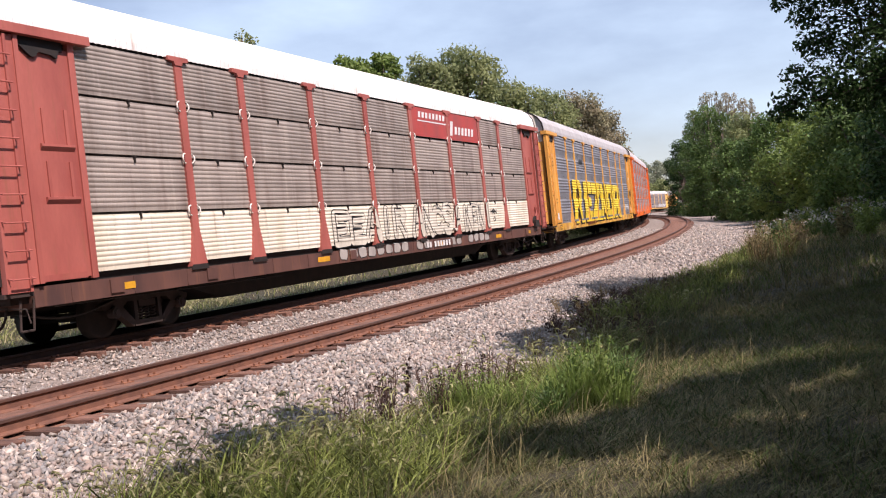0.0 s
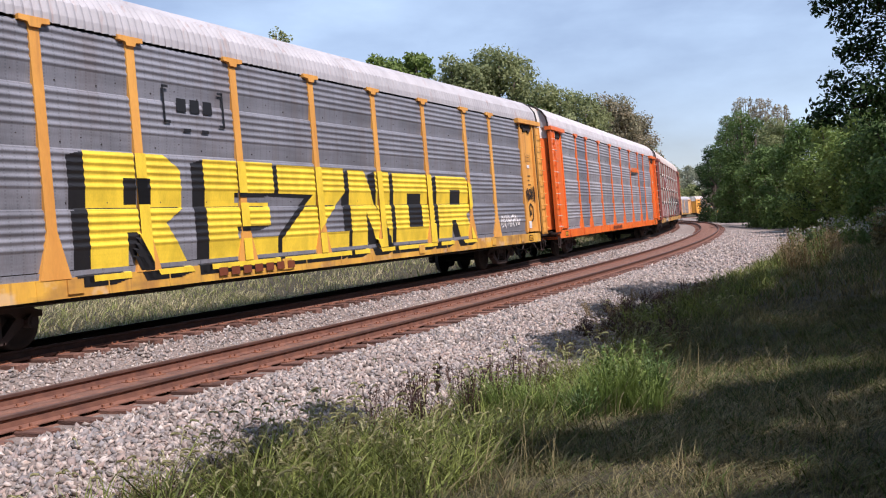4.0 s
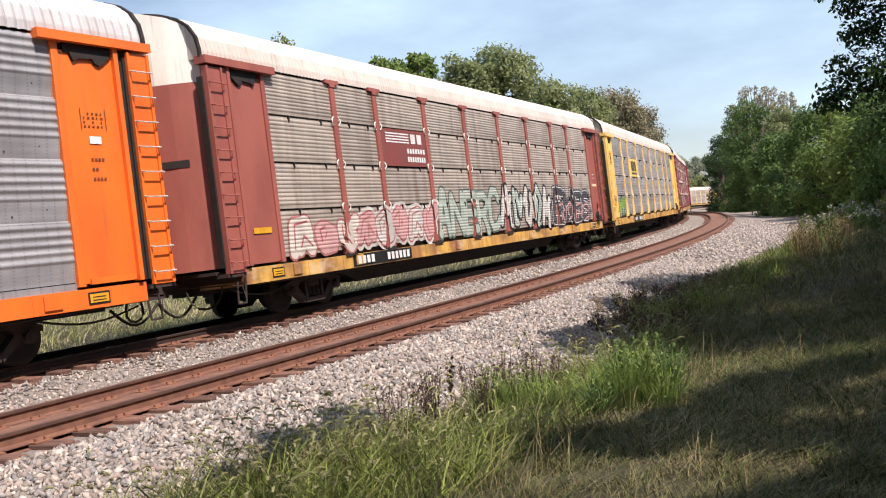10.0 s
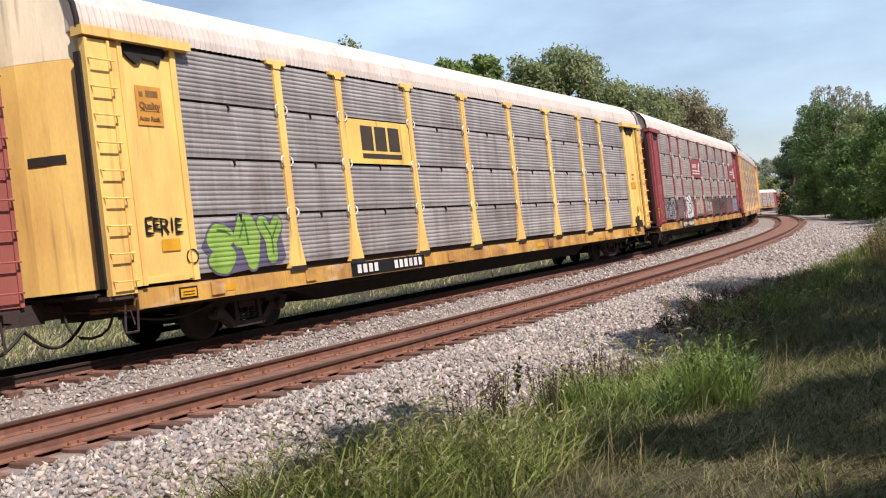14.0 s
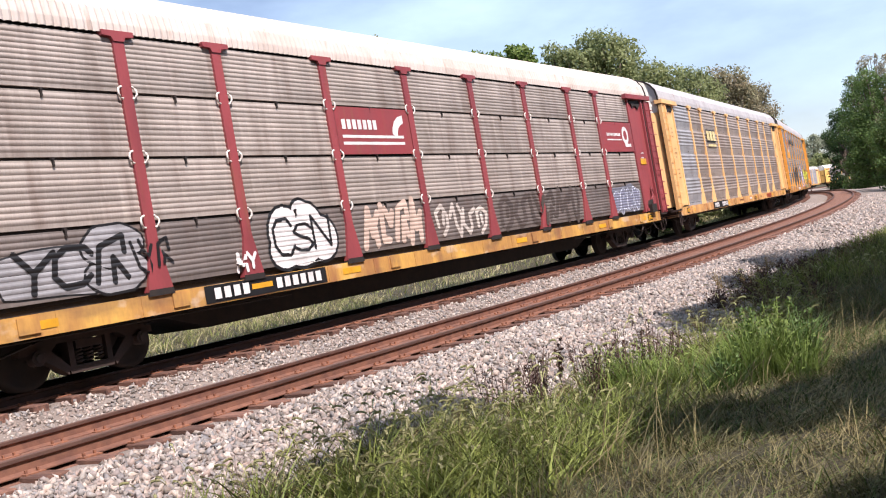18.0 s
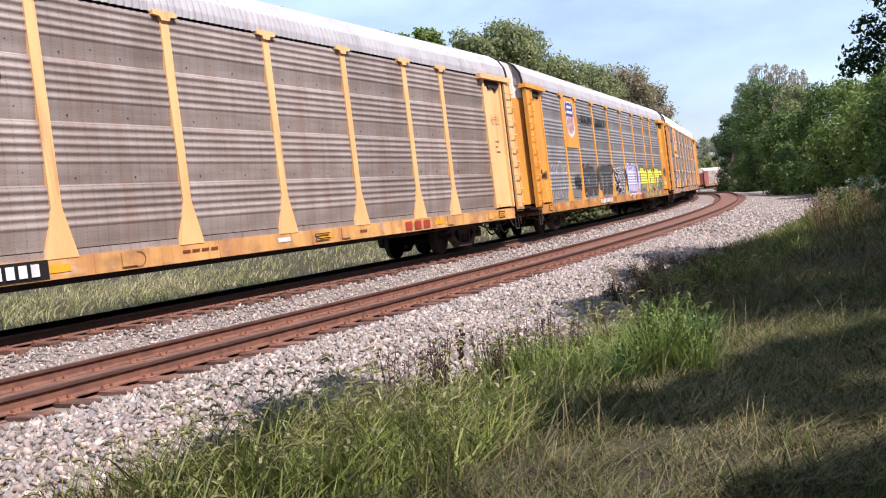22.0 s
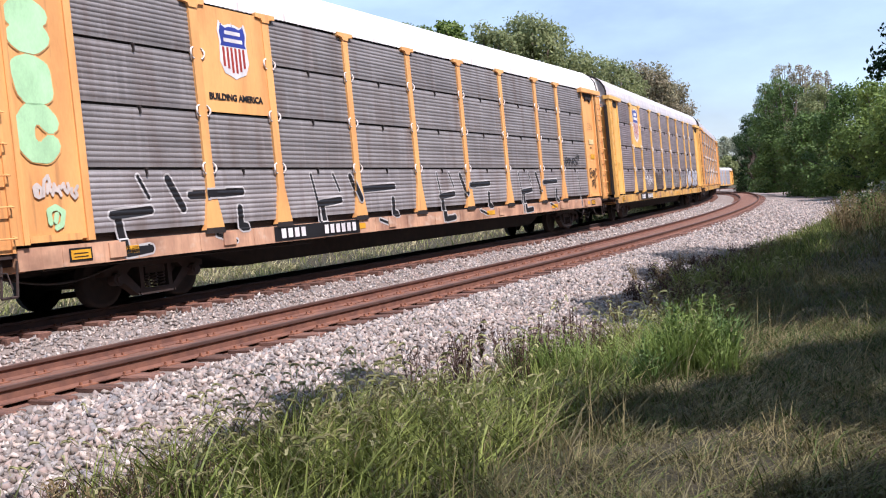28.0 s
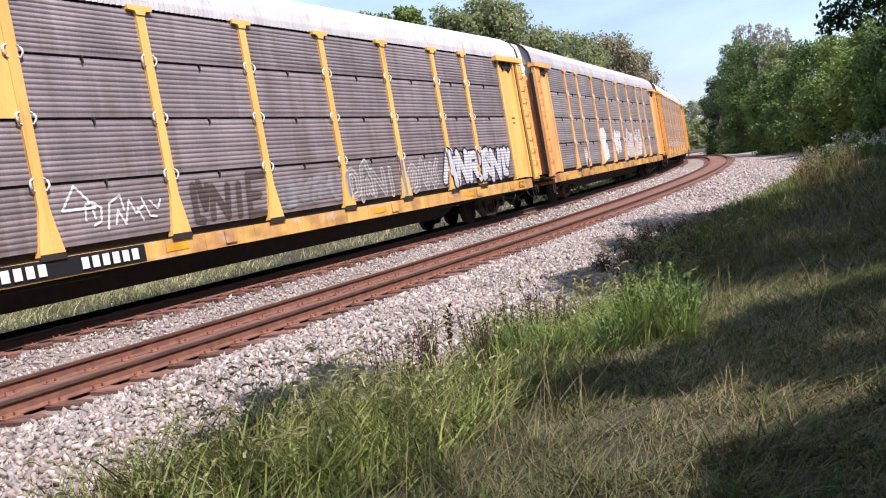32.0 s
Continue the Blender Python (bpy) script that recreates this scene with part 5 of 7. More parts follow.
decal("name_board", [rect(-6.83, -4.29, 3.2, 4.18)], "A", paint("board_yellow", (0.86, 0.58, 0.14)), car, 0.030, "yellow name board")
lettered_bars(car, "A", -6.35, -4.7, 3.5, 4.05, 3, flat("board_ink", (0.06, 0.045, 0.03)), "name_bar", 0.16)
decal("name_bar", [rect(-6.3, -4.7, 3.32, 3.43)], "A", flat("board_ink", (0, 0, 0)), car, 0.034)
forest = flat("sprayed_forest", (0.07, 0.16, 0.04))
decal("graffiti", [blob(random.Random(31), -11.45, -9.1, 1.12, 2.15)], "A", flat("sprayed_violet", (0.11, 0.10, 0.16)), car, 0.004, step=0.02)
sprayed(car, "A", -11.3, -9.3, 1.2, 2.1, "S6Y", flat("sprayed_green", (0.24, 0.40, 0.08)), flat("sprayed_violet", (0, 0, 0)), 31, forest, 0.15, 0.04)
decal("round_sign", [[(-11.72 + 0.12 * math.cos(math.pi * k / 8), 1.5 + 0.13 * math.sin(math.pi * k / 8)) for k in range(16)], [(-11.72 + 0.095 * math.cos(math.pi * k / 8), 1.5 + 0.105 * math.sin(math.pi * k / 8)) for k in range(16)]], "A", INK, car, 0.008, step=0.012)
sprayed(car, "A", -12.65, -11.85, 1.95, 2.25, "EERIE", None, INK, 32, None, 0.013, 0.008)
decal("label_plate", [rect(-12.35, -11.95, 1.62, 1.82), rect(12.0, 12.5, 2.6, 2.85)], "A", flat("reflector_yellow", (0.72, 0.36, 0.02)), car, 0.008)
sill_marks(car, "A", -7.2)
decal("label_plate", [rect(-12.55, -12.0, 3.7, 4.35)], "A", flat("label_orange", (0.62, 0.30, 0.05)), car, 0.008)
plate_ink = flat("stencil_ochre", (0.25, 0.12, 0.04))
decal("stencil", [rect(-12.48, -12.40, 4.18, 4.26), rect(-12.34, -12.08, 4.17, 4.28)], "A", plate_ink, car, 0.011)
words(car, "Quality", -12.5, 3.98, 0.15, plate_ink, 0.045)
decal("stencil", [rect(-12.48, -12.06, 3.93, 3.945)], "A", plate_ink, car, 0.011)
words(car, "Auto Rack", -12.52, 3.78, 0.102, plate_ink, 0.045)
CARS.append(car)

# 5: maroon
maroon = paint("maroon", (0.29, 0.055, 0.06), (0.20, 0.04, 0.045))
car = autorack("A", maroon, OCHRE, panel_metal("panel_brown_grey", (0.43, 0.375, 0.33), (0.26, 0.22, 0.185)), ROOF_CREAM, "maroon autorack car with sooty grey-brown panels and ochre sill", low=panel_metal("panel_soot", (0.20, 0.172, 0.155), (0.125, 0.10, 0.088)), cap=paint("cap_maroon", (0.60, 0.5, 0.46)), brake=True)
for xa, xb in ((-4.05, -1.52), (9.07, 11.58)):
    decal("name_board", [rect(xa, xb, 3.2, 4.18)], "A", paint("board_red", (0.27, 0.045, 0.05)), car, 0.030, "maroon name board")
lettered_bars(car, "A", -3.9, -2.7, 3.72, 3.92, 7, WHITE_PAINT, "name_bar")
decal("name_bar", [rect(-3.9, -1.8, 3.54, 3.6), rect(-3.9, -1.8, 3.4, 3.46)], "A", WHITE_PAINT, car, 0.034)
arc = [(-1.75 - 0.45 * math.sin(a), 3.6 + 0.45 * math.cos(a)) for a in (0, 0.4, 0.8, 1.2, 1.57)]
decal("name_bar", [arc + [(-1.75 - 0.26 * math.sin(a), 3.6 + 0.26 * math.cos(a)) for a in (1.57, 1.2, 0.8, 0.4, 0)]], "A", WHITE_PAINT, car, 0.034)
ring = [(10.95 + 0.27 * math.cos(a * math.pi / 8), 3.75 + 0.3 * math.sin(a * math.pi / 8)) for a in range(16)]
decal("emblem", [ring, [(10.95 + (x - 10.95) * 0.55, 3.75 + (z - 3.75) * 0.55) for x, z in ring], rect(10.85, 11.35, 3.36, 3.48)], "A", WHITE_PAINT, car, 0.034)
lettered_bars(car, "A", 9.4, 10.55, 3.72, 3.82, 10, WHITE_PAINT, "name_bar")
decal("name_bar", [rect(9.4, 10.6, 3.58, 3.62)], "A", WHITE_PAINT, car, 0.034)
silver = flat("sprayed_silver", (0.5, 0.51, 0.55))
pewter = flat("sprayed_pewter", (0.30, 0.30, 0.31))
decal("graffiti", [blob(random.Random(41), -11.55, -9.6, 1.18, 1.95, 20)], "A", INK, car, 0.002, step=0.02)
decal("graffiti", [blob(random.Random(41), -11.52, -9.64, 1.21, 1.92, 20)], "A", pewter, car, 0.005, step=0.02)
sprayed(car, "A", -11.3, -9.4, 1.3, 1.95, "YC5", None, INK, 41, None, 0.03, 0.016, 0.1)
sprayed(car, "A", -10.2, -9.1, 1.2, 2.1, "S", pewter, INK, 40, None, 0.17, 0.04)
sprayed(car, "A", -9.35, -8.6, 1.45, 1.95, "45", None, INK, 39, None, 0.018, 0.01)
lobes = [(-5.95, 1.75, 0.45, 0.5), (-5.35, 1.85, 0.42, 0.45), (-5.6, 1.45, 0.5, 0.32), (-5.0, 1.6, 0.42, 0.42), (-6.05, 1.45, 0.38, 0.32), (-5.5, 2.15, 0.22, 0.2)]
for grow, paint_, lift in ((0.06, INK, 0.003), (0.0, WHITE_PAINT, 0.008)):
    decal("graffiti", [[(x + (a + grow) * math.cos(math.pi * k / 8), z + (b + grow) * math.sin(math.pi * k / 8)) for k in range(16)] for x, z, a, b in lobes], "A", paint_, car, lift, step=0.02, union=True)
sprayed(car, "A", -6.3, -4.75, 1.4, 2.0, "CSN", None, INK, 43, None, 0.02, 0.012)
sprayed(car, "A", -7.3, -6.85, 1.2, 1.55, "2Y", None, WHITE_PAINT, 44, None, 0.02, 0.012)
sprayed(car, "A", -3.7, -1.6, 1.25, 2.2, "2452", None, flat("sprayed_tan", (0.55, 0.42, 0.34)), 45, None, 0.05, 0.03, 0.1)
sprayed(car, "A", -1.1, 1.2, 1.3, 2.0, "3613", None, cream_spray, 46, None, 0.03, 0.025)
sprayed(car, "A", 1.8, 6.6, 1.2, 2.15, "314526", None, flat("sprayed_umber", (0.085, 0.065, 0.055)), 47, None, 0.05, 0.03, 0.1)
decal("graffiti", [blob(random.Random(9), 8.95, 11.5, 1.15, 2.12)], "A", flat("sprayed_slate_blue", (0.16, 0.17, 0.21)), car, 0.003)
sprayed(car, "A", 9.1, 11.4, 1.25, 2.0, "3524", flat("sprayed_lilac", (0.20, 0.21, 0.28)), flat("sprayed_ice", (0.62, 0.66, 0.75)), 48, None, 0.09, 0.035)
sprayed(car, "A", -12.7, -11.9, 2.3, 2.8, "13", None, flat("sprayed_rust", (0.45, 0.19, 0.12)), 49, None, 0.02, 0.012)
sprayed(car, "A", -12.6, -11.8, 1.3, 1.9, "25", None, rose, 50, None, 0.03, 0.012)
sill_marks(car, "A", -8.1)
decal("reflector_strip", [rect(-7.05, -6.55, 0.87, 0.96)], "A", flat("reflector_yellow", (0, 0, 0)), car, 0.016)
decal("reflector_strip", [rect(-13.4, -13.22, 1.35, 1.75)], "A", flat("reflector_yellow", (0, 0, 0)), car, 0.02)
decal("label_plate", [rect(12.0, 12.5, 2.75, 2.95)], "A", flat("reflector_yellow", (0, 0, 0)), car, 0.008)
CARS.append(car)

# 6: light orange-yellow, rust-stained panels
sand = paint("sand_yellow", (0.80, 0.49, 0.21), (0.70, 0.40, 0.16))
car = autorack("B", sand, paint("sill_sand", (0.66, 0.37, 0.12), (0.42, 0.2, 0.08)), panel_metal("panel_stained", (0.375, 0.318, 0.278), (0.265, 0.20, 0.155), True), ROOF_GREY, "sandy yellow autorack car with rust-stained grey panels", bolts=True, odd=((0,), panel_metal("panel_cool", (0.38, 0.38, 0.39), (0.27, 0.27, 0.28), True)), cap=CAP_WHITE)
cream = flat("letter_cream", (0.75, 0.62, 0.3))
lettered_bars(car, "B", -6.55, -4.8, 3.7, 4.25, 3, INK, "name_bar", 0.1)
lettered_bars(car, "B", -6.55, -4.8, 3.76, 4.19, 3, cream, "name_bar", 0.22, 0.044)
for j in range(3):
    stencils(car, "B", flat("stencil_ochre", (0.25, 0.12, 0.04)), 3, -12.45, 4.6 - 0.8 * j, False)
decal("name_bar", [rect(-6.4, -4.9, 3.5, 3.6)], "B", cream, car, 0.034)
sill_marks(car, "B", -7.45)
stamp = lambda r: [(-2.7 + r * math.cos(math.pi * k / 8), 0.9 + 0.8 * r * math.sin(math.pi * k / 8)) for k in range(16)]
decal("sill_stamp", [stamp(0.17), stamp(0.15)], "B", flat("stencil_ochre", (0.25, 0.12, 0.04)), car, 0.010, step=0.012)
lettered_bars(car, "B", -1.7, -0.75, 0.9, 0.95, 4, flat("stencil_brown", (0.18, 0.05, 0.02)), "sill_mark", 0.2, 0.012)
decal("label_plate", [rect(1.0, 1.4, 0.88, 0.97)], "B", WHITE_PAINT, car, 0.010)
lettered_bars(car, "B", 4.0, 4.3, 0.88, 0.94, 3, flat("stencil_brown", (0, 0, 0)), "sill_mark", 0.2, 0.012)
for z in (0.86, 0.96):
    part("sill_step", shared(("sill_step", z), lambda: Shape().bar((2.25, -1.57, z), (2.75, -1.57, z), 0.012).box(2.27, 2.29, -1.57, -1.52, z - 0.01, z + 0.01).box(2.71, 2.73, -1.57, -1.52, z - 0.01, z + 0.01).done("sill_step", BLACK_STEEL)), car)
lettered_bars(car, "B", 6.0, 7.4, 0.8, 1.0, 3, flat("emblem_red", (0.4, 0.05, 0.03)), "name_bar")
CARS.append(car)

# 7: orange with a shield emblem and slogan
amber = paint("amber", (0.76, 0.355, 0.05), (0.60, 0.26, 0.04))
car = autorack("B", amber, paint("sill_amber", (0.55, 0.25, 0.06), (0.32, 0.14, 0.05)), panel_metal("panel_dark", (0.29, 0.28, 0.272), (0.20, 0.188, 0.182), True), ROOF_GREY, "amber autorack car with dark grey panels, a shield emblem and graffiti", bolts=True, cap=CAP_WHITE)
decal("emblem_plate", [rect(-8.83, -7.07, 3.12, 5.06)], "B", amber, car, 0.018, "amber plate behind the emblem")
shield(car, "B", -7.95, 4.92, 1.08, 1.38)
words(car, "BUILDING", -6.35, 4.18, 0.42, INK)
words(car, "AMERICA", -3.95, 4.12, 0.42, INK)
sprayed(car, "B", -11.35, -9.15, 1.25, 2.45, "3N46", flat("sprayed_smoke", (0.24, 0.235, 0.235)), flat("sprayed_chalk", (0.62, 0.62, 0.62)), 51, None, 0.12, 0.035, 0.15)
sprayed(car, "B", -8.2, -7.2, 1.5, 2.1, "352", None, INK, 52, None, 0.03, 0.012)
sprayed(car, "B", -6.8, -1.5, 1.15, 2.4, "KRATE", flat("sprayed_slate", (0.085, 0.082, 0.08)), INK, 53, None, 0.17, 0.05, 0.1)
sprayed(car, "B", -1.2, 1.6, 1.2, 2.35, "SEIA", INK, flat("sprayed_chalk", (0, 0, 0)), 54, flat("sprayed_chalk", (0, 0, 0)), 0.11, 0.07)
sprayed(car, "B", 1.75, 4.75, 1.15, 2.4, "3NRI2", flat("sprayed_lavender", (0.62, 0.60, 0.80)), flat("sprayed_blue", (0.12, 0.1, 0.4)), 55, WHITE_PAINT, 0.16, 0.05, 0.1, flat("sprayed_lavender", (0, 0, 0)))
lime = flat("sprayed_lime", (0.72, 0.72, 0.08))
sage = flat("sprayed_moss", (0.33, 0.35, 0.19))
sprayed(car, "B", 5.0, 10.5, 1.12, 2.35, "RENT", sage, INK, 56, None, 0.25, 0.045, 0.05, upper=(lime, 1.52))
for x, z, r in ((5.6, 1.35, 0.09), (7.1, 1.3, 0.1), (7.9, 1.42, 0.07), (9.6, 1.35, 0.1)):
    decal("graffiti", strokes([[(x, z), (x + 0.05, z + 0.05)]], r), "B", lime, car, 0.014, step=0.02, union=True)
sprayed(car, "B", 10.2, 11.5, 1.3, 1.8, "CYK", flat("sprayed_moss", (0, 0, 0)), INK, 57, None, 0.075, 0.035)
decal("graffiti", [rect(10.75, 11.45, 1.95, 2.2)], "B", lime, car, 0.006)
rnd = random.Random(58)
for x, w in ((5.0, 0.75), (5.9, 0.7), (6.75, 0.8), (7.7, 0.65), (8.5, 0.6), (9.5, 0.7)):
    lobe = blob(rnd, x, x + w, 0.77, 1.08, 12)
    decal("graffiti", [lobe], "B", INK, car, 0.006, step=0.02)
    decal("graffiti", [[(x + w / 2 + (a - x - w / 2) * 0.92, 0.93 + (b - 0.93) * 0.86) for a, b in lobe]], "B", sage, car, 0.011, step=0.02)
lettered_bars(car, "B", 4.5, 5.6, 0.79, 1.01, 3, flat("emblem_red", (0.4, 0.05, 0.03)), "name_bar")
sprayed(car, "B", -12.6, -11.9, 1.95, 2.2, "3526", None, INK, 59, None, 0.018, 0.01)
sprayed(car, "B", 12.0, 12.7, 1.9, 2.3, "361", None, charcoal, 60, None, 0.025, 0.012)
decal("label_plate", [rect(12.1, 12.6, 1.35, 1.55)], "B", flat("sprayed_pale_green", (0.45, 0.75, 0.42)), car, 0.007)
decal("label_plate", [rect(12.15, 12.35, 3.3, 3.42)], "B", WHITE_PAINT, car, 0.006)
sill_marks(car, "B", -4.6, False)
lettered_bars(car, "B", -4.5, -2.2, 0.82, 1.0, 9, WHITE_PAINT, "number_bar")
CARS.append(car)

# 8: orange, dark panels, shield plate
peach = paint("peach_orange", (0.80, 0.42, 0.14), (0.62, 0.30, 0.10))
car = autorack("A", peach, paint("sill_peach", (0.60, 0.36, 0.22), (0.32, 0.17, 0.11), 0.6, 0.2), panel_metal("panel_charcoal", (0.275, 0.26, 0.248), (0.19, 0.178, 0.17)), ROOF_WHITE, "peach-orange autorack car with charcoal panels and a shield emblem", low=panel_metal("panel_ash", (0.36, 0.34, 0.33), (0.2, 0.185, 0.18)), cap=CAP_WHITE, plain=((1, 2), (1, 3)))
decal("emblem_plate", [rect(-8.85, -7.05, 3.19, 5.10)], "A", peach, car, 0.012, "peach plate behind the emblem")
shield(car, "A", -7.95, 4.82, 0.72, 0.95)
words(car, "BUILDING AMERICA", -8.74, 3.42, 0.165, INK, 0.045)
leafy = flat("sprayed_pale_green", (0.45, 0.75, 0.42))
for j, sign in enumerate("C3S"):
    sprayed(car, "A", -12.75, -12.05, 2.25 + 0.78 * j, 3.1 + 0.78 * j, sign, leafy, peach, 61 + j, None, 0.16, 0.02)
sprayed(car, "A", -12.6, -11.8, 1.75, 2.0, "35261", None, cream_spray, 65, None, 0.015, 0.012)
sprayed(car, "A", -12.4, -12.1, 1.35, 1.65, "3", None, leafy, 66, None, 0.03, 0.012)
ash = flat("sprayed_ash", (0.5, 0.49, 0.47))
BARS = [[(5.2, 1.45), (6.0, 1.5)], [(5.3, 1.4), (5.4, 0.85), (5.9, 0.88)], [(6.45, 2.0), (6.75, 1.5)], [(6.95, 1.72), (8.3, 1.75)], [(8.2, 1.45), (8.2, 1.1), (8.35, 1.1)]]
SLASHES = [[(5.8, 2.05), (6.0, 1.7)], [(10.5, 2.05), (10.65, 1.5), (10.7, 0.82)], [(7.5, 1.0), (8.0, 0.86)]]
for dx in (-16.4, -10.9, -5.5, 0.0):
    for lines, r in ((BARS, 0.07), (SLASHES, 0.03)):
        for line in lines:
            put = [(x + dx, z) for x, z in line]
            decal("graffiti", strokes([put], r + 0.035), "A", ash, car, 0.005, step=0.02, union=True)
            decal("graffiti", strokes([put], r), "A", INK, car, 0.009, step=0.02, union=True)
sprayed(car, "A", 9.3, 10.8, 2.3, 2.6, "35NRS4", None, INK, 75, None, 0.014, 0.008, 0.1)
sprayed(car, "A", 11.85, 12.7, 1.85, 2.1, "EN4C", None, INK, 76, None, 0.014, 0.008)
sprayed(car, "A", 12.0, 12.55, 1.45, 1.78, "51", None, INK, 77, None, 0.014, 0.008)
stencils(car, "A", flat("stencil_ochre", (0.25, 0.12, 0.04)), 2, 12.05, 3.6, True)
decal("label_plate", [rect(12.05, 12.6, 3.1, 3.28)], "A", flat("letter_cream", (0.75, 0.62, 0.3)), car, 0.008)
decal("label_plate", [rect(12.15, 12.6, 2.55, 2.72)], "A", flat("reflector_yellow", (0, 0, 0)), car, 0.008)
sill_marks(car, "A", -7.3)
CARS.append(car)

# 9: yellow, mottled panels, shield plate
gold = paint("golden_yellow", (0.80, 0.47, 0.125), (0.68, 0.38, 0.10))
car = autorack("A", gold, paint("sill_gold", (0.66, 0.40, 0.10), (0.40, 0.2, 0.08), 0.6, 0.2), panel_metal("panel_mottled", (0.275, 0.235, 0.232), (0.14, 0.118, 0.12), False, 0.3), paint("roof_pale", (0.5, 0.49, 0.49)), "golden yellow autorack car with mottled dark panels and a shield emblem", cap=CAP_WHITE, plain=((1, 2), (1, 3)))
decal("emblem_plate", [rect(-8.85, -7.05, 3.19, 5.10)], "A", gold, car, 0.012, "yellow plate behind the emblem")
shield(car, "A", -7.95, 4.95, 1.1, 1.5)
decal("graffiti", strokes([[(-6.6, 1.75), (-6.3, 2.12), (-5.95, 1.75), (-6.6, 1.75)]], 0.02), "A", WHITE_PAINT, car, 0.008, step=0.02, union=True)
sprayed(car, "A", -6.2, -4.5, 1.45, 1.85, "3524", None, WHITE_PAINT, 71, None, 0.012, 0.008)
sprayed(car, "A", -3.8, -1.6, 1.25, 2.0, "4NIE", None, flat("sprayed_umber", (0, 0, 0)), 72, None, 0.06, 0.02, 0.1)
sprayed(car, "A", -1.1, 1.2, 1.3, 1.95, "3156", None, flat("sprayed_smoke", (0, 0, 0)), 73, None, 0.06, 0.02, 0.1)
sprayed(car, "A", 1.4, 6.2, 1.2, 2.0, "35NII361", flat("sprayed_smoke", (0, 0, 0)), cream_spray, 74, None, 0.05, 0.03)
sprayed(car, "A", 6.5, 11.4, 1.2, 2.25, "2NR5N4", silver, INK, 75, WHITE_PAINT, 0.13, 0.06, 0.15)
sill_marks(car, "A", -8.1)
decal("label_plate", [rect(-12.5, -12.0, 2.1, 2.45)], "A", flat("label_outline", (0.75, 0.42, 0.08)), car, 0.008)
CARS.append(car)

# 10 to 16: more of the same train, farther back
car = autorack("A", peach, OCHRE, panel_metal("panel_umber", (0.30, 0.27, 0.25), (0.19, 0.165, 0.15)), ROOF_GREY, "peach-orange autorack car with umber panels and white graffiti", cap=CAP_WHITE)
sprayed(car, "A", -7.6, -6.9, 1.2, 1.9, "35", None, cream_spray, 81, None, 0.05, 0.02)
decal("graffiti", [blob(random.Random(82), -4.1, -2.6, 1.15, 2.75)], "A", WHITE_PAINT, car, 0.005, step=0.02)
sprayed(car, "A", -0.9, 0.6, 1.5, 2.6, "31", None, WHITE_PAINT, 83, None, 0.12, 0.04)
decal("graffiti", [blob(random.Random(84), 1.7, 6.6, 1.2, 2.5)], "A", cream_spray, car, 0.004, step=0.02)
sprayed(car, "A", 2.0, 6.4, 1.3, 2.7, "24", cream_spray, WHITE_PAINT, 85, rose, 0.16, 0.06)
CARS.append(car)
car = autorack("B", amber, OCHRE, PAINTS["panel_stained"], ROOF_CREAM, "amber autorack car with stained grey panels", cap=CAP_WHITE)
scrawl(car, "B", -8.0, 2.0, 1.3, 2.0, 10, WHITE_PAINT, 84, 0.06)
CARS.append(car)
for kind, paint_, panel, roof_ in (("A", pale, "panel_beige", ROOF_CREAM), ("A", maroon, "panel_taupe", ROOF_CREAM), ("B", sand, "panel_silver", ROOF_GREY), ("A", gold, "panel_grey", ROOF_WHITE), ("A", brown, "panel_beige", ROOF_CREAM), ("B", yel, "panel_silver", ROOF_GREY)):
    CARS.append(autorack(kind, paint_, OCHRE, PAINTS[panel], roof_, "autorack car with weathered panels, far back in the train", cap=CAP_WHITE))
run_down(PAINTS["panel_stained"], (0.22, 0.115, 0.07), 0.3, (2.2, 2.2, 0.35), 0.52, 0.68)
for name in ("sill_ochre", "sill_yellow", "sill_sand", "sill_amber", "sill_peach", "sill_gold"):
    run_down(PAINTS[name], (0.13, 0.075, 0.05), 0.5, (1.1, 1.0, 2.2), 0.50, 0.66)
    run_down(PAINTS[name], (0.66, 0.56, 0.44), 0.38, (1.9, 1.0, 3.0), 0.58, 0.68)
for i, ink, boxed in ((1, INK, True), (2, flat("stencil_brown", (0.18, 0.05, 0.02)), True), (3, WHITE_PAINT, False), (4, INK, False), (5, WHITE_PAINT, False), (6, flat("stencil_brown", (0, 0, 0)), True), (7, flat("stencil_brown", (0, 0, 0)), True), (8, flat("stencil_ochre", (0.25, 0.12, 0.04)), False), (9, INK, False)):
    stencils(CARS[i], "B" if i in (1, 2, 6, 7) else "A", ink, 3 if boxed else 2, box=boxed)
for i in range(1, 10):
    end_plates(CARS[i], "B" if i in (1, 2, 6, 7) else "A")
for i, c in enumerate(CARS):
    c.matrix_basis = car_pose(i, 0)


# ---------------------------------------------------------------- plants
def polar(az, d):
    return d * math.sin(radians(az)), d * math.cos(radians(az))


def ground_at(x, y):
    k = int(np.argmin((LX - x) ** 2 + (LY - y) ** 2))
    u = (x - LX[k]) * math.cos(LH[k]) + (y - LY[k]) * math.sin(LH[k])
    return bank_height(S_LINE[k], u)


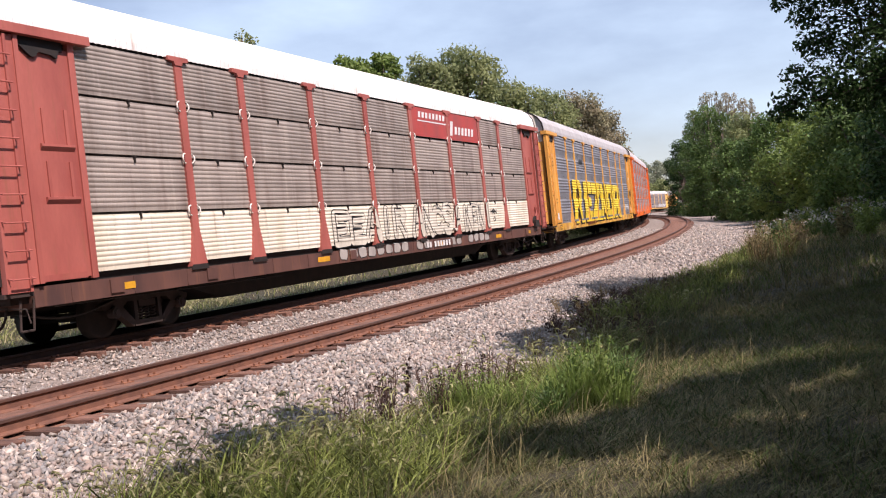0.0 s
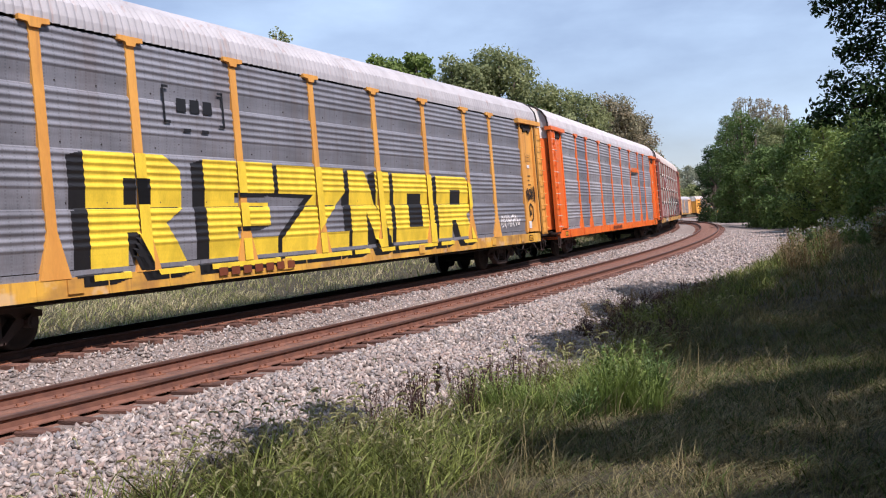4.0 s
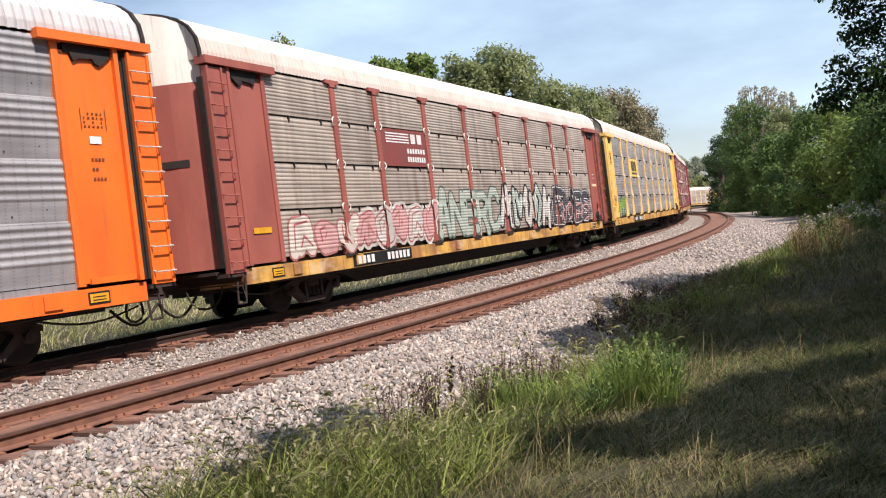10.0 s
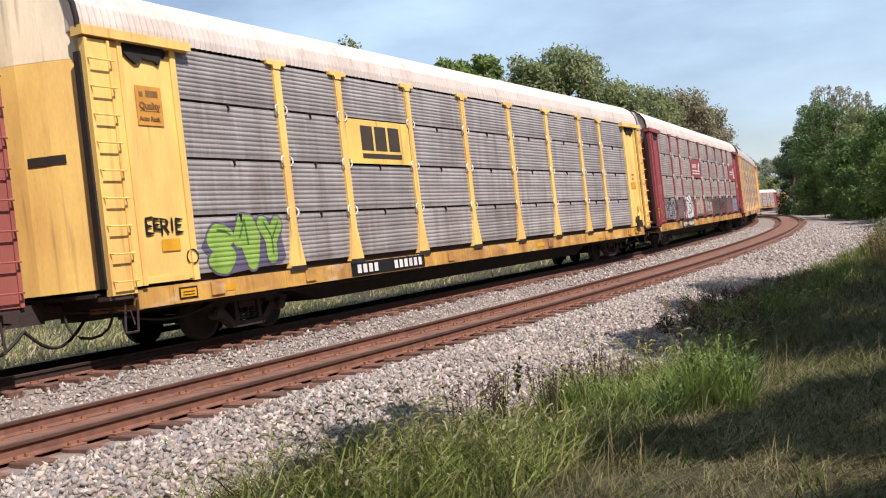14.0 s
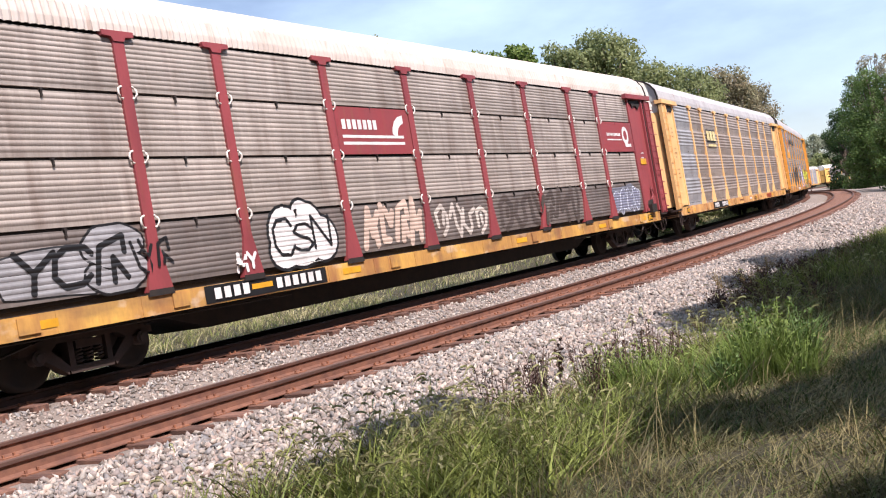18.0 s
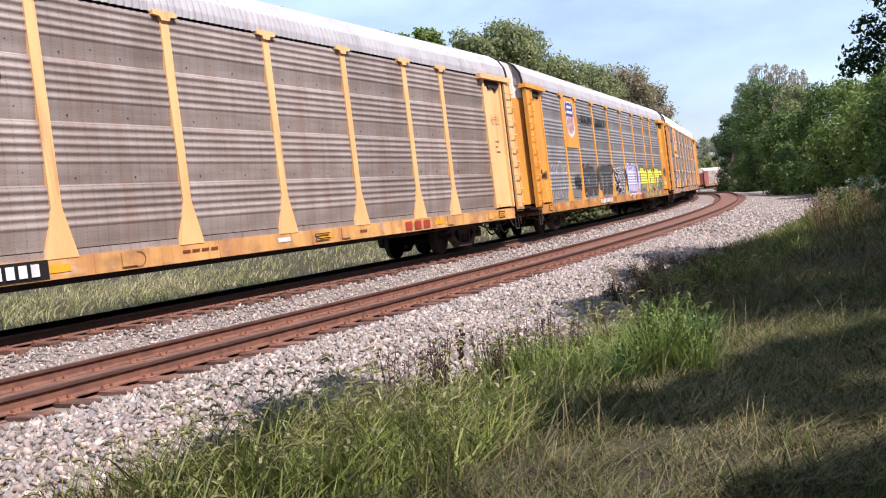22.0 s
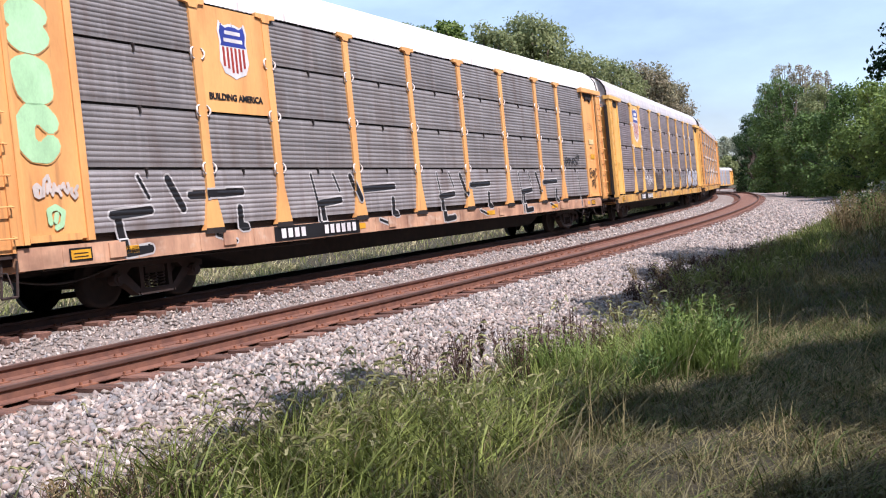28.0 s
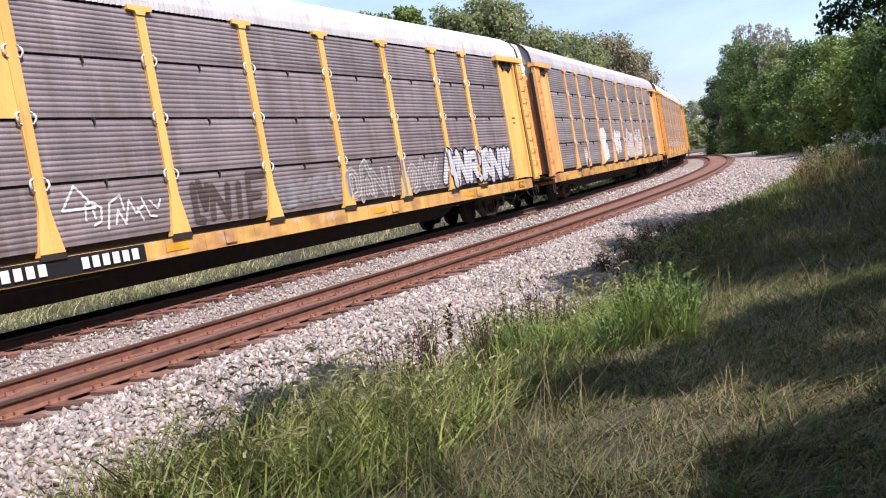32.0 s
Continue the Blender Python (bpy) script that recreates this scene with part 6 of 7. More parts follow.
def leaf_quads(rng, centres, radii, count, size, droop=0.0):
    """Leaf quads strewn through round clumps, denser towards their skin."""
    centres, radii = np.asarray(centres, float), np.asarray(radii, float)
    pick = rng.choice(len(centres), count, p=radii ** 2 / (radii ** 2).sum())
    d = rng.normal(size=(count, 3))
    d /= np.linalg.norm(d, axis=1)[:, None]
    r = radii[pick] * rng.uniform(0.25, 1.0, count) ** 0.45 * np.minimum(1.12, 0.74 + 0.24 * np.abs(rng.normal(size=count)))
    p = centres[pick] + d * r[:, None] * np.array([1, 1, 0.85])
    n = d + rng.normal(scale=0.75, size=(count, 3)) + np.array([0, 0, 0.35])
    n /= np.linalg.norm(n, axis=1)[:, None]
    a = np.cross(n, rng.normal(size=(count, 3)))
    a /= np.linalg.norm(a, axis=1)[:, None]
    b = np.cross(n, a)
    s = size * rng.uniform(0.6, 1.3, count)[:, None]
    bend = n * s * 0.18
    return np.stack([p - a * s, p - b * s * 0.5 - bend, p + a * s, p + b * s * 0.5 - bend], axis=1)


def limb_mesh(name, segments, material):
    """Tapered limbs: rows of (start, end, radius at start, radius at end)."""
    sh = Shape()
    n = 7
    for a, b, ra, rb in segments:
        a, b = Vector(a), Vector(b)
        d = (b - a).normalized()
        u = d.orthogonal().normalized()
        w = d.cross(u)
        v = []
        for p, r in ((a, ra), (b, rb)):
            v += [p + r * (math.cos(2 * math.pi * i / n) * u + math.sin(2 * math.pi * i / n) * w) for i in range(n)]
        sh.add(v, [(i, (i + 1) % n, (i + 1) % n + n, i + n) for i in range(n)] + [tuple(range(n, 2 * n))])
    return mesh_of(name, sh.v, sh.f, material, True)


def tree(name, x, y, height, radius, leaves, leaf, material, label, seed, low=0.25, lobes=16, thin=False, category="tree"):
    rng = np.random.default_rng(seed)
    z0 = ground_at(x, y) - 0.1
    ob = new(name)
    ob.matrix_basis = Matrix.Translation((x, y, z0))
    tagged(ob, label, category)
    centres, radii, segs = [], [], []
    fork = height * max(low, 0.2)
    segs.append(((0, 0, -0.2), (0.1, 0, fork), 0.03 * height, 0.02 * height))
    for k in range(lobes):
        h = low + (1 - low) * (k + 0.5) / lobes
        span = radius * (0.35 + 0.75 * math.sin(math.pi * min(0.95, (h - low) / (1 - low) * 0.8 + 0.18)))
        a = k * 2.4 + rng.uniform(-0.5, 0.5)
        r = span * rng.uniform(0.25, 0.8)
        c = np.array([r * math.cos(a), r * math.sin(a), height * (h - 0.06)])
        centres.append(c)
        radii.append(radius * rng.uniform(0.20, 0.44) * (0.45 if thin else 1.0))
        segs.append(((0.1, 0, fork * rng.uniform(0.7, 1.0) + (0.5 * (c[2] - fork) if thin else 0)), tuple(c), (0.005 if thin else 0.012) * height, (0.0015 if thin else 0.004) * height))
    part("trunk", limb_mesh("trunk", segs, BARK), ob)
    part("crown", quads("crown", leaf_quads(rng, centres, radii, leaves, leaf), material), ob)
    return ob


TREE_LABEL = "tall leafy tree in full late-summer green"
k = 0
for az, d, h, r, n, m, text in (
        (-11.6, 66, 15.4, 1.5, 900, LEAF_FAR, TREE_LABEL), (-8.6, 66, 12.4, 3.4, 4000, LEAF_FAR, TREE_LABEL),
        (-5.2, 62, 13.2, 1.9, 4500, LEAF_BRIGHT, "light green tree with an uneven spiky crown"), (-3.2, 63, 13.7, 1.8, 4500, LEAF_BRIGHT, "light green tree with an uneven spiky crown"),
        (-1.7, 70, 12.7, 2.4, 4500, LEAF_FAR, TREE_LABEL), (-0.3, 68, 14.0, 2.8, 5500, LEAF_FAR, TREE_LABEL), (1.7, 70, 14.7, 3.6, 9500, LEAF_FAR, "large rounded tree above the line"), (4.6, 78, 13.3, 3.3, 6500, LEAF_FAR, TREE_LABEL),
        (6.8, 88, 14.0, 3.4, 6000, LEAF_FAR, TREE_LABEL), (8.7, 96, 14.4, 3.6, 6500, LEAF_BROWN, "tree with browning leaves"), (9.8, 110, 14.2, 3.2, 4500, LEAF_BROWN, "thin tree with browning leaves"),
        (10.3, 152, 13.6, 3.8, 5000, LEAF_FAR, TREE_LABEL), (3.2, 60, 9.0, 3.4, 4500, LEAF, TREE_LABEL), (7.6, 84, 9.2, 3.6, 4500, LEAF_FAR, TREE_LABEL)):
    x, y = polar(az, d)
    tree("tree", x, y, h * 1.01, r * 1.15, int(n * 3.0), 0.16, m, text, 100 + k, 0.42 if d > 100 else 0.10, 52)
    k += 1
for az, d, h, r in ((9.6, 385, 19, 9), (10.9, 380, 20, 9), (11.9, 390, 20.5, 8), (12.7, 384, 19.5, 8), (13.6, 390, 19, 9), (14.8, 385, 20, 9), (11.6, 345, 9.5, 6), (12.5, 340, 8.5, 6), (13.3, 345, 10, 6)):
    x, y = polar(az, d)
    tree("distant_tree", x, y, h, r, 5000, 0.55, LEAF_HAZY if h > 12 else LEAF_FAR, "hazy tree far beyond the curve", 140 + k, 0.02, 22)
    k += 1
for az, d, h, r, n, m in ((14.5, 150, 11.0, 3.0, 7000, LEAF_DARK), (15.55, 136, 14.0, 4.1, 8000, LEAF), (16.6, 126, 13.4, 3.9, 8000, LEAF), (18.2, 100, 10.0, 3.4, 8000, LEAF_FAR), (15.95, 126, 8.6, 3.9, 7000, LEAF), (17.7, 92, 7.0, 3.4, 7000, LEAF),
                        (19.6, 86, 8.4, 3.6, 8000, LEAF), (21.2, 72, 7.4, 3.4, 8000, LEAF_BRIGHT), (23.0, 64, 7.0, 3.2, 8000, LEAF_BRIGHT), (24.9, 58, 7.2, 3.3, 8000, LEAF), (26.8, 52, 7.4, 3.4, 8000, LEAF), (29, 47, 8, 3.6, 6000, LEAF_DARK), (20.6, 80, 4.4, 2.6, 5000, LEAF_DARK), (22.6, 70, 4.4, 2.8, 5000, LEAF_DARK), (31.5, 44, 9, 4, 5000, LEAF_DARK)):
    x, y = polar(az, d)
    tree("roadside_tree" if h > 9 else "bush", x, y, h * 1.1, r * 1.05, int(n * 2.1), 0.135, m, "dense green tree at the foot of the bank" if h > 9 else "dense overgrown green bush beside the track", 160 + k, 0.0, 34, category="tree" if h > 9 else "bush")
    k += 1
for az, d, h, r in ((15.7, 142, 16.6, 3.0), (16.5, 140, 19.0, 3.6), (17.4, 138, 18.2, 3.4), (18.4, 128, 16.0, 3.2)):
    x, y = polar(az, d)
    tree("sparse_tree", x, y, h, r, 3600, 0.125, LEAF_BROWN, "sparse half-bare tree behind the bushes", 190 + k, 0.45, 70, True)
    k += 1


def bank_tree(trunk, clumps, leaves, leaf, seed):
    """A near tree on the bank whose boughs reach over it."""
    rng = np.random.default_rng(seed)
    z0 = ground_at(*trunk) - 0.1
    ob = new("bank_tree")
    ob.matrix_basis = Matrix.Translation((*trunk, z0))
    tagged(ob, "broad dark-leaved tree reaching over the grass bank", "tree")
    local = [(c[0] - trunk[0], c[1] - trunk[1], c[2] - z0) for c in clumps]
    segs = [((0, 0, -0.2), (0.1, 0.1, 3.6), 0.32, 0.24), ((0.1, 0.1, 3.6), (0, 0.2, 8), 0.24, 0.12)]
    for i, c in enumerate(local):
        h = 3.4 + (i % 5) * 0.9
        bend = (c[0] * 0.5, c[1] * 0.5, h + (c[2] - h) * 0.65)
        segs += [((0.05, 0.1, h), bend, 0.04, 0.022), (bend, c, 0.022, 0.007)]
    part("trunk", limb_mesh("trunk", segs, BARK), ob)
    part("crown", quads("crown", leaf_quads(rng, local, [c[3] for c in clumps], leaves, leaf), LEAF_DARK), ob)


# the dark tree whose boughs hang into view: bearing, elevation from the camera, radius
HANG = [(17.3, 15.2, 0.25), (18.3, 15.3, 0.3), (19.4, 15.2, 0.4), (20.6, 15.2, 0.5), (20.7, 11.5, 0.35), (21.3, 11.9, 0.4), (21.7, 13.4, 0.6), (22.0, 10.6, 0.5), (22.5, 9.0, 0.6), (21.9, 9.0, 0.3), (21.4, 7.2, 0.5), (20.8, 5.8, 0.45), (20.3, 5.1, 0.35), (21.5, 5.4, 0.5), (22.6, 6.8, 0.7), (22.9, 12, 0.9), (23.9, 9.5, 0.9), (24.0, 7.0, 0.9), (23.0, 5.6, 0.5),
        (24.8, 5.9, 0.7), (25.6, 8.5, 1.1), (25.0, 12.5, 1.2), (27.0, 7.0, 1.1), (27.5, 11.0, 1.5), (24.0, 15.6, 1.3), (27.0, 15.6, 1.6), (22.0, 16.6, 0.9), (29.5, 9.0, 1.6), (31.0, 13.0, 1.8), (30.0, 17.0, 1.9), (26.0, 19.0, 1.8)]
bank_tree(polar(31.0, 24.5), [(*polar(a, 21.5 + 0.25 * (a - 20)), H + 21.5 * math.tan(radians(e)), r * 0.82) for a, e, r in HANG], 27000, 0.062, 301)
# trees beside and behind the camera, seen by their shade alone: patches of ground they shade (x, y, half widths, clumps)
def boughs_over(patches, seed, high=8.0, radius=0.55):
    rnd = random.Random(seed)
    out = []
    for x, y, a, b, count in patches:
        for _ in range(count):
            h = high + rnd.uniform(-0.9, 0.9)
            gx, gy = x + a * rnd.uniform(-1, 1), y + b * rnd.uniform(-1, 1)
            out.append((gx + 0.469 * h, gy - 0.485 * h, ground_at(gx, gy) + h, radius * rnd.uniform(0.7, 1.2)))
    return out


bank_tree((13.5, 13.0), boughs_over([(4.6, 14.2, 2.3, 1.8, 34), (6.0, 18.5, 2.4, 2.6, 40), (2.4, 15.4, 0.9, 1.8, 24), (3.5, 18.6, 0.6, 1.6, 14), (4.7, 21.6, 0.8, 2.4, 24), (6.2, 24.6, 0.6, 1.4, 12), (5.6, 11.2, 1.3, 0.9, 15), (3.2, 12.7, 1.1, 0.5, 15), (8.8, 14.0, 1.6, 4.0, 26)], 5, 8.6, 0.8), 62000, 0.16, 302)
bank_tree((11.0, -2.5), boughs_over([(0.5, 7.5, 0.3, 0.25, 5), (1.15, 7.1, 0.35, 0.3, 9), (1.7, 7.6, 0.3, 0.3, 8), (2.3, 8.3, 0.35, 0.35, 9), (3.1, 9.0, 0.4, 0.35, 9), (4.0, 9.2, 0.6, 0.5, 10), (3.0, 7.0, 0.35, 0.3, 5), (4.2, 7.8, 0.7, 0.8, 10), (2.3, 6.3, 0.3, 0.15, 3), (1.6, 6.1, 0.4, 0.2, 1)], 7, 5.6, 0.42), 25000, 0.11, 303)
bank_tree((7.0, -4.5), boughs_over([(1.4, 4.45, 0.4, 0.35, 26), (2.05, 4.65, 0.45, 0.4, 30), (2.75, 5.05, 0.5, 0.45, 24), (1.8, 3.5, 1.1, 0.6, 28)], 11, 5.2, 0.42) + boughs_over([(2.4, 6.7, 0.6, 0.3, 3)], 15, 7.0, 0.22), 18000, 0.11, 304)
bank_tree((5.0, -6.5), boughs_over([(-2.25, 7.9, 0.2, 0.45, 5), (-1.95, 8.9, 0.2, 0.45, 5), (-1.6, 10.0, 0.2, 0.5, 5)], 16, 9.5, 0.36), 4200, 0.10, 306)
bank_tree((20.0, 24.0), boughs_over([(9.6, 23.5, 1.8, 2.4, 30), (13.0, 31.0, 2.4, 4.0, 44), (17.5, 41.0, 3.0, 5.0, 40)], 13, 9.0, 0.85), 30000, 0.17, 305)
# unseen trees added beside and behind the camera to block sky light from the bank
for x, y, h, r in ((13, 5, 9.5, 3.6), (9.5, 3.5, 6.0, 2.6), (9.2, 8.0, 5.5, 2.4), (10.5, 12.0, 6.5, 2.6), (15, 0, 11, 4), (12, -7, 11, 4), (7, -10, 12, 4), (1, -12, 12.5, 4.2), (-5, -13, 12, 4), (-11, -14, 12, 4), (18, 8, 12, 4.2), (19, 16, 12, 4.5), (16, 21, 10, 3.6), (20, 25, 12, 4.2), (22, -6, 13, 5), (4, -18, 14, 5), (-8, -20, 14, 5)):
    tree("sky_block_tree", x, y, h, r, 3400, 0.33, LEAF_DARK, "unseen dense dark-leaved tree added to keep sky light off the bank", 330 + k, 0.08, 34)
    k += 1


# ---------------------------------------------------------------- grass
def blades(rng, s0, s1, u0, u1, count, height, width, off_edge=True, lean=0.35, side_of=0.9, clumps=1.3):
    """Curved grass blades over a stretch of the bank; heights and widths as ranges."""
    s = rng.uniform(s0, s1, count)
    u = rng.uniform(u0, u1, count)
    patch = np.array([noise.noise((a * 0.45, b * 0.45, 5)) for a, b in zip(s, u)])
    keep = rng.uniform(0, 1, count) < 0.7 + side_of * patch
    tuftiness = np.array([noise.noise((a * 2.6, b * 2.6, 11)) for a, b in zip(s, u)])
    keep &= rng.uniform(0, 1, count) < 0.72 + clumps * tuftiness
    if off_edge:
        edge = np.array([bed_edge(a) for a in s]) + 0.35 * np.array([noise.noise((a * 0.8, 2, 7)) for a in s])
        keep &= u > edge - 0.25 * rng.uniform(0, 1, count) ** 2
    s, u, tuftiness = s[keep], u[keep], tuftiness[keep]
    n = len(s)
    base = np.array([(*on_line(a, b)[:2], bank_height(a, b) - 0.02) for a, b in zip(s, u)])
    h = rng.uniform(*height, n) * (0.75 + 0.5 * rng.uniform(0, 1, n)) * (1 + 0.55 * tuftiness)
    a = rng.uniform(0, 2 * math.pi, n)
    tilt = np.stack([np.cos(a), np.sin(a), np.zeros(n)], 1) * (h * lean * rng.uniform(0.2, 1.6, n))[:, None]
    side = np.stack([-np.sin(a + 0.8), np.cos(a + 0.8), np.zeros(n)], 1) * (rng.uniform(*width, n))[:, None]
    pts, ws = [], (1.0, 0.85, 0.55, 0.08)
    for k, f in enumerate((0, 0.4, 0.75, 1.0)):
        up = np.zeros((n, 3))
        up[:, 2] = h * (f - 0.12 * f ** 3)
        c = base + up + tilt * f ** 2
        pts.append((c - side * ws[k], c + side * ws[k]))
    q = [np.stack([pts[k][0], pts[k][1], pts[k + 1][1], pts[k + 1][0]], 1) for k in range(3)]
    return np.stack(q, 1).reshape(-1, 4, 3), base, h, tilt


def grass(name, label, material, *stretches):
    tagged(part(name, quads(name, np.concatenate(stretches), material)), label, "grass", kind="stuff")


rng = np.random.default_rng(7)
near_a, tb, th, tt = blades(rng, 2, 17, 3.3, 5.9, 21000, (0.22, 0.50), (0.0045, 0.011), True, 0.95, 1.7)
stalks, sb, sh_, st = blades(rng, 5, 13, 3.6, 5.6, 900, (0.4, 0.66), (0.0022, 0.0035), True, 0.45)
grass("tall_grass", "tall green grass along the edge of the ballast", GRASS, near_a, blades(rng, 2, 8.2, 5.0, 6.5, 6000, (0.16, 0.38), (0.0045, 0.010), True, 0.95)[0], blades(rng, 8.2, 12, 4.6, 6.3, 3000, (0.16, 0.38), (0.0045, 0.009), True, 0.9)[0], blades(rng, 16, 45, 4.0, 6.4, 12000, (0.2, 0.42), (0.006, 0.012), True, 0.6)[0])
grass("dry_stalks", "thin dry stalks standing in the tall grass", GRASS_DRY, stalks, blades(rng, 2, 17, 3.4, 7.0, 7000, (0.25, 0.5), (0.003, 0.005), True, 0.7)[0])
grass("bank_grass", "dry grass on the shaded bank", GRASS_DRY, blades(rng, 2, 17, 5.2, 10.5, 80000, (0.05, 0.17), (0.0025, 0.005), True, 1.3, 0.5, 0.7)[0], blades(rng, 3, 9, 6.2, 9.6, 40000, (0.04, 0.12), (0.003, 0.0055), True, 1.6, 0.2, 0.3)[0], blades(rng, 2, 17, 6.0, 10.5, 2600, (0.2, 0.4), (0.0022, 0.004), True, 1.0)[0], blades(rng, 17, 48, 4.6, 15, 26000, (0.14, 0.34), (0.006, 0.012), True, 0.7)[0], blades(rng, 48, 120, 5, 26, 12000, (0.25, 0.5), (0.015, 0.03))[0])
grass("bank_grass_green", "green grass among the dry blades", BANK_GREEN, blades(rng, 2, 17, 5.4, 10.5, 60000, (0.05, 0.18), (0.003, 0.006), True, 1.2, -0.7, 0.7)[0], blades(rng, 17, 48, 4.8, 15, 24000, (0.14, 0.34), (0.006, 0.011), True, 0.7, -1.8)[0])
grass("trodden_grass", "short grass round the camera on the bank", GRASS_DRY, blades(rng, -9, 2.4, 4.2, 13, 16000, (0.06, 0.18), (0.004, 0.007), True, 1.1)[0], blades(rng, 2, 12, 10.3, 14, 9000, (0.08, 0.2), (0.004, 0.007), True, 1.1)[0])
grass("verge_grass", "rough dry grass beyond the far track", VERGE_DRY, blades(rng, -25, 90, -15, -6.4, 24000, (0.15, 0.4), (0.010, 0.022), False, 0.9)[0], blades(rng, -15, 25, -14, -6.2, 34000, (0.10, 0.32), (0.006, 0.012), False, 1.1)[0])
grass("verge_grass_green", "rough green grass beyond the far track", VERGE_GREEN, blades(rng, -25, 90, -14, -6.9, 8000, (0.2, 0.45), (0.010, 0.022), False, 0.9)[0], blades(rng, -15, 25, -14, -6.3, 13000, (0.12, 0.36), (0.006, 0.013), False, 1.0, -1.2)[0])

grass("dead_stems", "dark dead stems among the tall grass", WEED_DARK, blades(rng, 6.5, 11.5, 4.0, 5.8, 1800, (0.25, 0.5), (0.0025, 0.005), True, 0.6, 1.7)[0], blades(rng, 3.5, 9.5, 3.5, 4.7, 4200, (0.18, 0.42), (0.003, 0.006), True, 0.8)[0])

# drooping seed heads on the tall grass
pick = rng.choice(len(tb), 750, replace=False)
chosen = [(tb[i], th[i], tt[i]) for i in pick] + list(zip(sb, sh_, st))
heads = []
for root, tall, over in chosen:
    p0 = Vector(root) + Vector((0, 0, tall * 0.88)) + Vector(over)
    d = Vector((over[0], over[1], 0)).normalized()
    c = 0.085 + 0.06 * rng.random()
    pts = [p0]
    for j in range(1, 6):
        w = j / 5
        pts.append(p0 + d * (c * math.sin(w * 2.0)) + Vector((0, 0, c * 0.5 * (1 - (1.7 * w - 0.75) ** 2))))
    for j in range(len(pts) - 1):
        a, b = pts[j], pts[j + 1]
        t = (0.004, 0.0085, 0.0095, 0.008, 0.003)[j]
        for side in (d.cross(Vector((0, 0, 1))) * t, Vector((0, 0, t))):
            heads.append((a - side, a + side, b + side, b - side))
grass("seed_heads", "drooping foxtail seed heads above the grass", SEED, np.array([[tuple(p) for p in q] for q in heads]))


def tuft(rng, radius, count, height, width):
    """Long curved leaves that spread from one root."""
    a = rng.uniform(0, 2 * math.pi, count)
    r = radius * np.sqrt(rng.uniform(0, 1, count))
    base = np.stack([r * np.cos(a), r * np.sin(a), np.zeros(count)], 1)
    h = height * rng.uniform(0.5, 1.05, count)
    b = a + rng.normal(scale=0.8, size=count)
    out = np.stack([np.cos(b), np.sin(b), np.zeros(count)], 1) * (h * rng.uniform(0.1, 0.75, count))[:, None]
    side = np.stack([-np.sin(b), np.cos(b), np.zeros(count)], 1) * (width * rng.uniform(0.6, 1.2, count))[:, None]
    pts = []
    for f, w in ((0, 0.7), (0.35, 1.0), (0.7, 0.8), (1.0, 0.08)):
        up = np.zeros((count, 3))
        up[:, 2] = h * (f - 0.22 * f ** 3)
        c = base + up + out * f ** 2
        pts.append((c - side * w, c + side * w))
    return np.stack([np.stack([pts[k][0], pts[k][1], pts[k + 1][1], pts[k + 1][0]], 1) for k in range(3)], 1).reshape(-1, 4, 3)


def weed(x, y, height, spread, leaves, leaf, material, label, seed, stems=7, blossom=0, long=0):
    rng = np.random.default_rng(seed)
    z = ground_at(x, y) - 0.02
    ob = new("weed")
    ob.matrix_basis = Matrix.Translation((x, y, z))
    tagged(ob, label, "weed")
    segs, centres, radii = [], [], []
    for k in range(stems):
        a = rng.uniform(0, 2 * math.pi)
        tip = (spread * rng.uniform(0.2, 1) * math.cos(a), spread * rng.uniform(0.2, 1) * math.sin(a), height * rng.uniform(0.7, 1.05))
        segs.append(((0, 0, 0), tip, 0.006, 0.003))
        for f in (0.35, 0.55, 0.75, 0.95):
            centres.append((tip[0] * f, tip[1] * f, tip[2] * f))
            radii.append(spread * 0.42 * (1.15 - 0.5 * f))
    for seg in segs:
        part("stem", limb_mesh("stem", [seg], material), ob)
    q = leaf_quads(rng, centres, radii, leaves, leaf)
    if long:
        q = np.concatenate([q, tuft(rng, spread, long, height, 0.006)])
    part("foliage", quads("foliage", q, material), ob)
    if blossom:
        part("blossom", quads("blossom", leaf_quads(rng, [g[1] for g in segs], [spread * 0.35] * len(segs), blossom, leaf), BLOSSOM), ob)


for wx, wy, wh, ws, wn_, wm in ((1.0, 8.85, 0.52, 0.17, 700, LEAF_BRIGHT), (1.2, 8.75, 0.66, 0.18, 900, LEAF_BRIGHT), (1.42, 8.9, 0.70, 0.18, 900, LEAF_BRIGHT), (1.66, 9.05, 0.62, 0.16, 700, LEAF), (1.3, 9.3, 0.66, 0.2, 700, LEAF), (0.92, 8.5, 0.4, 0.16, 400, LEAF), (1.55, 8.6, 0.4, 0.18, 400, LEAF_BRIGHT)):
    weed(wx, wy, wh, ws, wn_ // 2, 0.02, wm, "bright green leafy weed at the edge of the ballast", int(wx * 100), 9, 0, 150)
for wx, wy, wh, ws in ((0.2, 9.75, 0.55, 0.22), (-0.08, 9.95, 0.5, 0.2), (0.45, 9.5, 0.48, 0.18), (0.7, 9.3, 0.42, 0.16)):
    weed(wx, wy, wh, ws, 160, 0.018, LEAF_BRIGHT, "yellow-green weed among tall grass", 700 + int(wx * 100), 9, 0, 110)
weed(-0.56, 11.1, 0.55, 0.07, 420, 0.018, WEED_DARK, "dark dried dock stalk full of seeds", 406, 3)
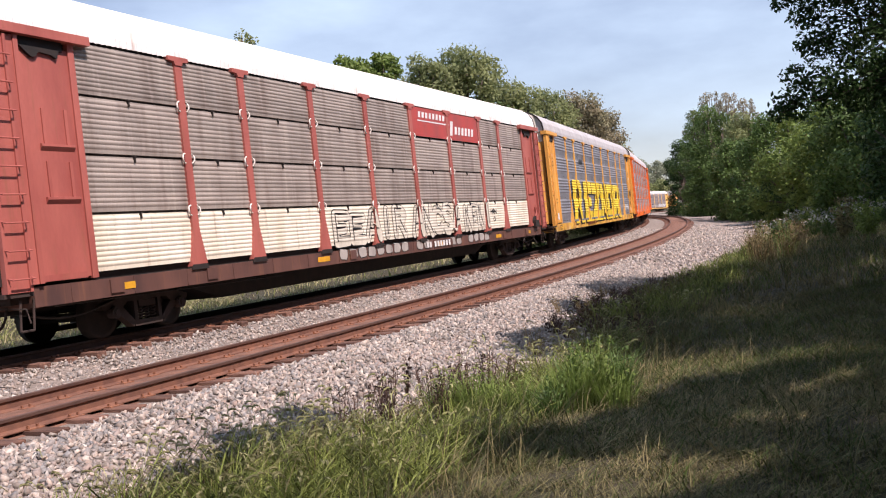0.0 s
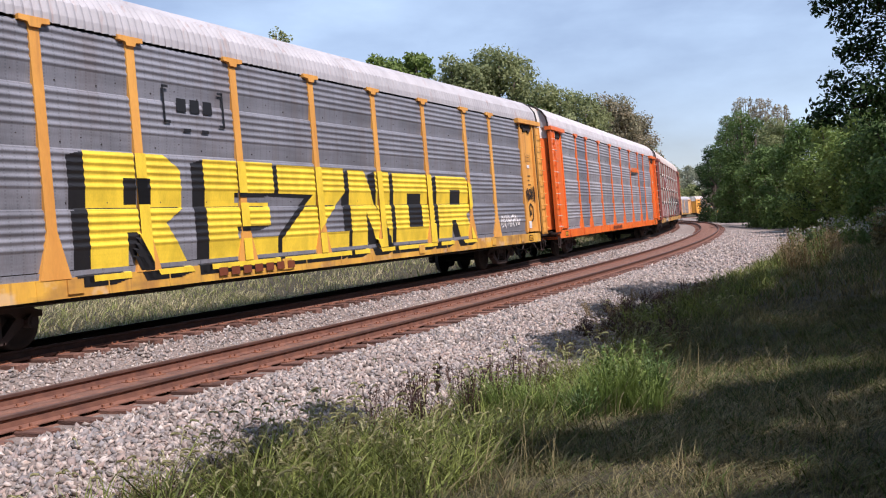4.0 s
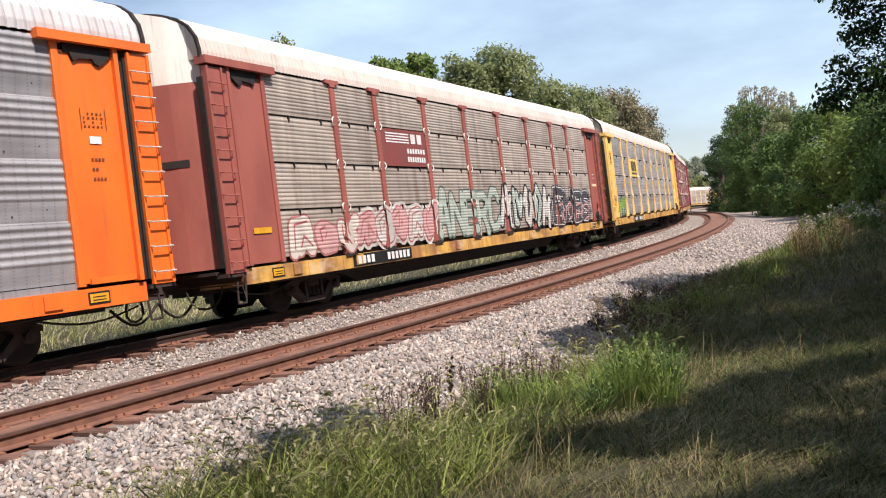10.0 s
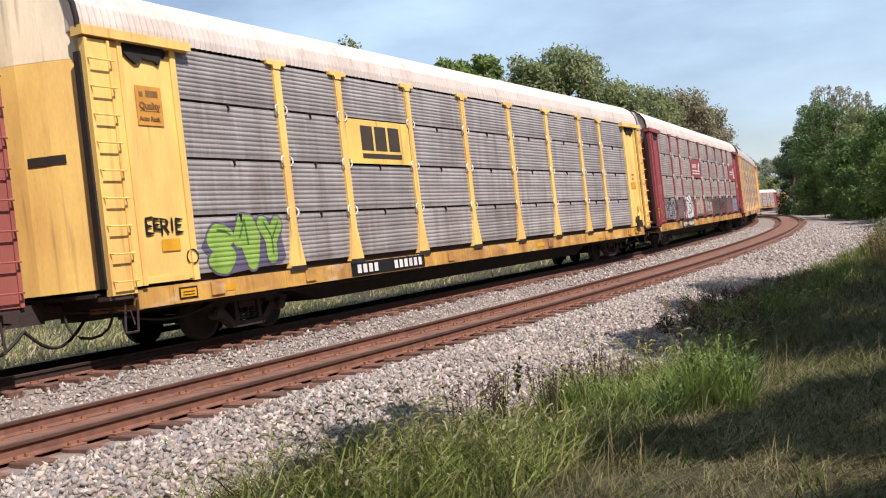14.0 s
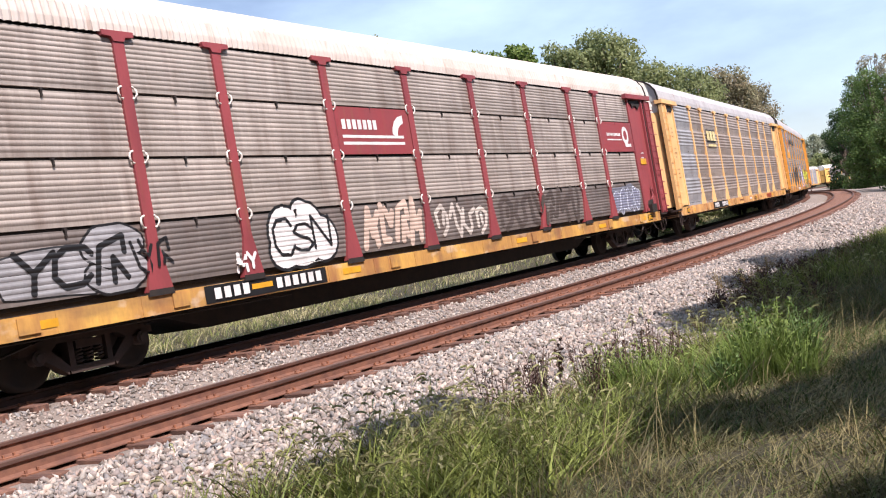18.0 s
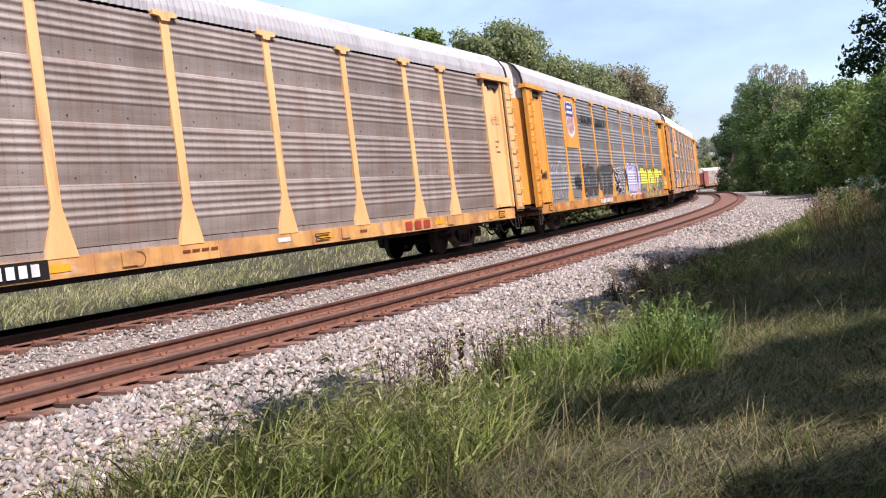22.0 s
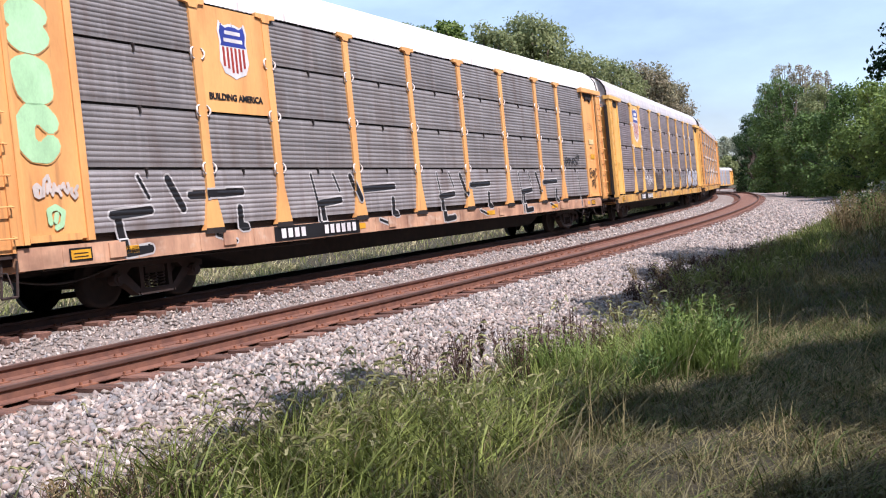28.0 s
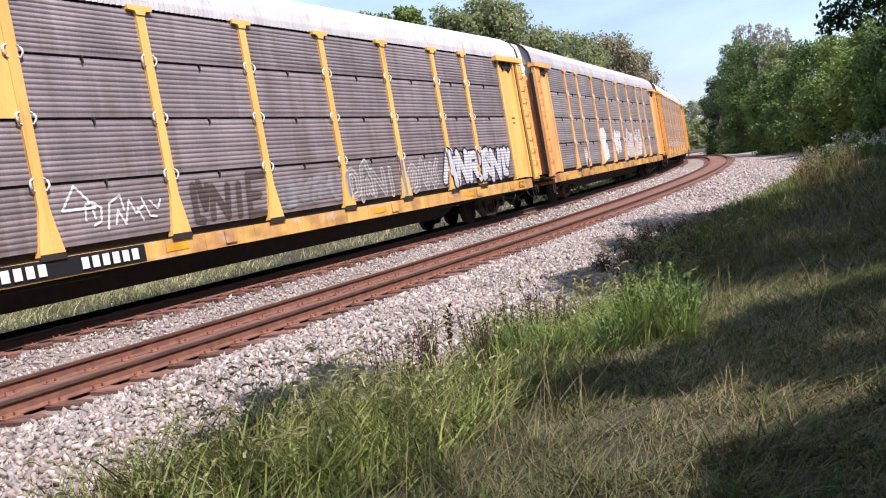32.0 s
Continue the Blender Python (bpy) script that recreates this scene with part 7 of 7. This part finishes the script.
for j in range(26):
    s_ = 7.0 + 3 * random.random()
    u_ = bed_edge(s_) + 0.75 * random.random() - 0.25
    wx, wy, _ = on_line(s_, u_)
    weed(wx, wy, 0.42 + 0.3 * random.random(), 0.15, 110, 0.016, WEED_DARK, "dark dry weed stalk in the grass", 410 + j, 5)
for j in range(46):
    s_ = 12.5 + 9 * random.random()
    wx, wy, _ = on_line(s_, bed_edge(s_) - 1.0 + 1.4 * random.random())
    weed(wx, wy, 0.22 + 0.26 * random.random(), 0.24, 150, 0.018, WEED_DARK if j % 3 else WEED_BROWN, "low dead brown weed at the edge of the ballast", 470 + j, 6)
for j in range(10):
    s_, u_ = 30 + 60 * random.random(), 1.0 + 4 * random.random()
    wx, wy, _ = on_line(s_, bed_edge(s_) + u_)
    weed(wx, wy, 0.9 + 0.6 * random.random(), 0.5, 500, 0.06, random.choice((LEAF_BRIGHT, LEAF, GRASS_DRY)), "rough weed on the shaded bank", 440 + j, 8)
for j in range(46):
    s_ = 4.0 + 6.5 * random.random()
    wx, wy, _ = on_line(s_, bed_edge(s_) - 0.4 + 0.7 * random.random())
    weed(wx, wy, 0.12 + 0.16 * random.random(), 0.16, 80, 0.016, WEED_BROWN if j % 3 else WEED_DARK, "low dead brown weed at the edge of the ballast", 900 + j, 5)
heap_x, heap_y = polar(18.6, 76)
heap = tagged(new("dirt_heap"), "low heap of bare dirt with a pale slab beside it", "dirt heap")
heap.matrix_basis = Matrix.Translation((heap_x, heap_y, ground_at(heap_x, heap_y) - 0.15))
hv, hf = [], []
for i in range(9):
    for j in range(16):
        r_, a_ = 2.2 * i / 8, 2 * math.pi * j / 16
        hv.append((1.3 * r_ * math.cos(a_), r_ * math.sin(a_), 0.35 * math.cos(math.pi * i / 16) ** 2 + 0.22 * noise.noise((r_ * math.cos(a_), r_ * math.sin(a_), 8)) - (0.25 if i == 8 else 0)))
hf = [(i * 16 + j, i * 16 + (j + 1) % 16, i * 16 + 16 + (j + 1) % 16, i * 16 + 16 + j) for i in range(8) for j in range(16)]
part("dirt", mesh_of("dirt", hv, hf, mat("bare_dirt", (0.20, 0.15, 0.11), 0.95, 0, 0.4, 2.0, (0.12, 0.09, 0.065), 0.9, 14, 0.05), True), heap)
part("slab", Shape().prism([(-2.9, 0.05), (-1.3, 0.0), (-1.25, 0.28), (-2.8, 0.22)], -2.9, -2.2).done("slab", mat("pale_slab", (0.55, 0.53, 0.50), 0.9, 0, 0.2, 4)), heap, None, "pale broken concrete slab")
# pale blossom and brown stalks along the crest of the far bank
rw = random.Random(77)
for j in range(16):
    wx, wy = polar(19.3 + 6.6 * j / 15 + rw.uniform(-0.2, 0.2), rw.uniform(37, 46))
    weed(wx, wy, rw.uniform(0.9, 1.4), 0.45, 260, 0.05, LEAF, "tall weed topped with pale white blossom", 800 + j, 8, 70)
for j in range(14):
    wx, wy = polar(rw.uniform(18.4, 21.0), rw.uniform(27, 40))
    weed(wx, wy, rw.uniform(0.7, 1.3), 0.4, 200, 0.035, rw.choice((WEED_BROWN, WEED_BROWN, GRASS_DRY, LEAF_BRIGHT)), "rough brown and yellow weed on the bank", 830 + j, 9, 0, 60)
for j in range(60):
    s_ = rw.uniform(12.5, 24)
    wx, wy, _ = on_line(s_, bed_edge(s_) + rw.uniform(-0.5, 0.9))
    weed(wx, wy, rw.uniform(0.2, 0.45), 0.2, 90, 0.022, rw.choice((WEED_DARK, WEED_DARK, WEED_BROWN)), "low dark brown weed at the shaded edge of the ballast", 860 + j, 6)


# ---------------------------------------------------------------- ties and ballast stones
def tie_mesh(variant):
    rnd = random.Random(variant)
    a, b, w = 1.295 + rnd.uniform(-0.04, 0.04), 1.295 + rnd.uniform(-0.04, 0.04), 0.115 + rnd.uniform(-0.008, 0.008)
    bm = bmesh.new()
    bmesh.ops.create_cube(bm, size=1.0)
    for v in bm.verts:
        v.co.x *= 2 * w
        v.co.y = -a if v.co.y < 0 else b
        v.co.z = v.co.z * 0.18 - 0.262 + rnd.uniform(-0.006, 0.006)
    bmesh.ops.bevel(bm, geom=list(bm.edges), offset=0.014, segments=1, affect="EDGES")
    me = bpy.data.meshes.new("tie")
    bm.to_mesh(me)
    bm.free()
    me.materials.append(TIE_WOOD)
    return me


TIES = [tie_mesh(j) for j in range(6)]
TIE_PLATE = Shape().box(-0.1, 0.1, -0.18, 0.18, -0.172, -0.157).box(-0.07, -0.05, -0.12, -0.09, -0.16, -0.125).box(0.05, 0.07, -0.12, -0.09, -0.16, -0.125).box(-0.07, -0.05, 0.09, 0.12, -0.16, -0.125).done("tie_plate", PLATE)
GAP = 0.56
far_v, far_f = [], []
rnd = random.Random(9)
for inner, s0, s1 in ((False, -5.6, 80.0), (True, -2.8, 75.0)):
    for j in range(int(-300 / GAP), int(300 / GAP)):
        s = j * GAP
        m = track_pose(s, inner) @ pose(rnd.uniform(-0.03, 0.03), rnd.uniform(-0.04, 0.04), 0, 0, 0, rnd.uniform(-1.2, 1.2))
        if s0 <= s <= s1:
            t = part("tie", rnd.choice(TIES), bed, m)
            if s < 26:
                for off in (-0.7525, 0.7525):
                    part("tie_plate", TIE_PLATE, t, Matrix.Translation((0, off, 0)))
        elif -25 < s < 170:
            n = len(far_v)
            far_v += [m @ Vector(p) for p in ((-0.115, -1.29, -0.178), (0.115, -1.29, -0.178), (0.115, 1.29, -0.178), (-0.115, 1.29, -0.178), (-0.115, -1.29, -0.33), (0.115, -1.29, -0.33), (0.115, 1.29, -0.33), (-0.115, 1.29, -0.33))]
            far_f += [(n, n + 1, n + 2, n + 3), (n + 4, n + 5, n + 1, n), (n + 6, n + 7, n + 3, n + 2), (n + 5, n + 6, n + 2, n + 1), (n + 7, n + 4, n, n + 3)]
tagged(part("distant_ties", mesh_of("distant_ties", far_v, far_f, TIE_WOOD), bed), "", kind="stuff")


# rust-stained ballast between the rails
for inner in (False, True):
    v, f = [], []
    run = np.arange(-60, 170, 0.5)
    for s in run:
        m = track_pose(s, inner)
        v += [m @ Vector((0, y, (-0.168 if abs(y) < 0.7 else -0.225) + 0.010 * noise.noise((s * 3, y * 5, 2)))) for y in (-0.86, -0.66, -0.3, 0, 0.3, 0.66, 0.86)]
    f = [(i * 7 + j, i * 7 + j + 1, i * 7 + 8 + j, i * 7 + 7 + j) for i in range(len(run) - 1) for j in range(6)]
    part("gauge_ballast", mesh_of("gauge_ballast", v, f, STAINED, True), bed, None, "rust-stained ballast between the rails")


def stones(rng, s0, s1, u0, u1, count, size, banked=False):
    """Angular stones strewn over a stretch of the bed: verts and faces."""
    s = rng.uniform(s0, s1, count)
    u = u0 + (u1 - u0) * rng.uniform(0, 1, count)
    keep = u < np.array([bed_edge(a) for a in s]) + 0.25 * rng.normal(size=count)
    s, u = s[keep], u[keep]
    n = len(s)
    base = np.array([(*on_line(a, b)[:2], bank_height(a, b)) for a, b in zip(s, u)])
    r = size * rng.uniform(0.45, 1.5, n)
    base[:, 2] += 0.02 + r * rng.uniform(-0.1, 0.5, n)
    octa = np.array([(1, 0, 0), (0, 1, 0), (-1, 0, 0), (0, -1, 0), (0, 0, 1), (0, 0, -1)], float)
    v = octa[None] * rng.uniform(0.6, 1.25, (n, 6, 3)) + rng.normal(scale=0.22, size=(n, 6, 3))
    v *= np.array([1.1, 0.82, 0.52])
    q = rng.normal(size=(n, 4))
    q /= np.linalg.norm(q, axis=1)[:, None]
    w, x, y, z = q.T
    rot = np.stack([1 - 2 * (y * y + z * z), 2 * (x * y - z * w), 2 * (x * z + y * w), 2 * (x * y + z * w), 1 - 2 * (x * x + z * z), 2 * (y * z - x * w), 2 * (x * z - y * w), 2 * (y * z + x * w), 1 - 2 * (x * x + y * y)], 1).reshape(n, 3, 3)
    v = np.einsum("nij,nkj->nki", rot, v) * r[:, None, None] + base[:, None]
    f = np.array([(0, 1, 4), (1, 2, 4), (2, 3, 4), (3, 0, 4), (1, 0, 5), (2, 1, 5), (3, 2, 5), (0, 3, 5)])
    return v.reshape(-1, 3), (f[None] + 6 * np.arange(n)[:, None, None]).reshape(-1, 3)


rng = np.random.default_rng(21)
sv, sf, total = [], [], 0
for args in ((-3, 14, 1.27, 5.6, 36000, 0.041), (14, 30, 1.27, 5.2, 23000, 0.041), (30, 75, 1.2, 7.0, 17000, 0.06), (-3, 25, -2.95, -1.0, 17000, 0.037), (25, 75, -2.95, -1.0, 9000, 0.055), (-3, 40, -0.7, 0.7, 1500, 0.03), (-3, 40, -6.4, -5.3, 4000, 0.05)):
    v, f = stones(rng, *args)
    sv.append(v)
    sf.append(f + total)
    total += len(v)
sv, sf = np.concatenate(sv), np.concatenate(sf)
me = bpy.data.meshes.new("ballast_stones")
me.vertices.add(len(sv))
me.vertices.foreach_set("co", sv.astype(np.float32).reshape(-1))
me.loops.add(len(sf) * 3)
me.loops.foreach_set("vertex_index", sf.astype(np.int32).reshape(-1))
me.polygons.add(len(sf))
me.polygons.foreach_set("loop_start", np.arange(0, len(sf) * 3, 3, dtype=np.int32))
me.polygons.foreach_set("loop_total", np.full(len(sf), 3, dtype=np.int32))
me.materials.append(STONE)
me.update()
tagged(part("ballast_stones", me, bed), "", kind="stuff")


# ---------------------------------------------------------------- what moves
def motions():
    times = [k * 1.0 for k in range(33)]
    for i, car in enumerate(CARS):
        walk(car, [(t, car_pose(i, t)) for t in times])


motions()
